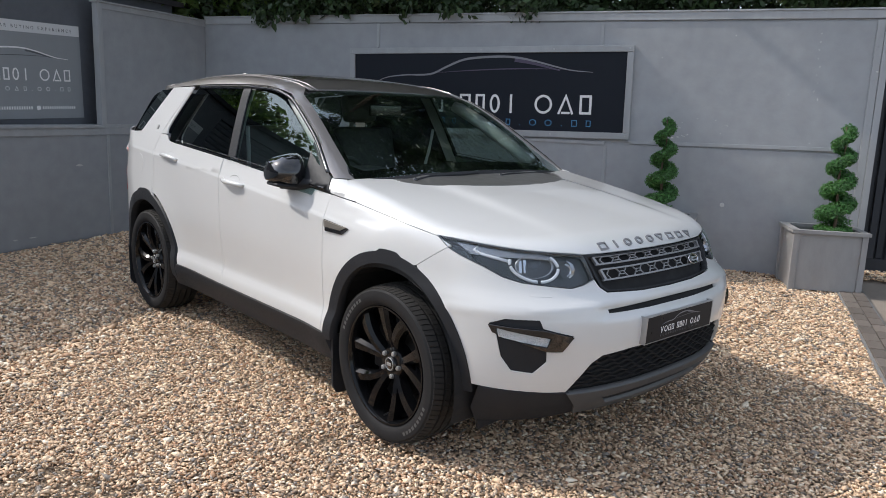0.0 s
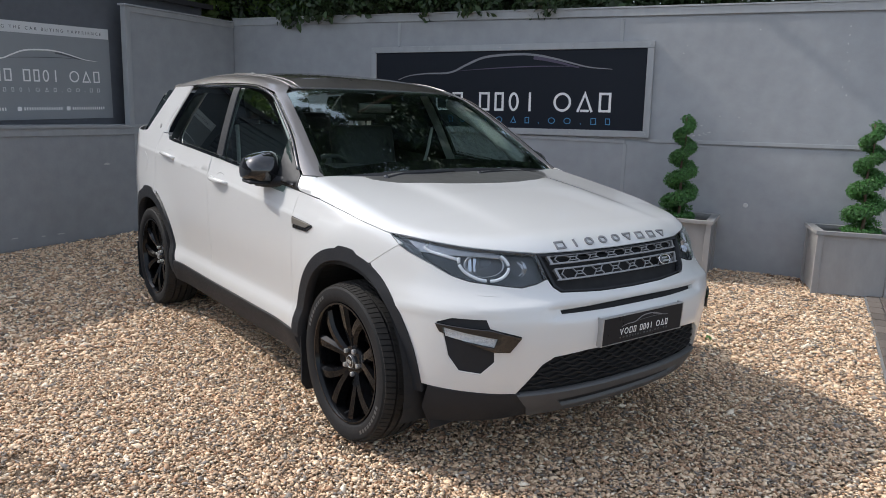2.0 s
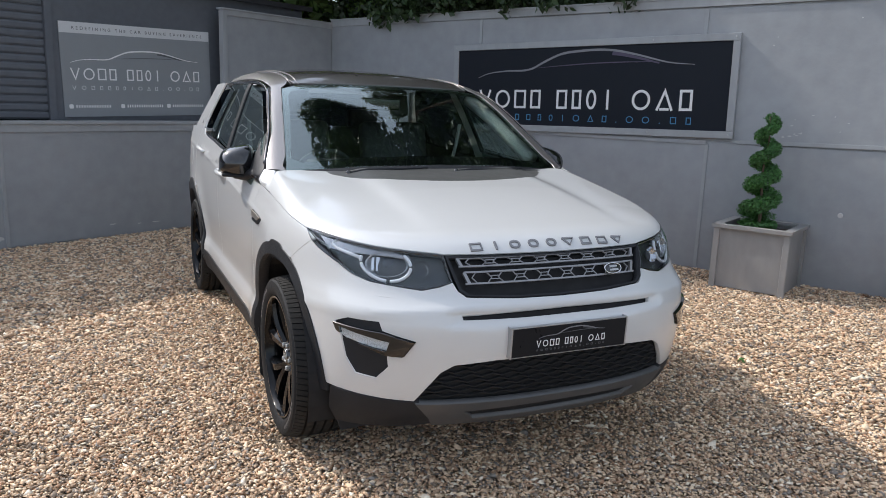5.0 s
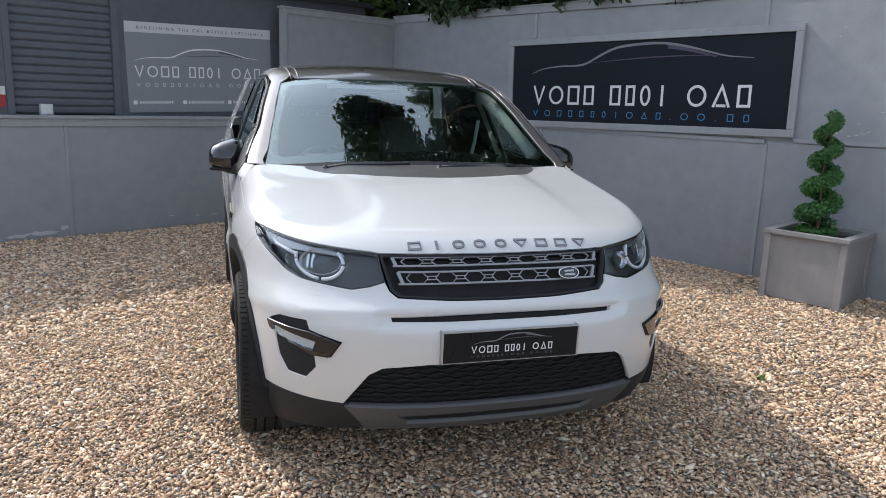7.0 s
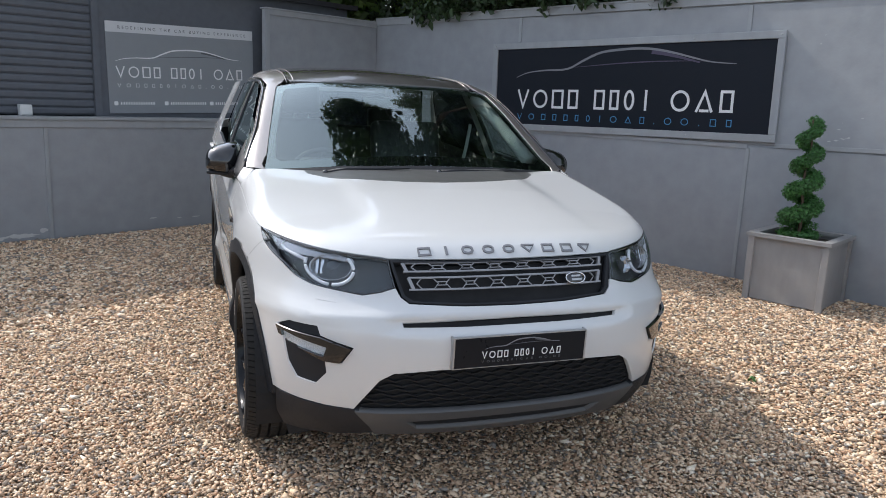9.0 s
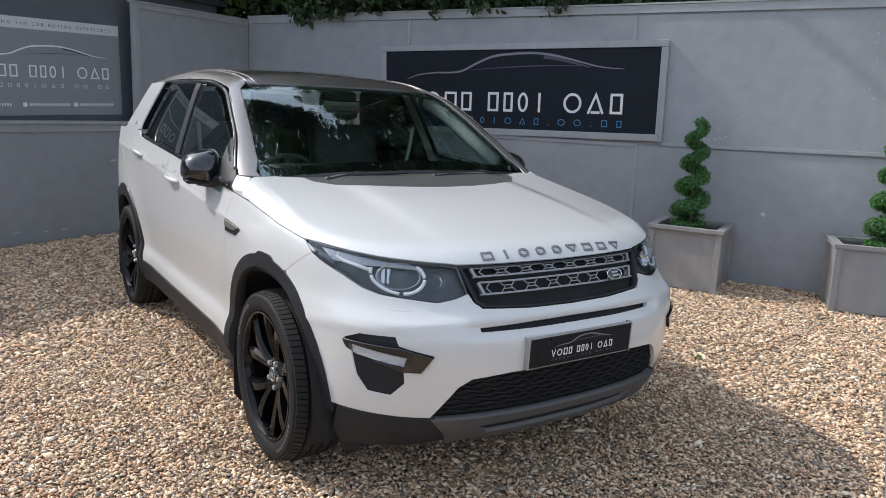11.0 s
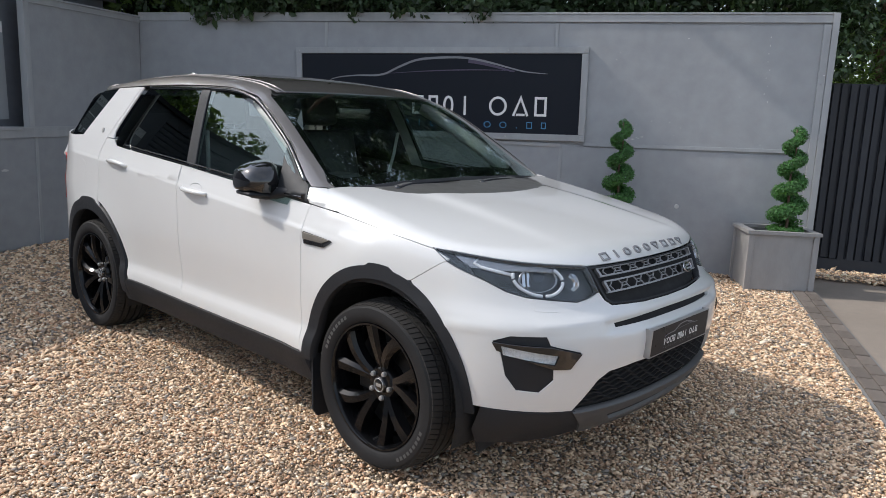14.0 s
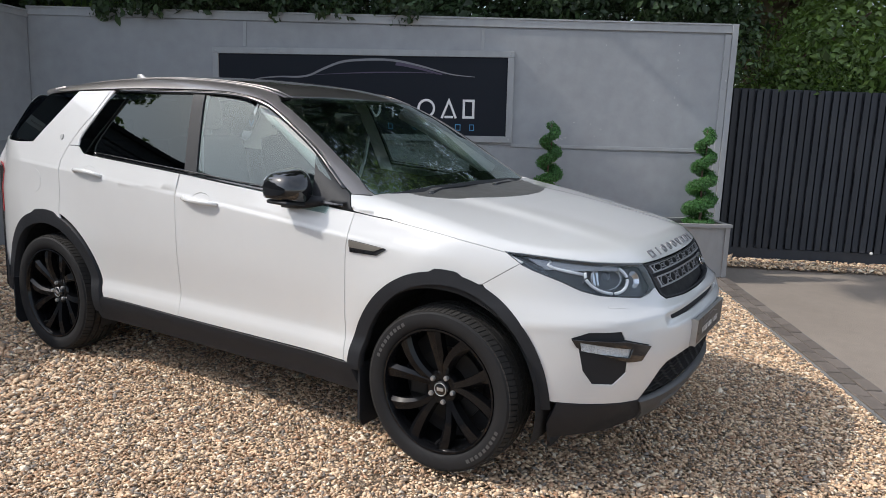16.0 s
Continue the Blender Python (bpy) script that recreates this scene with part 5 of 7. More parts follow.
rear_edge = [(-0.74, to_roll(0.435, 1.150)), (-0.4, to_roll(0.385, 1.168)), (0, to_roll(0.362, 1.175))]
loop = half + mirror_y(half[:-1][::-1]) + mirror_y(rear_edge[:-1]) + rear_edge[::-1]
shell("bonnet", ch_roll, lower, [loop], WHITE, car, step=0.024, gap=0.0004)
# the wing's upper corner between bonnet, door and windscreen pillar
corner = [(0.274, 1.0645), (0.33, 1.0930), (0.40, 1.1300), (0.438, 1.1475), (0.512, 1.1490), (0.488, 1.110), (0.474, 1.0805), (0.40, 1.0725), (0.33, 1.0670)]
shell("wing_corner", ch_side, whole, [corner], WHITE, car, both=True, step=0.014, gap=0.001)
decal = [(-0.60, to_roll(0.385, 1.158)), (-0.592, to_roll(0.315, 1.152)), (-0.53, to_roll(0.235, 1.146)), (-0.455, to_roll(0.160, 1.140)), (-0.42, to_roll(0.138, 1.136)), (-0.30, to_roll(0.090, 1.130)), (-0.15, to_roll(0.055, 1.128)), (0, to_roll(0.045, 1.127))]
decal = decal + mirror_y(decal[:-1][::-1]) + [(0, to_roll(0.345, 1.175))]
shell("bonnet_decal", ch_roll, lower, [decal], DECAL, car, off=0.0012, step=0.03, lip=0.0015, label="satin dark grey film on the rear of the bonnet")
cowl = [(-0.76, 1.146), (-0.4, 1.172), (0, 1.180), (0.4, 1.172), (0.76, 1.146), (0.74, 1.118), (0, 1.145), (-0.74, 1.118)]
shell("scuttle", ch_screen, cabin, [cowl], BLACK_TRIM, car, off=0.001, step=0.04)

# front bumper, all round the nose, with openings
def fr(pts):
    return [(to_front(x, y), z) for x, y, z in pts]


HL = [(-0.825, -0.228, 0.9895), (-0.75, -0.345, 0.978), (-0.66, -0.505, 0.960), (-0.56, -0.60, 0.949), (-0.47, -0.66, 0.940), (-0.445, -0.672, 0.934), (-0.436, -0.738, 0.842), (-0.49, -0.735, 0.826), (-0.555, -0.724, 0.815), (-0.65, -0.67, 0.827), (-0.72, -0.605, 0.836), (-0.765, -0.545, 0.854), (-0.80, -0.47, 0.888), (-0.832, -0.36, 0.925), (-0.846, -0.315, 0.944), (-0.842, -0.275, 0.966)]
headlight = fr(HL)
GR = [(-0.452, -0.69, 0.934), (-0.30, -0.74, 0.932), (0, -0.755, 0.930), (0.30, -0.74, 0.932), (0.452, -0.69, 0.934), (0.425, -0.765, 0.812), (0.395, -0.775, 0.792), (0.2, -0.80, 0.781), (0, -0.81, 0.778), (-0.2, -0.80, 0.781), (-0.395, -0.775, 0.792), (-0.425, -0.765, 0.812)]
grille = fr(GR)
SLOT = [(-0.43, -0.82, 0.738), (-0.2, -0.855, 0.741), (0, -0.86, 0.742), (0.2, -0.855, 0.741), (0.43, -0.82, 0.738), (0.425, -0.825, 0.723), (0.2, -0.86, 0.720), (0, -0.865, 0.720), (-0.2, -0.86, 0.720), (-0.425, -0.825, 0.723)]
slot = fr(SLOT)
FOG = [(-0.836, -0.55, 0.676), (-0.80, -0.605, 0.700), (-0.715, -0.708, 0.704), (-0.706, -0.72, 0.672), (-0.60, -0.79, 0.641), (-0.638, -0.766, 0.578), (-0.69, -0.73, 0.579), (-0.685, -0.728, 0.535), (-0.718, -0.69, 0.484), (-0.775, -0.625, 0.490), (-0.800, -0.59, 0.545), (-0.82, -0.575, 0.645)]
fog = fr(FOG)
LG = [(-0.46, -0.83, 0.548), (-0.3, -0.85, 0.560), (0, -0.875, 0.564), (0.3, -0.85, 0.560), (0.46, -0.83, 0.548), (0.505, -0.81, 0.52), (0.59, -0.76, 0.396), (0, -0.845, 0.396), (-0.59, -0.76, 0.396), (-0.505, -0.81, 0.52)]
lower_grille = fr(LG)

arch_edge = [(y, z) for y, z in ARCH_F if y < -0.19 and z > 0.40]
left_rim = []
for y, z in finer([(-0.335, 0.955), (-0.187, 0.852)], 0.02) + arch_edge + [(-0.502, 0.405)]:
    left_rim.append((to_front(hood_x(y, z), y), z))
bottom = fr([(-0.74, -0.64, 0.402), (-0.60, -0.755, 0.397)])
half_low = left_rim + bottom
top = [headlight[14]] + [headlight[k] for k in range(13, 5, -1)] + [grille[11], grille[10], grille[9], grille[8]]
outer = half_low + [lower_grille[8], lower_grille[9], lower_grille[0], lower_grille[1], lower_grille[2]]
loop = outer + mirror_y(outer[:-1][::-1]) + mirror_y(top)[:-1] + top[::-1]


def bumper_relief(uv):
    """A shallow ledge under the slot, and a soft fold running out to the fog lamps."""
    u, z = np.abs(uv[:, 0]), uv[:, 1]
    across = np.clip((0.405 - u) / 0.035, 0, 1)
    ledge = -0.013 * across * np.clip((z - 0.694) / 0.020, 0, 1) * np.clip((0.752 - z) / 0.010, 0, 1)
    fold = 0.006 * np.exp(-((z - 0.752 + 0.09 * np.clip(u - 0.42, 0, 1)) / 0.016) ** 2)
    return ledge + fold


LEDGE = [[(u, z) for u in np.arange(-0.62, 0.621, 0.018)] for z in (0.692, 0.702, 0.714, 0.744, 0.7525, 0.765)]
shell("front_bumper", ch_front, lower, [loop, slot, fog, mirror_y(fog)], WHITE, car, step=0.022, lip=0.02, gap=0.0015, relief=bumper_relief, lines=LEDGE)

# ---- cabin: pillars, roof, glass ----
def top_rail(y):
    """Height of the window heads along the flank."""
    return 1.585 - 0.012 * max(0, (y - 2.2)) ** 2 * 4


glass_front = [(0.60, 1.112), (0.62, belt(0.62) - 0.04), (1.52, belt(1.52) - 0.05), (1.60, 1.568), (1.45, 1.563), (1.30, 1.545), (1.17, 1.510), (1.05, 1.456), (0.90, 1.375), (0.76, 1.312), (0.64, 1.215)]
shell("front_door_glass", ch_side, flank_glass, [glass_front], SIDE_GLASS, car, both=True, off=-0.010, step=0.06, lip=0.003, gap=0.0, label="lightly tinted door glass")
glass_rear = [(1.56, belt(1.56) - 0.05), (2.54, belt(2.54) - 0.05), (2.57, 1.27), (2.54, 1.33), (2.50, 1.40), (2.44, 1.49), (2.37, 1.570), (2.34, 1.580), (1.70, 1.580)]
shell("rear_door_glass", ch_side, flank_glass, [glass_rear], TINT_GLASS, car, both=True, off=-0.010, step=0.06, lip=0.003, gap=0.0, label="dark privacy glass")
glass_quarter = [(2.955, 1.272), (3.06, 1.262), (3.31, 1.268), (3.30, 1.33), (3.06, 1.555), (2.635, 1.572), (2.72, 1.495)]
shell("quarter_glass", ch_side, flank_glass, [rounded(glass_quarter, 0.03)], TINT_GLASS, car, both=True, off=0.001, step=0.06, lip=0.004, gap=0.0, label="dark privacy glass")
# black pillar between the doors, and the gloss frame round the side glass
b_pillar = [(1.500, belt(1.5) + 0.008), (1.596, belt(1.596) + 0.008), (1.705, 1.582), (1.612, 1.576)]
shell("door_pillar", ch_side, cabin, [b_pillar], BLACK_TRIM, car, both=True, off=-0.003, step=0.05, lip=0.012)
head_line = smooth_table([0.56, 0.763, 0.89, 1.04, 1.16, 1.30, 1.45, 1.60, 2.20], [1.170, 1.311, 1.388, 1.470, 1.525, 1.562, 1.578, 1.582, 1.583])
ys = np.linspace(0.56, 2.33, 90)
at = march(cabin, np.column_stack([np.full(90, -0.3), ys, head_line(ys)]), np.tile([-1.0, 0, 0], (90, 1)), 1.0)
for s in (1, -1):
    bm = bmesh.new()
    tube(bm, [(x * s + 0.004 * s, y, z - 0.003) for x, y, z in at], 0.0115, 8)
    seal = part("window_seal", bm, BLACK_GLOSS, car, smooth=True)
    bm = bmesh.new()
    tube(bm, [(x * s - 0.005 * s, y, z + 0.007) for x, y, z in at[6:]], 0.0016, 6)
    part("seal_edge", bm, GREY_METAL, seal, "thin grey seal edge", smooth=True)
waist = [(0.52, belt(0.52) + 0.000), (1.0, belt(1.0) - 0.001), (1.6, belt(1.6) - 0.001), (2.33, belt(2.33) - 0.001), (2.33, belt(2.33) + 0.012), (1.6, belt(1.6) + 0.012), (1.0, belt(1.0) + 0.012), (0.55, belt(0.55) + 0.012)]
shell("waist_seal", ch_side, whole, [waist], BLACK_GLOSS, car, both=True, off=0.002, step=0.05, lip=0.015)
# triangular mirror plate
sail = [(0.476, 1.080), (0.705, 1.107), (0.735, 1.23), (0.775, 1.312), (0.66, 1.236), (0.516, 1.152)]
shell("mirror_plate", ch_side, whole, [sail], BLACK_TRIM, car, both=True, off=0.001, step=0.03, lip=0.012)
# grey roof side: windscreen pillar, cant rail over the doors to the tail
pillar_line = [(0.513, 1.150), (0.60, 1.203), (0.763, 1.322), (0.89, 1.398), (1.04, 1.480), (1.16, 1.535), (1.30, 1.573), (1.45, 1.592), (1.60, 1.598), (2.24, 1.598), (2.58, 1.588), (3.02, 1.570)]


def rim_x(y, z, F=cabin):
    return float(march(F, np.array([[-0.25, y, z]]), np.array([[-1.0, 0, 0]]), 1.0)[0, 0])


def screen_y(x, z):
    return float(march(cabin, np.array([[x, 1.5, z]]), np.array([[0, -1.0, 0]]), 1.6)[0, 1])


# laid from the cabin's inner axis so that it turns smoothly from flank to screen and roof
def ch_cant(uv):       # (y along the axis, turn in degrees / 90 from level to upright)
    n = len(uv)
    a = np.radians(uv[:, 1] * 90)
    o = np.column_stack([np.full(n, -0.30), uv[:, 0], np.interp(uv[:, 0], [0.5, 1.2, 1.6, 3.4], [0.95, 1.28, 1.30, 1.25])])
    return o, np.column_stack([-np.cos(a), np.zeros(n), np.sin(a)]), 1.3


def cant(x, y, z):
    oz = float(np.interp(y, [0.5, 1.2, 1.6, 3.4], [0.95, 1.28, 1.30, 1.25]))
    return (y, math.degrees(math.atan2(z - oz, -0.30 - x)) / 90)


low_edge = [cant(rim_x(y, z), y, z) for y, z in pillar_line]
glass_edge = [(-0.778, 1.146), (-0.755, 1.21), (-0.727, 1.30), (-0.697, 1.39), (-0.662, 1.49), (-0.638, 1.548)]
inner_edge = [cant(x, screen_y(x, z), z) for x, z in glass_edge]


def roof_z(x, y):
    return float(march(cabin, np.array([[x, y, 1.25]]), np.array([[0, 0, 1.0]]), 0.8)[0, 2])


roof_in = [cant(x, y, roof_z(x, y)) for x, y in ((-0.575, 1.25), (-0.565, 1.5), (-0.56, 1.8), (-0.555, 2.2), (-0.54, 2.6), (-0.50, 3.0))]
loop = low_edge + roof_in[::-1] + inner_edge[::-1]
shell("roof_side", ch_cant, cabin, [loop], GREY_METAL, car, both=True, step=0.025, lip=0.006, gap=0.001, label="satin grey metallic windscreen pillar and roof side")
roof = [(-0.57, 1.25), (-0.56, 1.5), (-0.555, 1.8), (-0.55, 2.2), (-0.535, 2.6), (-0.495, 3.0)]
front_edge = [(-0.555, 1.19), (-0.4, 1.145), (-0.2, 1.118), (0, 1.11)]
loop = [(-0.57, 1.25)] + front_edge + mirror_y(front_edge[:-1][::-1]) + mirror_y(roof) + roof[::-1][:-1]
shell("glass_roof", ch_roof, cabin, [loop], ROOF_SHADED, car, step=0.04, lip=0.01, gap=0.002, off=0.001, label="dark grey glossy roof panel, partly darkened for shade")
loop = [(-0.495, 3.0), (0.495, 3.0), (0.60, 3.02), (0.62, 3.10), (0.56, 3.3), (-0.56, 3.3), (-0.62, 3.10), (-0.60, 3.02)]
shell("roof_spoiler", ch_roof, cabin, [loop], GREY_METAL, car, step=0.05, lip=0.03, off=0.006, label="satin grey roof spoiler")
for sx in (-1, 1):
    bm = bmesh.new()
    tube(bm, [(sx * (0.575 - 0.012 * (y - 1.2)), y, roof_z(-0.575 + 0.012 * (y - 1.2), y) + 0.001) for y in np.linspace(1.175, 2.9, 16)], 0.004, 6)
    part("roof_seam", bm, GREY_METAL, car, smooth=True)
    bm = bmesh.new()
    tube(bm, [(sx * (0.535 - 0.012 * (y - 1.2)), y, roof_z(-0.535 + 0.012 * (y - 1.2), y) + 0.002) for y in np.linspace(1.165, 2.9, 16)], 0.004, 6)
    part("roof_seam", bm, GREY_METAL, car, smooth=True)
screen = [(x, z) for x, z in glass_edge]
s_top = [(-0.55, 1.568), (-0.4, 1.582), (-0.2, 1.592), (0, 1.595)]
s_bot = [(-0.70, 1.150), (-0.4, 1.171), (0, 1.179)]
loop = screen + s_top + mirror_y(s_top[:-1][::-1]) + mirror_y(screen[::-1]) + mirror_y(s_bot[:-1]) + s_bot[::-1]
shell("windscreen", ch_screen, cabin, [loop], SCREEN_GLASS, car, off=-0.002, step=0.06, lip=0.004, gap=0.002, label="clear green-tinted windscreen", )
# black printed border behind the glass edge
s_top_in = [(-0.55, 1.548), (-0.4, 1.560), (-0.2, 1.568), (0, 1.571)]
s_bot_in = [(-0.69, 1.190), (-0.4, 1.218), (0, 1.230)]
hole = [(-0.735, 1.21), (-0.713, 1.25), (-0.685, 1.32), (-0.655, 1.40), (-0.618, 1.51), (-0.59, 1.538)] + s_top_in[1:] + mirror_y(s_top_in[1:-1][::-1]) + mirror_y([(-0.735, 1.21), (-0.713, 1.25), (-0.685, 1.32), (-0.655, 1.40), (-0.618, 1.51), (-0.59, 1.538)][::-1]) + mirror_y(s_bot_in[:-1]) + s_bot_in[::-1]
shell("screen_border", ch_screen, cabin, [loop, hole], BLACK_GLOSS, car, off=-0.008, step=0.05, lip=0.002, gap=0.003, label="black printed border of the windscreen")
# aerial fin
bm = bmesh.new()
slab(bm, [(2.96, 1.640), (3.00, 1.690), (3.06, 1.718), (3.10, 1.722), (3.115, 1.63)], -0.016, 0.016, 'yz')
bmesh.ops.bevel(bm, geom=bm.edges[:], offset=0.006, segments=2, affect='EDGES')
part("aerial_fin", bm, PLATE_SILVER, car, smooth=True)

# ---- black lower trim ----
def clad(points_out, points_in, name="arch_cladding"):
    shell(name, ch_side, lower, [points_out + points_in[::-1]], BLACK_TRIM, car, both=True, off=0.006, step=0.03, lip=0.05, gap=0.001)


out_f, in_f = oval(-0.012, 0.469, 0.520, 2, 179, 60), oval(-0.020, 0.416, 0.466, 2, 179, 60)
out_f = [(y, z + (0.012 if -0.092 < y < 0.045 else 0)) for y, z in out_f]
clad(out_f, in_f)
out_r, in_r = arc(R_AX, WZ, 0.502, -4, 184, 44), arc(R_AX, WZ, 0.432, -4, 184, 44)
out_r = [(y, z + (0.014 if 76 < -4 + 188 * k / 43 < 104 else 0)) for k, (y, z) in enumerate(out_r)]
clad(out_r, in_r)
sill = [(0.44, 0.405), (1.588, 0.414), (2.23, 0.426), (2.29, 0.32), (2.27, 0.285), (0.42, 0.268), (0.41, 0.30)]
shell("sill", ch_side, lower, [sill], BLACK_TRIM, car, both=True, off=0.004, step=0.04, lip=0.03, label="dark sill trim")
rear_skirt = [(3.28, 0.44), (3.46, 0.61), (3.47, 0.30), (3.24, 0.30)]
shell("rear_skirt", ch_side, lower, [rear_skirt], BLACK_TRIM, car, both=True, off=0.003, step=0.05, lip=0.03)
bar = [(-0.80, 0.62), (0.80, 0.62), (0.80, 0.32), (-0.80, 0.32)]
shell("rear_bumper", ch_tail, lower, [bar], BLACK_TRIM, car, off=0.01, step=0.07, lip=0.03)

# ---- dark inner body behind the gaps ----
liner = [(0.50, 0.26), (2.24, 0.28)] + arc(R_AX, WZ, 0.44, 190, -10, 30) + [(3.40, 0.30), (3.40, 1.22), (2.60, 1.20), (1.5, 1.12), (0.5, 1.05), (0.3, 1.03), (-0.1, 0.98), (-0.30, 0.95), (-0.46, 0.70)] + arc(0, WZ, 0.44, 178, -8, 30)
shell("inner_panel", ch_side, lower, [liner], DARK, car, both=True, off=-0.020, step=0.08, lip=0.0)
nose_liner = [(-0.80, 0.30), (0.80, 0.30), (0.86, 0.94), (0.4, 0.95), (-0.4, 0.95), (-0.86, 0.94)]
shell("inner_panel", ch_front, lower, [nose_liner], DARK, car, off=-0.085, step=0.06, lip=0.0)
hl_liner = [(x * 0.985, v) for x, v in half]
loop = hl_liner + mirror_y(hl_liner[:-1][::-1]) + mirror_y(rear_edge[:-1]) + rear_edge[::-1]
shell("inner_panel", ch_roll, lower, [loop], DARK, car, off=-0.03, step=0.06, lip=0.0)
for y0 in (0.0, R_AX):
    for sx in (-1, 1):
        prof = [(sx * 0.50, 0.02), (sx * 0.50, 0.447), (sx * 0.905, 0.447)]
        v, f = lathe(prof, 40)
        keep = [q for q in f if min(v[i][2] for i in q) > -0.16]
        raw("wheel_well", [(a, b + y0, c + WZ) for a, b, c in v], keep, DARK, car, smooth=False)
box_part("boot_liner", (-0.80, 0.80, 3.20, 3.48, 0.28, 1.10), DARK, car, 0.01)
box_part("underbody", (-0.60, 0.60, -0.60, 3.4, 0.24, 0.32), DARK, car, 0.01)
for sx in (-1, 1):
    for y0, y1 in ((0.40, 0.435), (R_AX + 0.41, R_AX + 0.445)):
        bm = bmesh.new()
        pts = [(sx * 0.66, 0.13), (sx * 0.70, 0.10), (sx * 0.90, 0.10), (sx * 0.925, 0.14), (sx * 0.93, 0.40), (sx * 0.66, 0.40)]
        slab(bm, pts, y0, y0 + 0.012)
        part("mud_flap", bm, BLACK_TRIM, car)
    bm = bmesh.new()
    pts = [(sx * 0.58, 0.20), (sx * 0.78, 0.19), (sx * 0.81, 0.30), (sx * 0.60, 0.30)]
    slab(bm, pts, -0.47, -0.455)
    part("air_deflector", bm, BLACK_TRIM, car)

# lower front apron and skid plate
apron = fr([(-0.57, -0.765, 0.396), (-0.74, -0.64, 0.401)]) + [left_rim[-1]]
apron += [(to_front(-0.862, -0.49), 0.30), (to_front(-0.80, -0.46), 0.235), (to_front(-0.60, -0.66), 0.262), (to_front(-0.46, -0.72), 0.289), (to_front(-0.48, -0.75), 0.33)]
shell("front_apron", ch_front, lower, [apron], BLACK_TRIM, car, both=True, off=0.002, step=0.03, lip=0.03)
skid = fr([(-0.585, -0.755, 0.394), (-0.3, -0.83, 0.394), (0, -0.845, 0.394), (0.3, -0.83, 0.394), (0.585, -0.755, 0.394), (0.53, -0.75, 0.33), (0.50, -0.72, 0.287), (0.2, -0.78, 0.285), (0, -0.79, 0.285), (-0.2, -0.78, 0.285), (-0.50, -0.72, 0.287), (-0.53, -0.75, 0.33)])
sk_hole = fr([(-0.40, -0.80, 0.352), (-0.2, -0.82, 0.356), (0, -0.83, 0.357), (0.2, -0.82, 0.356), (0.40, -0.80, 0.352), (0.36, -0.80, 0.318), (0, -0.81, 0.318), (-0.36, -0.80, 0.318)])
shell("skid_plate", ch_front, lower, [skid, sk_hole], SATIN_GREY, car, off=0.012, step=0.03, lip=0.03, label="satin grey skid plate under the front grille")
shell("skid_insert", ch_front, lower, [sk_hole], BLACK_TRIM, car, off=-0.004, step=0.04, lip=0.01)

# ---- grilles, lamps, plate ----
def on_front(u, z, off=0.0):
    uv = np.array([[u, z]])
    o, d, far = ch_front(uv)
    p = march(lower, o, d, far)
    return Vector((p + normals(lower, p) * off)[0])


FRONT_CACHE = {}


def face_point(x, z, off):
    """A place on the nose by x and height."""
    key = round(z, 3)
    if key not in FRONT_CACHE:
        us = np.linspace(-1.05, 1.05, 90)
        o, d, far = ch_front(np.column_stack([us, np.full(90, z)]))
        p = march(lower, o, d, far)
        FRONT_CACHE[key] = (p[:, 0][::-1], p[:, 1][::-1], normals(lower, p)[::-1])
    xs, ys, nm = FRONT_CACHE[key]
    n = Vector([float(np.interp(x, xs, nm[:, k])) for k in range(3)])
    return Vector((x, float(np.interp(x, xs, ys)), z)) + n.normalized() * off


def bar_on_front(bm, pts, width, off, depth):
    """A flat bar that follows the nose through (x, z) points."""
    rows = []
    n = len(pts)
    for i in range(n):
        a, b = pts[max(i - 1, 0)], pts[min(i + 1, n - 1)]
        dx, dz = b[0] - a[0], b[1] - a[1]
        ln = math.hypot(dx, dz) or 1
        w = width / 2
        x, z = pts[i]
        l, r = (x - dz / ln * w, z + dx / ln * w), (x + dz / ln * w, z - dx / ln * w)
        rows.append([bm.verts.new(face_point(*l, off)), bm.verts.new(face_point(*r, off)), bm.verts.new(face_point(*r, off - depth)), bm.verts.new(face_point(*l, off - depth))])
    for a, b in zip(rows, rows[1:]):
        for k in range(4):
            bm.faces.new((a[k], a[(k + 1) % 4], b[(k + 1) % 4], b[k]))
    bm.faces.new(rows[0])
    bm.faces.new(rows[-1][::-1])
    return bm


shell("grille_surround", ch_front, lower, [grille, fr([(x * 0.957, y, 0.858 + (z - 0.858) * 0.86) for x, y, z in GR])], BLACK_TRIM, car, off=0.003, step=0.03, lip=0.03)
shell("grille_back", ch_front, lower, [fr([(x * 0.97, y, 0.858 + (z - 0.858) * 0.92) for x, y, z in GR])], DARK, car, off=-0.028, step=0.05, lip=0.0, label="black grille backing")


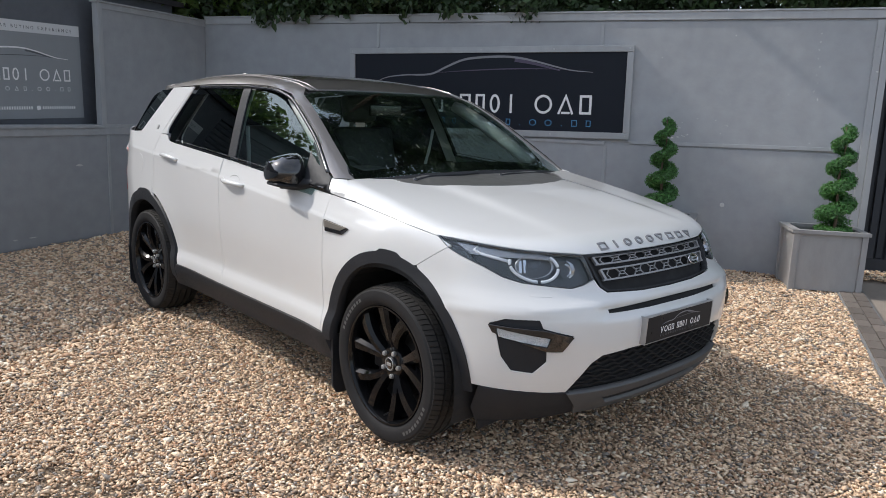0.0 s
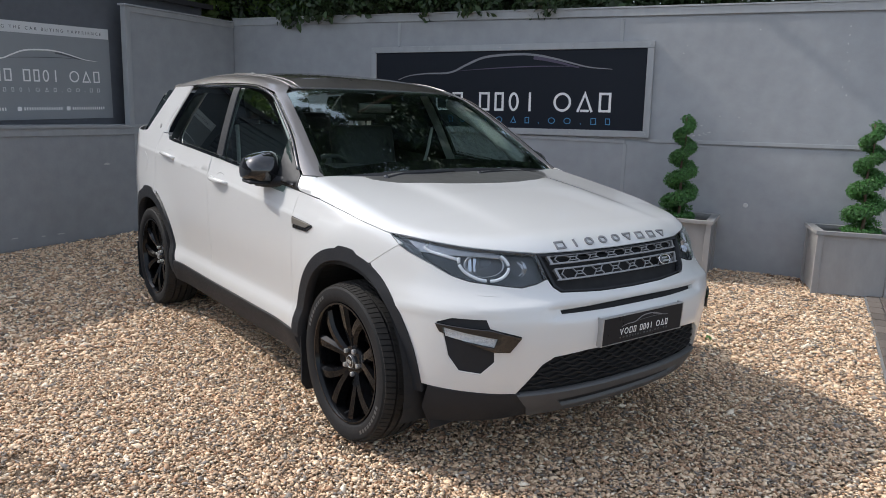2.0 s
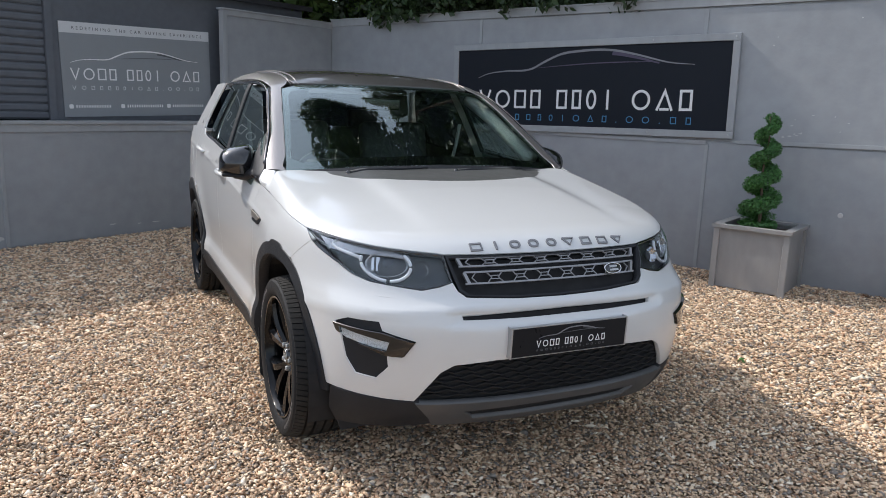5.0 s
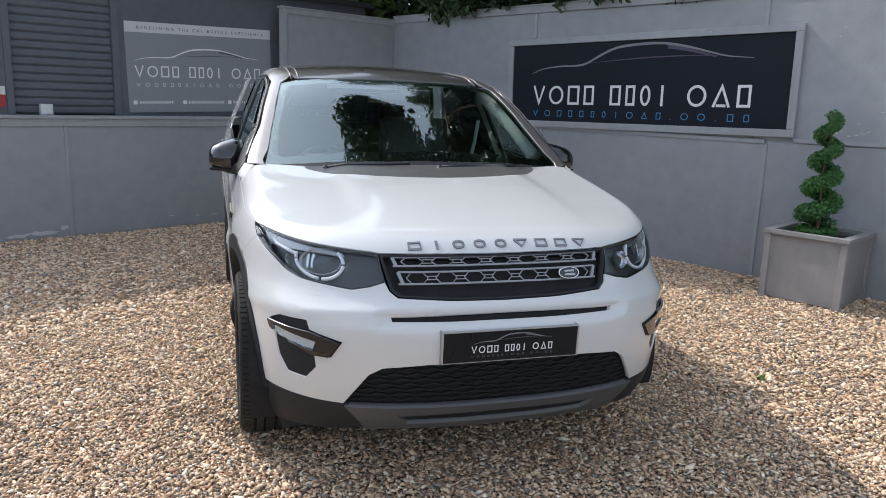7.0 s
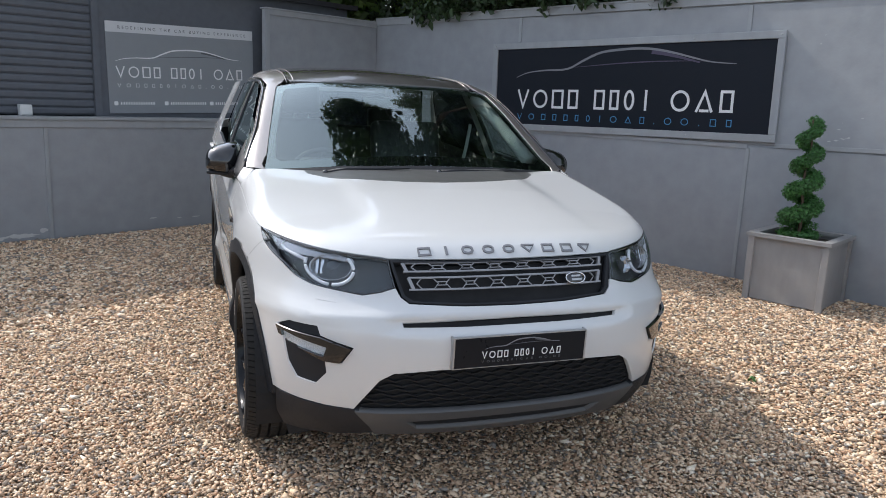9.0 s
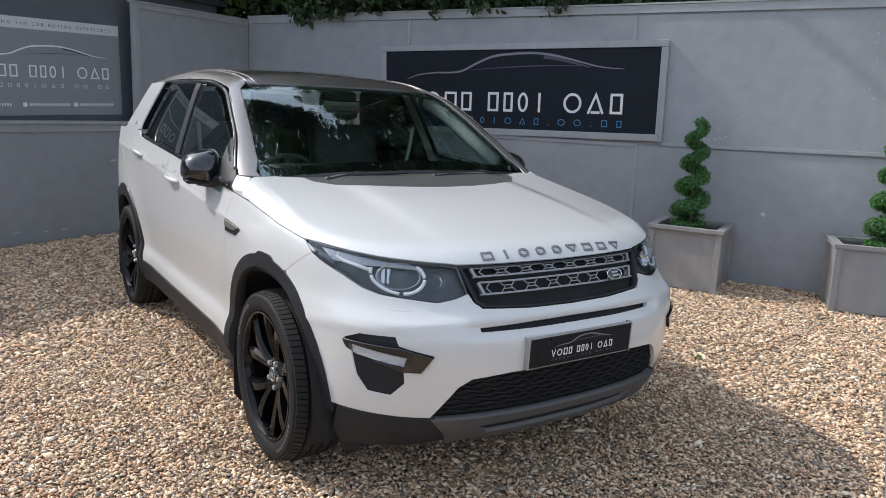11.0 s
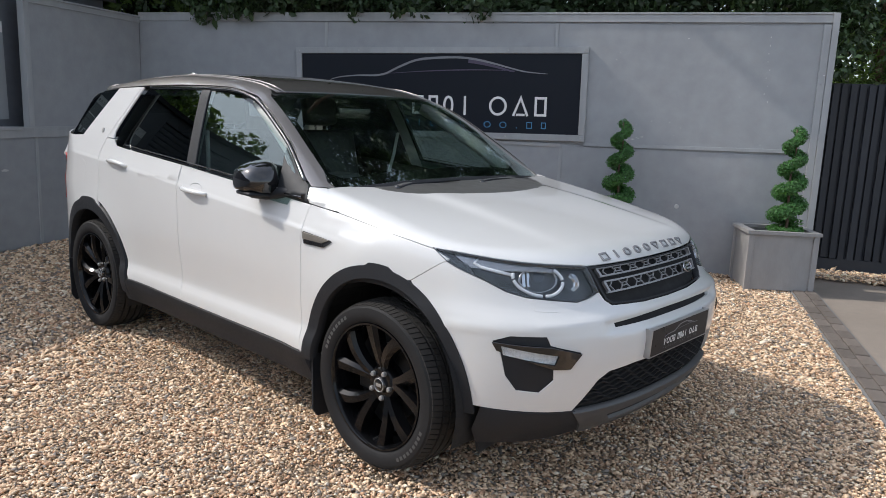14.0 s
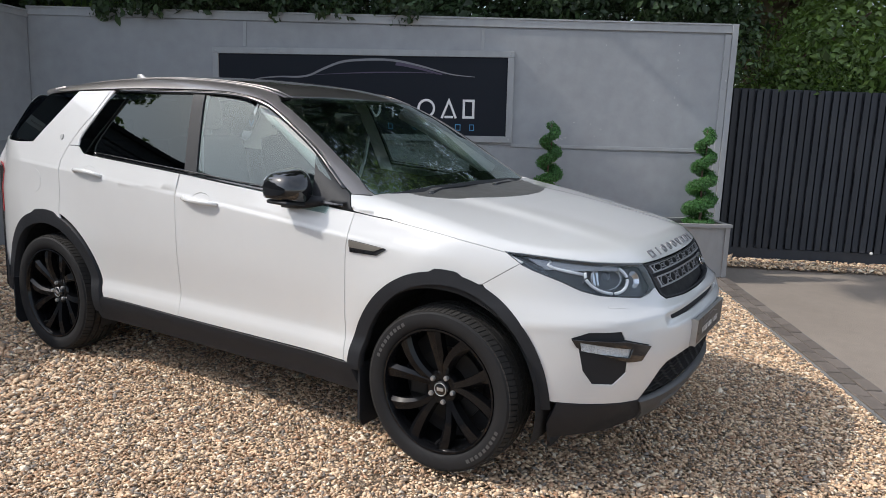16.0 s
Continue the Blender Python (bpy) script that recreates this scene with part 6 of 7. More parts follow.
def honey_bar(z0, z1, x0, x1, cells, lean, name):
    """One mesh bar of the grille: a thin frame with a row of linked six-sided rings."""
    along = np.linspace(x0, x1, 24)
    root = part(name, bar_on_front(bmesh.new(), [(x, z0) for x in along], 0.0055, 0.0, 0.010), GRILLE_GREY, car, "grey hexagon-mesh grille bar")
    part("rail", bar_on_front(bmesh.new(), [(x, z1) for x in along], 0.0055, 0.0, 0.010), GRILLE_GREY, root)
    for x, d in ((x0, lean), (x1, -lean)):
        part("end", bar_on_front(bmesh.new(), [(x + d, z0), (x, z1)], 0.012, 0.0, 0.012), GRILLE_GREY, root)
    step = (x1 - x0 - 0.03) / cells
    zm, h = (z0 + z1) / 2, z1 - z0
    for k in range(cells):
        c = x0 + 0.015 + (k + 0.5) * step
        flat, reach = step * 0.20, step * 0.37
        hi, lo = z1 - 0.002, z0 + 0.002
        pts = [(c - reach, zm), (c - flat, hi), (c + flat, hi), (c + reach, zm), (c + flat, lo), (c - flat, lo), (c - reach, zm)]
        part("mesh_cell", bar_on_front(bmesh.new(), pts, 0.0034, -0.001, 0.006), GRILLE_GREY, root)
        if k:
            for dz in (-0.0055, 0.0055):
                part("link", bar_on_front(bmesh.new(), [(c - step + reach - 0.004, zm + dz), (c - reach + 0.004, zm + dz)], 0.0026, -0.001, 0.006), GRILLE_GREY, root)
    return root


honey_bar(0.896, 0.925, -0.408, 0.408, 7, 0.012, "grille_bar")
honey_bar(0.836, 0.876, -0.392, 0.392, 7, 0.016, "grille_bar")
# oval badge
bm = bmesh.new()
c = face_point(0.268, 0.853, 0.012)
nrm = (face_point(0.268, 0.853, 1.0) - face_point(0.268, 0.853, 0.0)).normalized()
rot = nrm.to_track_quat('Z', 'Y').to_matrix().to_4x4()
bmesh.ops.create_uvsphere(bm, u_segments=28, v_segments=10, radius=1, matrix=Matrix.Translation(c) @ rot @ Matrix.Diagonal((0.043, 0.022, 0.006, 1)))
badge = part("badge", bm, BLACK_GLOSS, car, "black oval badge with a silver rim", smooth=True)
bm = bmesh.new()
ring = [c + rot.to_3x3() @ Vector((0.043 * math.cos(a), 0.022 * math.sin(a), 0.002)) for a in np.linspace(0, 2 * math.pi, 33)[:-1]]
tube(bm, ring, 0.0028, 6, closed=True)
part("badge_rim", bm, CHROME, badge, smooth=True)
for k, (du, dv, w) in enumerate(((0.0, 0.007, 0.04), (0.002, -0.007, 0.044))):
    bm = bmesh.new()
    box(bm, -w / 2, w / 2, -0.0035, 0.0035, 0.004, 0.0066, m=Matrix.Translation(c) @ rot @ Matrix.Translation((du, dv, 0)))
    part("badge_mark", bm, PLATE_SILVER, badge)

# raised model-name marks on the bonnet's nose, as plain shapes
def bonnet_point(x, v, off):
    o, d, far = ch_roll(np.array([[x, v]]))
    p = march(lower, o, d, far)
    return Vector((p + normals(lower, p) * off)[0])


LV0, LV1 = to_roll(-0.715, 0.951), to_roll(-0.690, 0.979)


def bonnet_bar(bm, pts, w):
    rows = []
    n = len(pts)
    for i in range(n):
        a, b = pts[max(i - 1, 0)], pts[min(i + 1, n - 1)]
        dx, dz = b[0] - a[0], b[1] - a[1]
        ln = math.hypot(dx, dz) or 1
        q = w / 2
        l = (pts[i][0] - dz / ln * q, pts[i][1] + dx / ln * q)
        r = (pts[i][0] + dz / ln * q, pts[i][1] - dx / ln * q)
        s = (LV1 - LV0)
        rows.append([bm.verts.new(bonnet_point(t[0], LV0 + s * t[1] / 0.036, h)) for t, h in ((l, 0.005), (r, 0.005), (r, 0.0), (l, 0.0))])
    for a, b in zip(rows, rows[1:]):
        for k in range(4):
            bm.faces.new((a[k], a[(k + 1) % 4], b[(k + 1) % 4], b[k]))
    bm.faces.new(rows[0])
    bm.faces.new(rows[-1][::-1])


for k, kind in enumerate("niooovnnv"):
    x = -0.345 + k * 0.0835
    bm = bmesh.new()
    w, h = (0.052, 0.036)
    if kind in "os":
        pts = [(x + w / 2 + (w / 2 - 0.004) * math.cos(a) * min(1.2, 1 / max(abs(math.cos(a)), abs(math.sin(a)), 0.75)) * 0.85, h / 2 + (h / 2 - 0.004) * math.sin(a)) for a in np.linspace(0, 2 * math.pi, 17)]
        bonnet_bar(bm, pts, 0.008)
    elif kind == 'i':
        bonnet_bar(bm, [(x + w / 2, 0.0), (x + w / 2, h)], 0.009)
    elif kind == 'v':
        bonnet_bar(bm, [(x, h - 0.004), (x + w / 2, 0.003), (x + w, h - 0.004), (x, h - 0.004)], 0.008)
    else:
        bonnet_bar(bm, [(x + 0.004, 0.004), (x + 0.004, h - 0.004), (x + w - 0.004, h - 0.004), (x + w - 0.004, 0.004), (x, 0.004)], 0.008)
    part("raised_mark", bm, LETTER_GREY, car, "raised grey metal mark on the bonnet's nose")

# lower grille mesh and bumper slot
shell("slot_back", ch_front, lower, [fr([(x * 1.02, y, z + (0.004 if z > 0.73 else -0.004)) for x, y, z in SLOT])], DARK, car, off=-0.032, step=0.05, lip=0.0)
shell("lower_grille_back", ch_front, lower, [lower_grille], DARK, car, off=-0.027, step=0.04, lip=0.0, gap=-0.03)
for r in range(7):
    z0 = 0.412 + r * 0.0205
    half_w = 0.565 - 0.085 * max(0, (z0 - 0.43) / 0.1)
    bm = bmesh.new()
    n = 26
    pts = [(x, z0 + (0.006 if (i + r) % 2 else -0.006)) for i, x in enumerate(np.linspace(-half_w, half_w, n))]
    part("mesh_wire", bar_on_front(bm, pts, 0.0045, -0.013, 0.012), DARK, car)

# number plate, blanked with the dealer's dark plate
root = part("plate", box(bmesh.new(), -0.26, 0.26, -0.004, 0.004, -0.0555, 0.0555, bevel=0.002, m=pose(0, -0.893, 0.629, 2.5, 0, 0)), PLATE_BLACK, car, "black show plate with pale shapes in a silver edge")
for w, x, z in ((0.524, 0, 0.0575), (0.524, 0, -0.0575)):
    part("plate_edge", box(bmesh.new(), -w / 2, w / 2, -0.0045, 0.012, -0.0012, 0.0012, m=pose(0, -0.893, 0.629, 2.5, 0, 0) @ pose(0, 0, z)), PLATE_SILVER, root)
for x in (-0.2625, 0.2625):
    part("plate_edge", box(bmesh.new(), -0.003, 0.003, -0.005, 0.03, -0.0595, 0.0595, m=pose(x, -0.893, 0.629, 2.5, 0, 0)), PLATE_SILVER, root)
before = set(root.children)
plain_marks(NAME_ROW, -0.155, -0.024, 0.315, 0.027, 0.0038, SIGN_WHITE, root, -0.001)
plain_marks(SITE_ROW, -0.155, -0.040, 0.315, 0.008, 0.0014, SIGN_GREY, root, -0.001, gap=1.0)
car_outline(root, -0.145, 0.010, 0.30, 0.034, (SIGN_SILVER, SIGN_GREY), 0.003, -0.001)
for ob in set(root.children) - before:
    ob.matrix_local = pose(0, -0.8975, 0.629, 2.5, 0, 0)

# fog lamps
for s in (-1, 1):
    lp = fog if s < 0 else mirror_y(fog)
    back = shell("fog_recess", ch_front, lower, [lp], BLACK_TRIM, car, off=-0.007, step=0.03, lip=0.0, gap=-0.001, label="black recessed fog lamp panel")
    bez = fr([(-0.836, -0.55, 0.674), (-0.825, -0.565, 0.644), (-0.69, -0.73, 0.583), (-0.64, -0.766, 0.583), (-0.603, -0.79, 0.640), (-0.70, -0.72, 0.668)])
    hole = fr([(-0.818, -0.578, 0.664), (-0.812, -0.585, 0.628), (-0.690, -0.73, 0.600), (-0.678, -0.735, 0.636)])
    ho, bz = (hole, bez) if s < 0 else (mirror_y(hole), mirror_y(bez))
    shell("fog_bezel", ch_front, lower, [bz, ho], BLACK_GLOSS, back, off=0.012, step=0.02, lip=0.020, gap=0.001, label="black lamp bezel")
    shell("fog_reflector", ch_front, lower, [ho], FOG_CLEAR, back, off=-0.003, step=0.006, lip=0.0, gap=-0.001, relief=lambda uv: 0.003 * np.abs(np.sin(uv[:, 0] * 170)) + 0.0015 * np.sin(uv[:, 1] * 420 + uv[:, 0] * 60))
    shell("fog_lens", ch_front, lower, [ho], LAMP_GLASS, back, off=0.005, step=0.03, lip=0.002, gap=0.001)

# washer covers
for s in (-1, 1):
    lp = rounded(fr([(-0.715, -0.64, 0.810), (-0.715, -0.64, 0.786), (-0.635, -0.70, 0.783), (-0.645, -0.70, 0.806)]), 0.01)
    shell("washer_cover", ch_front, lower, [lp if s < 0 else mirror_y(lp)], WHITE, car, off=0.0012, step=0.02, lip=0.003)

# headlights
for s in (-1, 1):
    def side(q):
        return q if s < 0 else mirror_y(q)
    tray = shell("headlight", ch_front, lower, [side(headlight)], LAMP_DARK, car, off=-0.034, step=0.02, lip=0.0, gap=-0.004, label="dark headlight with a ring daytime lamp")
    shell("lamp_edge", ch_front, lower, [side(headlight), side([tuple(p) for p in inset(dense(np.array(headlight), 0.03), 0.005)])], BLACK_GLOSS, tray, off=0.0, step=0.02, lip=0.030, gap=0.001)
    plate = fr([(-0.79, -0.30, 0.976), (-0.72, -0.42, 0.967), (-0.62, -0.54, 0.952), (-0.55, -0.60, 0.942), (-0.57, -0.66, 0.925), (-0.66, -0.60, 0.932), (-0.74, -0.48, 0.930), (-0.81, -0.40, 0.930)])
    shell("bezel_plate", ch_front, lower, [side(plate)], LAMP_SILVER, tray, off=-0.016, step=0.008, lip=0.010, relief=lambda uv: 0.0016 * np.abs(np.sin(uv[:, 0] * 130 + uv[:, 1] * 60)), label="silver stepped lamp bezel")

    wedge = fr([(-0.820, -0.245, 0.980), (-0.842, -0.30, 0.955), (-0.838, -0.345, 0.932), (-0.812, -0.43, 0.903), (-0.808, -0.39, 0.945)])
    shell("outer_wedge", ch_front, lower, [side(wedge)], BLACK_GLOSS, tray, off=-0.012, step=0.02, lip=0.012, label="black wedge at the lamp's outer end")
    flip = Matrix.Diagonal((-s, 1, 1, 1))        # the lamp's inner pieces are made for one side and mirrored

    def lamp_frame(x, z, off):
        p = face_point(-x, z, off)
        n = (face_point(-x, z, 1.0) - face_point(-x, z, 0.0)).normalized()
        n = (n * 0.75 + Vector((-0.15, -1, 0.05)) * 0.25).normalized()
        return flip @ Matrix.Translation(p) @ n.to_track_quat('Z', 'Y').to_matrix().to_4x4()
    f = lamp_frame(0.664, 0.904, -0.020)
    for a0, a1 in ((158, 178), (184, 264), (273, 350), (357, 395)):
        bm = bmesh.new()
        tube(bm, [flip @ face_point(-0.662 - 0.080 * math.cos(a), 0.902 + 0.060 * math.sin(a), -0.013) for a in [math.pi - math.radians(q) for q in np.linspace(a0, a1, 16)]], 0.0066, 8)
        part("light_ring", bm, LAMP_WHITE, tray, "frosted white arc of the ring light", smooth=True)
    run = [flip @ face_point(-x, z, o) for x, z, o in ((0.742, 0.918, -0.016), (0.775, 0.929, -0.018), (0.806, 0.940, -0.018), (0.814, 0.953, -0.018), (0.800, 0.968, -0.018))]
    bm = bmesh.new()
    tube(bm, run, 0.0068, 8)
    part("light_strip", bm, LAMP_WHITE, tray, "frosted white light strip", smooth=True)
    v, fc = lathe([(-0.050, 0.030), (-0.044, 0.044), (-0.030, 0.062), (-0.012, 0.074), (-0.004, 0.080), (-0.010, 0.083)], 32, 'z')
    raw("reflector", [f @ Vector((a, b * 0.60, c)) for a, b, c in v], fc, LAMP_SILVER, tray, "silver lamp reflector", smooth=True)
    bm = bmesh.new()
    bmesh.ops.create_uvsphere(bm, u_segments=24, v_segments=12, radius=1, matrix=f @ pose(0.012, 0, -0.034) @ Matrix.Diagonal((0.048, 0.040, 0.022, 1)))
    part("projector", bm, LENS_DARK, tray, "smoky projector lens", smooth=True)
    for dx in (-0.055, -0.035):
        bm = bmesh.new()
        box(bm, dx - 0.007, dx + 0.007, -0.026, 0.030, -0.046, -0.020, bevel=0.003, m=f)
        part("reflector_facet", bm, LAMP_CHROME, tray, smooth=False)
    f2 = lamp_frame(0.548, 0.888, -0.018)
    v, fc = lathe([(-0.030, 0.006), (-0.024, 0.022), (-0.010, 0.034), (0.004, 0.042)], 10, 'z')
    raw("reflector", [f2 @ Vector((a * 0.95, b * 0.85, c)) for a, b, c in v], fc, LAMP_CHROME, tray, "bright faceted corner reflector", smooth=False)
    f3 = lamp_frame(0.762, 0.896, -0.020)
    v, fc = lathe([(-0.03, 0.006), (-0.02, 0.024), (0.0, 0.034)], 9, 'z')
    raw("reflector", [f3 @ Vector((a * 0.9, b * 0.7, c)) for a, b, c in v], fc, LAMP_CHROME, tray, smooth=False)
    shell("lens", ch_front, lower, [side(headlight)], LAMP_GLASS, tray, off=0.001, step=0.03, lip=0.0, gap=0.003, label="clear headlight lens")

# ---- wheels ----
def tyre_mesh():
    R, W = 0.362, 0.1225
    prof = [(-0.095, 0.268), (-0.106, 0.272), (-0.115, 0.282), (-0.1205, 0.302), (-0.1215, 0.318), (-0.119, 0.336), (-0.108, 0.3475)]
    grooves = [-0.062, -0.022, 0.022, 0.062]
    x = -0.104
    tread = []

    def crown(h):
        return R - 0.006 * (h / 0.1) ** 2 - 0.006
    for g in grooves:
        tread += [(g - 0.0065, crown(g)), (g - 0.0035, crown(g) - 0.008), (g + 0.0035, crown(g) - 0.008), (g + 0.0065, crown(g))]
    full = prof + [(-0.100, crown(0.1) - 0.0045)] + tread + [(0.100, crown(0.1) - 0.0045)] + [(-a, b) for a, b in prof[::-1]]
    body = lathe(full, 80)
    v, f = [], []
    bands = [(-0.112, -0.068), (-0.056, -0.028), (-0.016, 0.016), (0.028, 0.056), (0.068, 0.112)]
    n = 88
    for bi, (a, b) in enumerate(bands):
        edge = bi in (0, 4)
        for k in range(n):
            a0 = 2 * math.pi * (k + 0.08 + (bi % 2) * 0.4) / n
            a1 = a0 + 2 * math.pi * (0.80 if edge else 0.90) / n
            skew = (0.35 if bi < 2 else -0.35 if bi > 2 else 0.0) * 2 * math.pi / n
            base = len(v)
            for h, an in ((a, a0), (b, a0 + skew), (b, a1 + skew), (a, a1)):
                rr = crown(h) + 0.006 - (0.006 if abs(h) > 0.1 else 0)
                v.append((h, rr * math.cos(an), rr * math.sin(an)))
            for h, an in ((a, a0), (b, a0 + skew), (b, a1 + skew), (a, a1)):
                rr = crown(h) - 0.010
                v.append((h, rr * math.cos(an), rr * math.sin(an)))
            f.append((base, base + 1, base + 2, base + 3))
            for q in range(4):
                f.append((base + q, base + 4 + q, base + 4 + (q + 1) % 4, base + (q + 1) % 4))
    return body, (v, f)


def spoke(a_in, a_out, r0=0.046, r1=0.262):
    """One blade of the wheel, thick at the hub and flared at the rim, its face leaning."""
    bm = bmesh.new()
    rows = []
    n = 9
    for i in range(n):
        t = i / (n - 1)
        r = r0 + (r1 - r0) * t
        a = math.radians(a_in + (a_out - a_in) * t)
        w = 0.0165 + 0.0145 * t ** 1.3
        x = -0.058 - 0.030 * math.sin(math.pi * 0.5 * min(1.0, t * 1.25)) - 0.008 * t
        d = Vector((0, math.cos(a), math.sin(a)))
        q = Vector((0, -math.sin(a), math.cos(a)))
        c = d * r + Vector((x, 0, 0))
        rows.append([bm.verts.new(c + q * w + Vector((0.011, 0, 0))), bm.verts.new(c + q * w * 0.35 + Vector((-0.003, 0, 0))), bm.verts.new(c - q * w * 0.95 + Vector((0.001, 0, 0))), bm.verts.new(c - q * w + Vector((0.048, 0, 0))), bm.verts.new(c + q * w + Vector((0.048, 0, 0)))])
    for u, w in zip(rows, rows[1:]):
        for k in range(5):
            bm.faces.new((u[k], u[(k + 1) % 5], w[(k + 1) % 5], w[k]))
    bm.faces.new(rows[0])
    bm.faces.new(rows[-1][::-1])
    return bm


def wheel(at, turn, spin):
    """A wheel whose face looks to -x before it is turned."""
    root = new("wheel")
    root.empty_display_size = 0.1
    root.parent = car
    root.matrix_local = Matrix.Translation(at) @ Matrix.Rotation(radians(turn), 4, 'Z') @ Matrix.Rotation(radians(spin), 4, 'X')
    tagged(root, "black alloy wheel with a road tyre")
    if "tyre" in WHEEL_MESH:
        for name, me, lab in WHEEL_MESH["tyre"]:
            ob = new(name, me)
            ob.parent = root
            if lab:
                tagged(ob, lab)
        return root
    (v, f), blocks = tyre_mesh()
    tread = raw("tread", *blocks, TREAD, root, "worn rubber tread blocks", smooth=False)
    tagged(tread, "worn rubber tread blocks", kind="stuff")
    tyre = raw("tyre", v, f, RUBBER, root, "worn black rubber tyre", smooth=True)
    for base in (20, 200):
        for k in range(9):
            a = radians(base + k * 4.6)
            bm = bmesh.new()
            box(bm, -0.1222, -0.1195, -0.0075, 0.0075, -0.008, 0.008, bevel=0.001, m=Matrix.Rotation(a, 4, 'X') @ pose(0, 0.313, 0))
            part("sidewall_mark", bm, SATIN_GREY, tyre)
    tyre.data.set_sharp_from_angle(angle=radians(32))
    rim = [(0.10, 0.269), (0.10, 0.254), (-0.03, 0.246), (-0.085, 0.254), (-0.104, 0.258), (-0.113, 0.263), (-0.113, 0.271), (-0.100, 0.273)]
    v, f = lathe(rim, 64)
    r = raw("rim", v, f, WHEEL_BLACK, root, smooth=True)
    r.data.set_sharp_from_angle(angle=radians(40))
    for k in range(5):
        for a_in, a_out in ((6, -9), (14, 30)):
            part("spoke", spoke(72 * k + 90 + a_in - 7, 72 * k + 90 + a_out), WHEEL_BLACK, root, smooth=True, angle=35)
    v, f = lathe([(0.0, 0.0), (0.0, 0.085), (-0.045, 0.082), (-0.062, 0.070), (-0.066, 0.050), (-0.062, 0.036)], 40)
    raw("hub", v, f, WHEEL_BLACK, root, smooth=True).data.set_sharp_from_angle(angle=radians(40))
    v, f = lathe([(-0.060, 0.036), (-0.074, 0.034), (-0.077, 0.031), (-0.078, 0.0)], 32)
    raw("centre_cap", v, f, BLACK_GLOSS, root, smooth=True)
    bm = bmesh.new()
    tube(bm, [(-0.0775, 0.028 * math.cos(a), 0.028 * math.sin(a)) for a in np.linspace(0, 2 * math.pi, 29)[:-1]], 0.002, 6, closed=True)
    part("cap_ring", bm, PLATE_SILVER, root, smooth=True)
    bm = bmesh.new()
    box(bm, -0.0805, -0.078, -0.016, 0.016, -0.007, 0.007, bevel=0.001)
    part("cap_mark", bm, PLATE_SILVER, root)
    for k in range(5):
        a = radians(72 * k + 90 - 24 + 36 + 12)
        v, f = lathe([(-0.055, 0.0115), (-0.076, 0.0110), (-0.080, 0.0085), (-0.080, 0.0)], 6)
        raw("wheel_nut", [(p[0], p[1] + 0.057 * math.cos(a), p[2] + 0.057 * math.sin(a)) for p in v], f, PLATE_SILVER, root)
    v, f = lathe([(0.015, 0.08), (0.015, 0.165), (0.0, 0.165), (0.0, 0.08)], 48)
    raw("brake_disc", v, f, BRAKE, root)
    bm = bmesh.new()
    box(bm, -0.02, 0.05, 0.10, 0.19, -0.07, 0.07, bevel=0.01)
    part("caliper", bm, BRAKE, root)
    v, f = lathe([(0.03, 0.02), (0.03, 0.24)], 40)
    raw("backing_plate", v, f, DARK, root)
    bm = bmesh.new()
    tube(bm, [(-0.06, 0.0, -0.232), (-0.10, 0.0, -0.238)], 0.004, 6)
    part("valve", bm, RUBBER, root)
    WHEEL_MESH["tyre"] = [(o.name.split(".")[0], o.data, o.get("label", "")) for o in root.children]
    return root


WHEEL_MESH = {}
for at, turn, spin in (((-0.815, 0, WZ), 0, 0), ((-0.82, R_AX, WZ), 0, 31), ((0.815, 0, WZ), 180, 12), ((0.82, R_AX, WZ), 180, 50)):
    wheel(Vector(at), turn, spin)

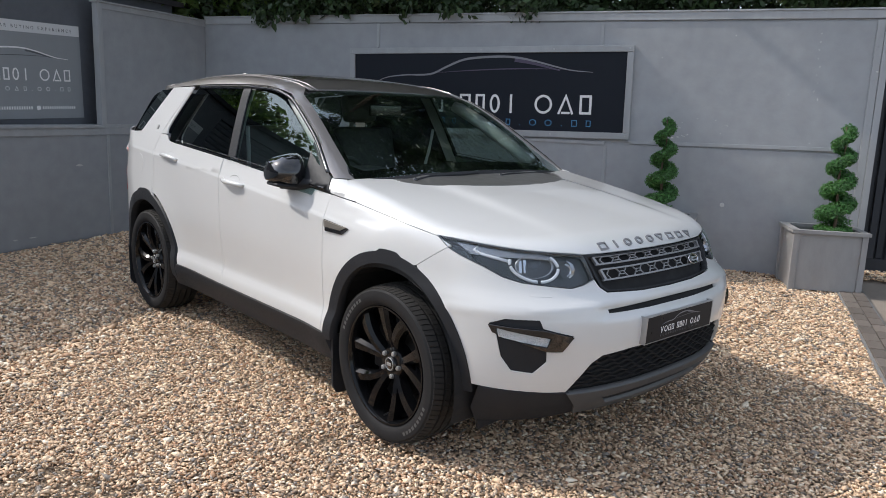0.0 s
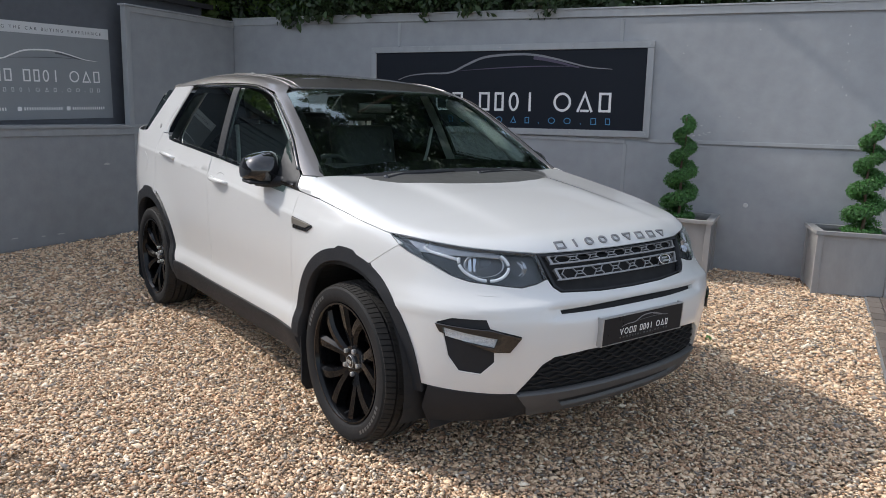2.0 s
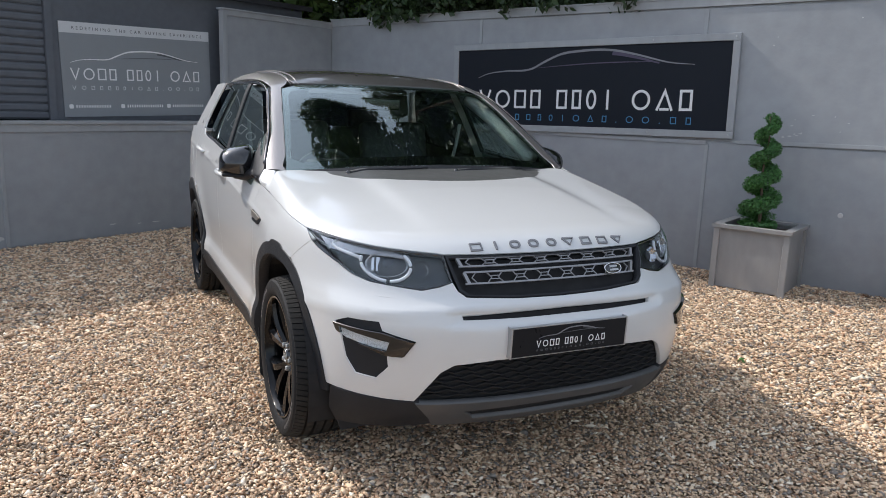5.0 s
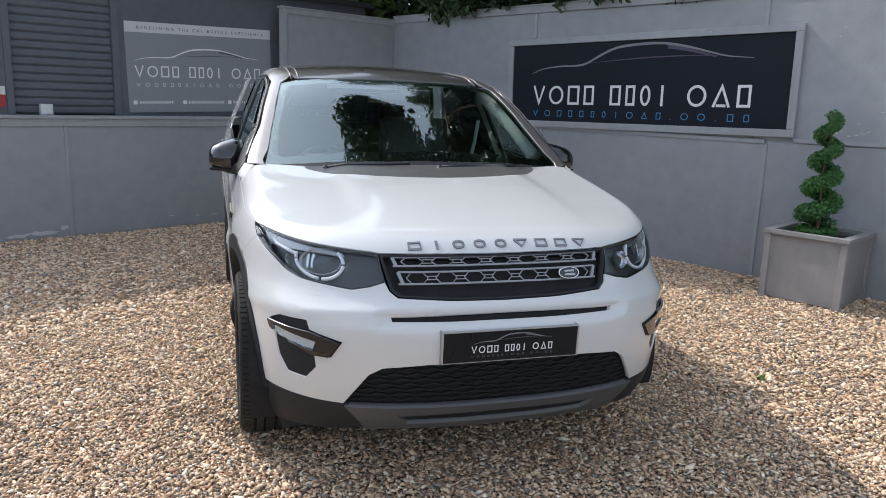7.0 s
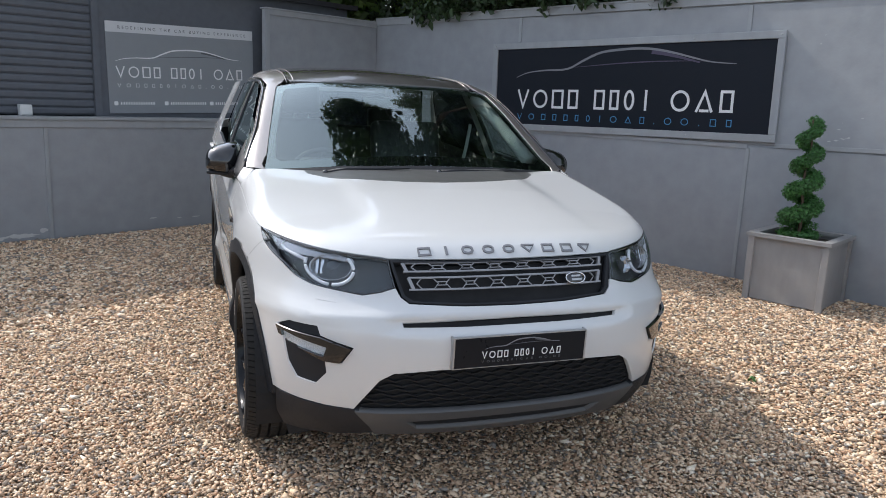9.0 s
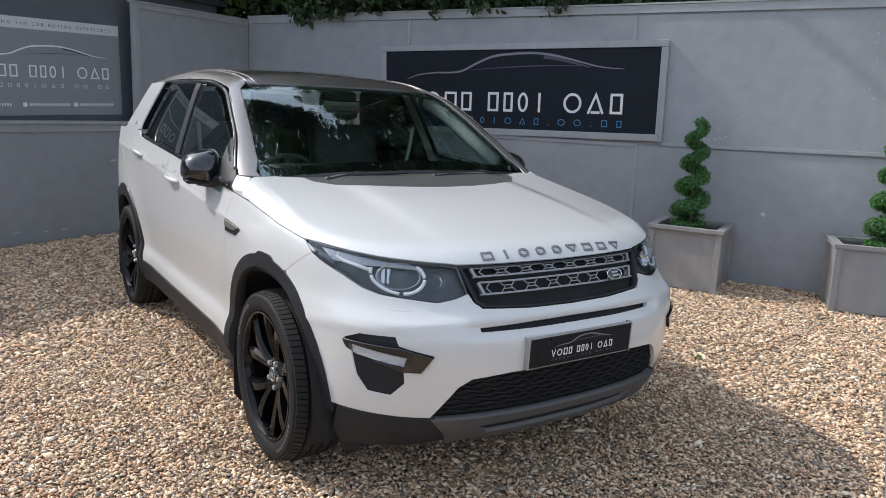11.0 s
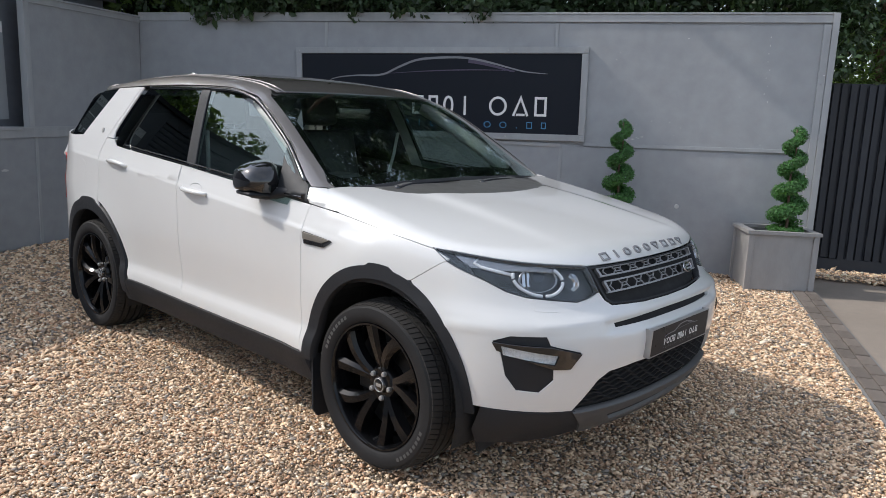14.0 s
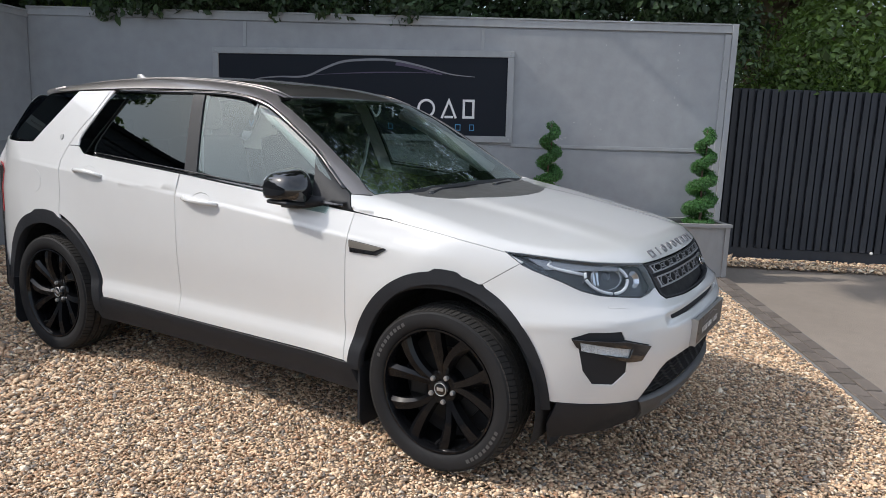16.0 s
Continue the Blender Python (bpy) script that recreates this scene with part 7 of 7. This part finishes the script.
# ---- mirrors, handles, vents, wipers ----
def door_mirror(s):
    root = new("door_mirror")
    root.parent = car
    root.matrix_local = Matrix.Identity(4)
    tagged(root, "gloss black door mirror")
    bm = bmesh.new()
    bmesh.ops.create_uvsphere(bm, u_segments=32, v_segments=20, radius=1)
    for v in bm.verts:
        x, y, z = v.co
        k = 4.4
        rr = (abs(x) ** k + abs(z) ** k + abs(y) ** 2.2) ** (-1 / k)
        x, y, z = x * rr, y * rr, z * rr
        y = min(y, 0.42)
        z = max(z, -0.62)
        taper = 1.04 - 0.46 * ((1 - x) / 2) ** 1.5 if z > 0 else 1 - 0.12 * (1 - x) / 2
        narrow = 1 - 0.10 * max(0.0, z)
        v.co = (x * 0.093 * narrow, y * 0.130 * (1 - 0.15 * max(0.0, z)), z * 0.094 * taper)
    m = pose(-0.944, 0.828, 1.160, 0, 3, -8)
    bmesh.ops.transform(bm, matrix=m, verts=bm.verts)
    if s > 0:
        bmesh.ops.transform(bm, matrix=Matrix.Diagonal((-1, 1, 1, 1)), verts=bm.verts)
    part("housing", bm, BLACK_GLOSS, root, smooth=True, angle=50)
    bm = bmesh.new()
    slab(bm, [tuple(p) for p in rounded([(-0.086, -0.050), (0.086, -0.052), (0.084, 0.07), (-0.080, 0.045)], 0.03)], 0, 0.004)
    bmesh.ops.transform(bm, matrix=(Matrix.Diagonal((-s, 1, 1, 1)) if s > 0 else Matrix.Identity(4)) @ m @ pose(0, 0.0555, 0), verts=bm.verts)
    part("mirror_glass", bm, CHROME, root)
    bm = bmesh.new()
    pts = [(-0.95, 0.82, 1.085), (-0.915, 0.77, 1.085), (-0.885, 0.69, 1.105), (-0.862, 0.61, 1.125)]
    tube(bm, [(x * (1 if s < 0 else -1), y, z) for x, y, z in pts], [0.030, 0.034, 0.036, 0.032], 12)
    bmesh.ops.scale(bm, vec=(1, 1.25, 0.8), space=Matrix.Translation((0, -0.69, -1.11)), verts=bm.verts)
    part("arm", bm, BLACK_TRIM, root, smooth=True)
    bm = bmesh.new()
    box(bm, -0.078, 0.085, -0.100, 0.045, -0.076, -0.057, bevel=0.009, m=m)
    if s > 0:
        bmesh.ops.transform(bm, matrix=Matrix.Diagonal((-1, 1, 1, 1)), verts=bm.verts)
    part("base_trim", bm, BLACK_TRIM, root, smooth=True)


for s in (-1, 1):
    door_mirror(s)


def flank(y, z, off=0.0, F=whole):
    p = march(F, np.array([[-0.3, y, z]]), np.array([[-1.0, 0, 0]]), 1.0)
    return Vector((p + normals(F, p) * off)[0])


def door_handle(y0, z0, s):
    """A pull handle: a bar over a scooped cup."""
    cup = [(y0 - 0.085 + 0.062 * math.cos(a), z0 + 0.006 + 0.036 * math.sin(a)) for a in np.linspace(0, 2 * math.pi, 25)[:-1]]

    def bowl(uv):
        q = ((uv[:, 0] - (y0 - 0.085)) / 0.062) ** 2 + ((uv[:, 1] - z0 - 0.006) / 0.036) ** 2
        return -0.016 * np.clip(1 - q, 0, 1) + 0.0012
    root = shell("door_handle", ch_side, whole, [cup], WHITE, car, off=0.0, step=0.010, lip=0.0, gap=0.0, mirror=s > 0, relief=bowl, label="white pull handle over a scooped cup")
    pts, rad = [], []
    for t in np.linspace(0, 1, 9):
        y = y0 + 0.030 - 0.225 * t
        z = z0 + 0.004 - 0.014 * t
        pts.append(flank(y, z, 0.014 + 0.016 * math.sin(math.pi * t) ** 0.6))
        rad.append(0.0105 + 0.0035 * math.sin(math.pi * t))
    pts = [flank(y0 + 0.04, z0 + 0.006, 0.0)] + pts + [flank(y0 - 0.205, z0 - 0.011, 0.0)]
    rad = [0.010] + rad + [0.010]
    bm = bmesh.new()
    tube(bm, [(p.x * (1 if s < 0 else -1), p.y, p.z) for p in pts], rad, 12)
    part("grip", bm, WHITE, root, smooth=True)


for s in (-1, 1):
    door_handle(1.50, 1.044, s)
    door_handle(2.42, 1.116, s)
    # wing vents
    v_out = [(0.468, 0.962), (0.462, 0.903), (0.315, 0.905), (0.262, 0.938), (0.275, 0.946)]
    vent = shell("wing_vent", ch_side, lower, [v_out], BLACK_TRIM, car, off=0.005, step=0.02, lip=0.012, mirror=s > 0, label="side vent with a satin metal blade")
    blade = [(0.466, 0.960), (0.464, 0.925), (0.325, 0.922), (0.278, 0.944)]
    shell("vent_blade", ch_side, lower, [blade], VENT_METAL, vent, off=0.010, step=0.02, lip=0.006, mirror=s > 0)
    for k in range(9):
        y = 0.455 - k * 0.016
        q = [(y, 0.919), (y, 0.908), (y - 0.008, 0.908), (y - 0.008, 0.919)]
        shell("vent_rib", ch_side, lower, [q], BLACK_GLOSS, vent, off=0.009, step=0.02, lip=0.004, gap=0.0, mirror=s > 0)
    bm = bmesh.new()
    p = flank(2.655, 1.305, 0.002)
    bmesh.ops.create_cone(bm, cap_ends=True, segments=20, radius1=0.017, radius2=0.015, depth=0.006, matrix=Matrix.Translation((p.x * (1 if s < 0 else -1), p.y, p.z)) @ pose(0, 0, 0, 0, 68 * s, 0))
    b = part("pillar_badge", bm, PLATE_SILVER, car, "small round metal badge")
    bm = bmesh.new()
    tube(bm, [tuple(Vector((q.x * (1 if s < 0 else -1), q.y, q.z))) for q in [flank(y, belt(y) + 0.018, 0.006) for y in np.linspace(0.7, 2.3, 12)]], 0.003, 6)
    part("waist_strip", bm, BLACK_GLOSS, car, "thin black strip under the side glass", smooth=True)
    tl = [(3.33, 0.80), (3.50, 0.80), (3.52, 1.02), (3.42, 1.12), (3.36, 1.10)]
    shell("tail_lamp", ch_side, whole, [tl], PLASTIC_RED, car, off=0.004, step=0.04, lip=0.01, mirror=s > 0, label="red tail lamp")

# wipers: two arms lying at the foot of the screen
def screen_point(x, z, off):
    p = march(cabin, np.array([[x, 1.5, z]]), np.array([[0, -1.0, 0]]), 1.6)
    return Vector((p + normals(cabin, p) * off)[0])


for x0, x1, z1 in ((-0.50, 0.02, 1.180), (0.06, 0.60, 1.170)):
    bm = bmesh.new()
    zs = [1.140 - 0.02 * abs(x0), 1.146, z1 - 0.028, z1 - 0.026]
    pts = [screen_point(x0 + (x1 - x0) * t, z, 0.016) for t, z in zip((0, 0.2, 0.6, 0.8), zs)]
    tube(bm, pts, [0.009, 0.007, 0.005, 0.004], 8)
    w = part("wiper", bm, BLACK_TRIM, car, "black windscreen wiper lying at the glass foot", smooth=True)
    bm = bmesh.new()
    tube(bm, [screen_point(x0 + (x1 - x0) * t, z1 - 0.034 + 0.004 * math.sin(math.pi * t), 0.005) for t in np.linspace(0.1, 1.05, 10)], 0.006, 6)
    part("blade", bm, BLACK_TRIM, w, smooth=True)
    bm = bmesh.new()
    bmesh.ops.create_uvsphere(bm, u_segments=12, v_segments=8, radius=0.014, matrix=Matrix.Translation(pts[0]))
    part("pivot", bm, BLACK_GLOSS, w, smooth=True)

# ---- cabin inside ----
def cushion(name, dims, r, mat, parent, m=None, label=""):
    bm = bmesh.new()
    box(bm, *dims)
    bmesh.ops.bevel(bm, geom=bm.edges[:], offset=r, segments=4, affect='EDGES', profile=0.6)
    return part(name, bm, mat, parent, label, smooth=True, m=m)


bm = bmesh.new()
slab(bm, [(0.52, 1.02), (0.62, 1.085), (0.80, 1.115), (1.00, 1.105), (1.08, 1.06), (1.06, 0.90), (1.0, 0.6), (0.55, 0.6)], -0.76, 0.76, 'yz')
bmesh.ops.bevel(bm, geom=[e for e in bm.edges if e.calc_length() > 1.2], offset=0.02, segments=3, affect='EDGES')
dashboard = part("dashboard", bm, CABIN_DARK, car, "dark soft-touch dashboard", smooth=True, angle=40)
cushion("binnacle", (-0.52, -0.22, 0.90, 1.08, 1.08, 1.155), 0.03, CABIN_DARK, dashboard)
cushion("screen", (-0.12, 0.12, 1.07, 1.09, 0.93, 1.06), 0.006, BLACK_GLOSS, dashboard)
bm = bmesh.new()
sw = Matrix.Translation((-0.37, 1.22, 1.03)) @ Matrix.Rotation(radians(-62), 4, 'X')
tube(bm, [sw @ Vector((0.185 * math.cos(a), 0.185 * math.sin(a), 0)) for a in np.linspace(0, 2 * math.pi, 33)[:-1]], 0.015, 8, closed=True)
wheel_ob = part("steering_wheel", bm, CABIN_DARK, car, "black steering wheel on the right-hand side", smooth=True)
for a in (0, 180, 270):
    bm = bmesh.new()
    tube(bm, [sw @ Vector((0.02 * math.cos(radians(a)), 0.02 * math.sin(radians(a)), -0.02)), sw @ Vector((0.18 * math.cos(radians(a)), 0.18 * math.sin(radians(a)), 0))], 0.018, 8)
    part("wheel_spoke", bm, CABIN_DARK, wheel_ob, smooth=True)
bm = bmesh.new()
bmesh.ops.create_uvsphere(bm, u_segments=16, v_segments=10, radius=0.07, matrix=sw @ Matrix.Diagonal((1, 1, 0.5, 1)))
part("wheel_boss", bm, CABIN_DARK, wheel_ob, smooth=True)
for x in (-0.37, 0.37):
    seat = cushion("seat_cushion", (x - 0.25, x + 0.25, 1.35, 1.90, 0.62, 0.78), 0.06, SEAT, car, label="dark leather front seat")
    cushion("seat_back", (x - 0.25, x + 0.25, -0.07, 0.07, 0.0, 0.62), 0.06, SEAT, seat, pose(0, 1.86, 0.74, -14, 0, 0))
    cushion("headrest", (x - 0.13, x + 0.13, -0.05, 0.05, 0.66, 0.86), 0.045, SEAT, seat, pose(0, 1.86, 0.74, -14, 0, 0))
    for dx in (-0.05, 0.05):
        bm = bmesh.new()
        tube(bm, [pose(0, 1.86, 0.74, -14, 0, 0) @ Vector((x + dx, 0, z)) for z in (0.58, 0.70)], 0.007, 6)
        part("headrest_post", bm, CHROME, seat, smooth=True)
rear = cushion("rear_seat_cushion", (-0.66, 0.66, 2.25, 2.75, 0.62, 0.80), 0.06, SEAT, car, label="dark leather rear bench")
cushion("rear_seat_back", (-0.66, 0.66, 2.72, 2.88, 0.74, 1.28), 0.06, SEAT, rear)
for x in (-0.42, 0.42):
    cushion("headrest", (x - 0.13, x + 0.13, 2.76, 2.86, 1.27, 1.42), 0.04, SEAT, rear)
shell("headliner", ch_roof, cabin, [[(-0.56, 1.22), (0.56, 1.22), (0.55, 3.0), (-0.55, 3.0)]], CABIN_GREY, car, off=-0.035, step=0.1, lip=0.0, label="pale grey headlining")
for s in (-1, 1):
    bm = bmesh.new()
    tube(bm, [(s * 0.745, 0.66, 1.18), (s * 0.715, 0.86, 1.30), (s * 0.67, 1.07, 1.42), (s * 0.62, 1.27, 1.52)], [0.046, 0.044, 0.042, 0.040], 12)
    part("pillar_trim", bm, CABIN_GREY, car, "pale grey inner pillar trim", smooth=True)
    bm = bmesh.new()
    tube(bm, [(s * (0.745 - 0.01), 1.62, 1.35), (s * 0.72, 1.64, 1.20), (s * 0.69, 1.70, 0.95)], 0.012, 6)
    part("seat_belt", bm, CABIN_GREY, car, "grey seat belt", smooth=True)
inner_b = [(1.50, 1.13), (1.61, 1.13), (1.715, 1.59), (1.61, 1.59)]
shell("pillar_trim", ch_side, cabin, [inner_b], CABIN_GREY, car, both=True, off=-0.03, step=0.1, lip=0.0)
box_part("cabin_floor", (-0.70, 0.70, 0.55, 3.3, 0.34, 0.40), CABIN_DARK, car, 0.01)
cushion("rear_view_mirror", (-0.12, 0.12, 1.22, 1.25, 1.44, 1.51), 0.012, BLACK_GLOSS, car, label="black interior mirror")
shell("tailgate_glass", ch_tail, cabin, [rounded([(-0.76, 1.215), (0.76, 1.215), (0.62, 1.545), (-0.62, 1.545)], 0.05)], TINT_GLASS, car, off=0.006, step=0.08, lip=0.006, label="dark privacy glass")

gravel()
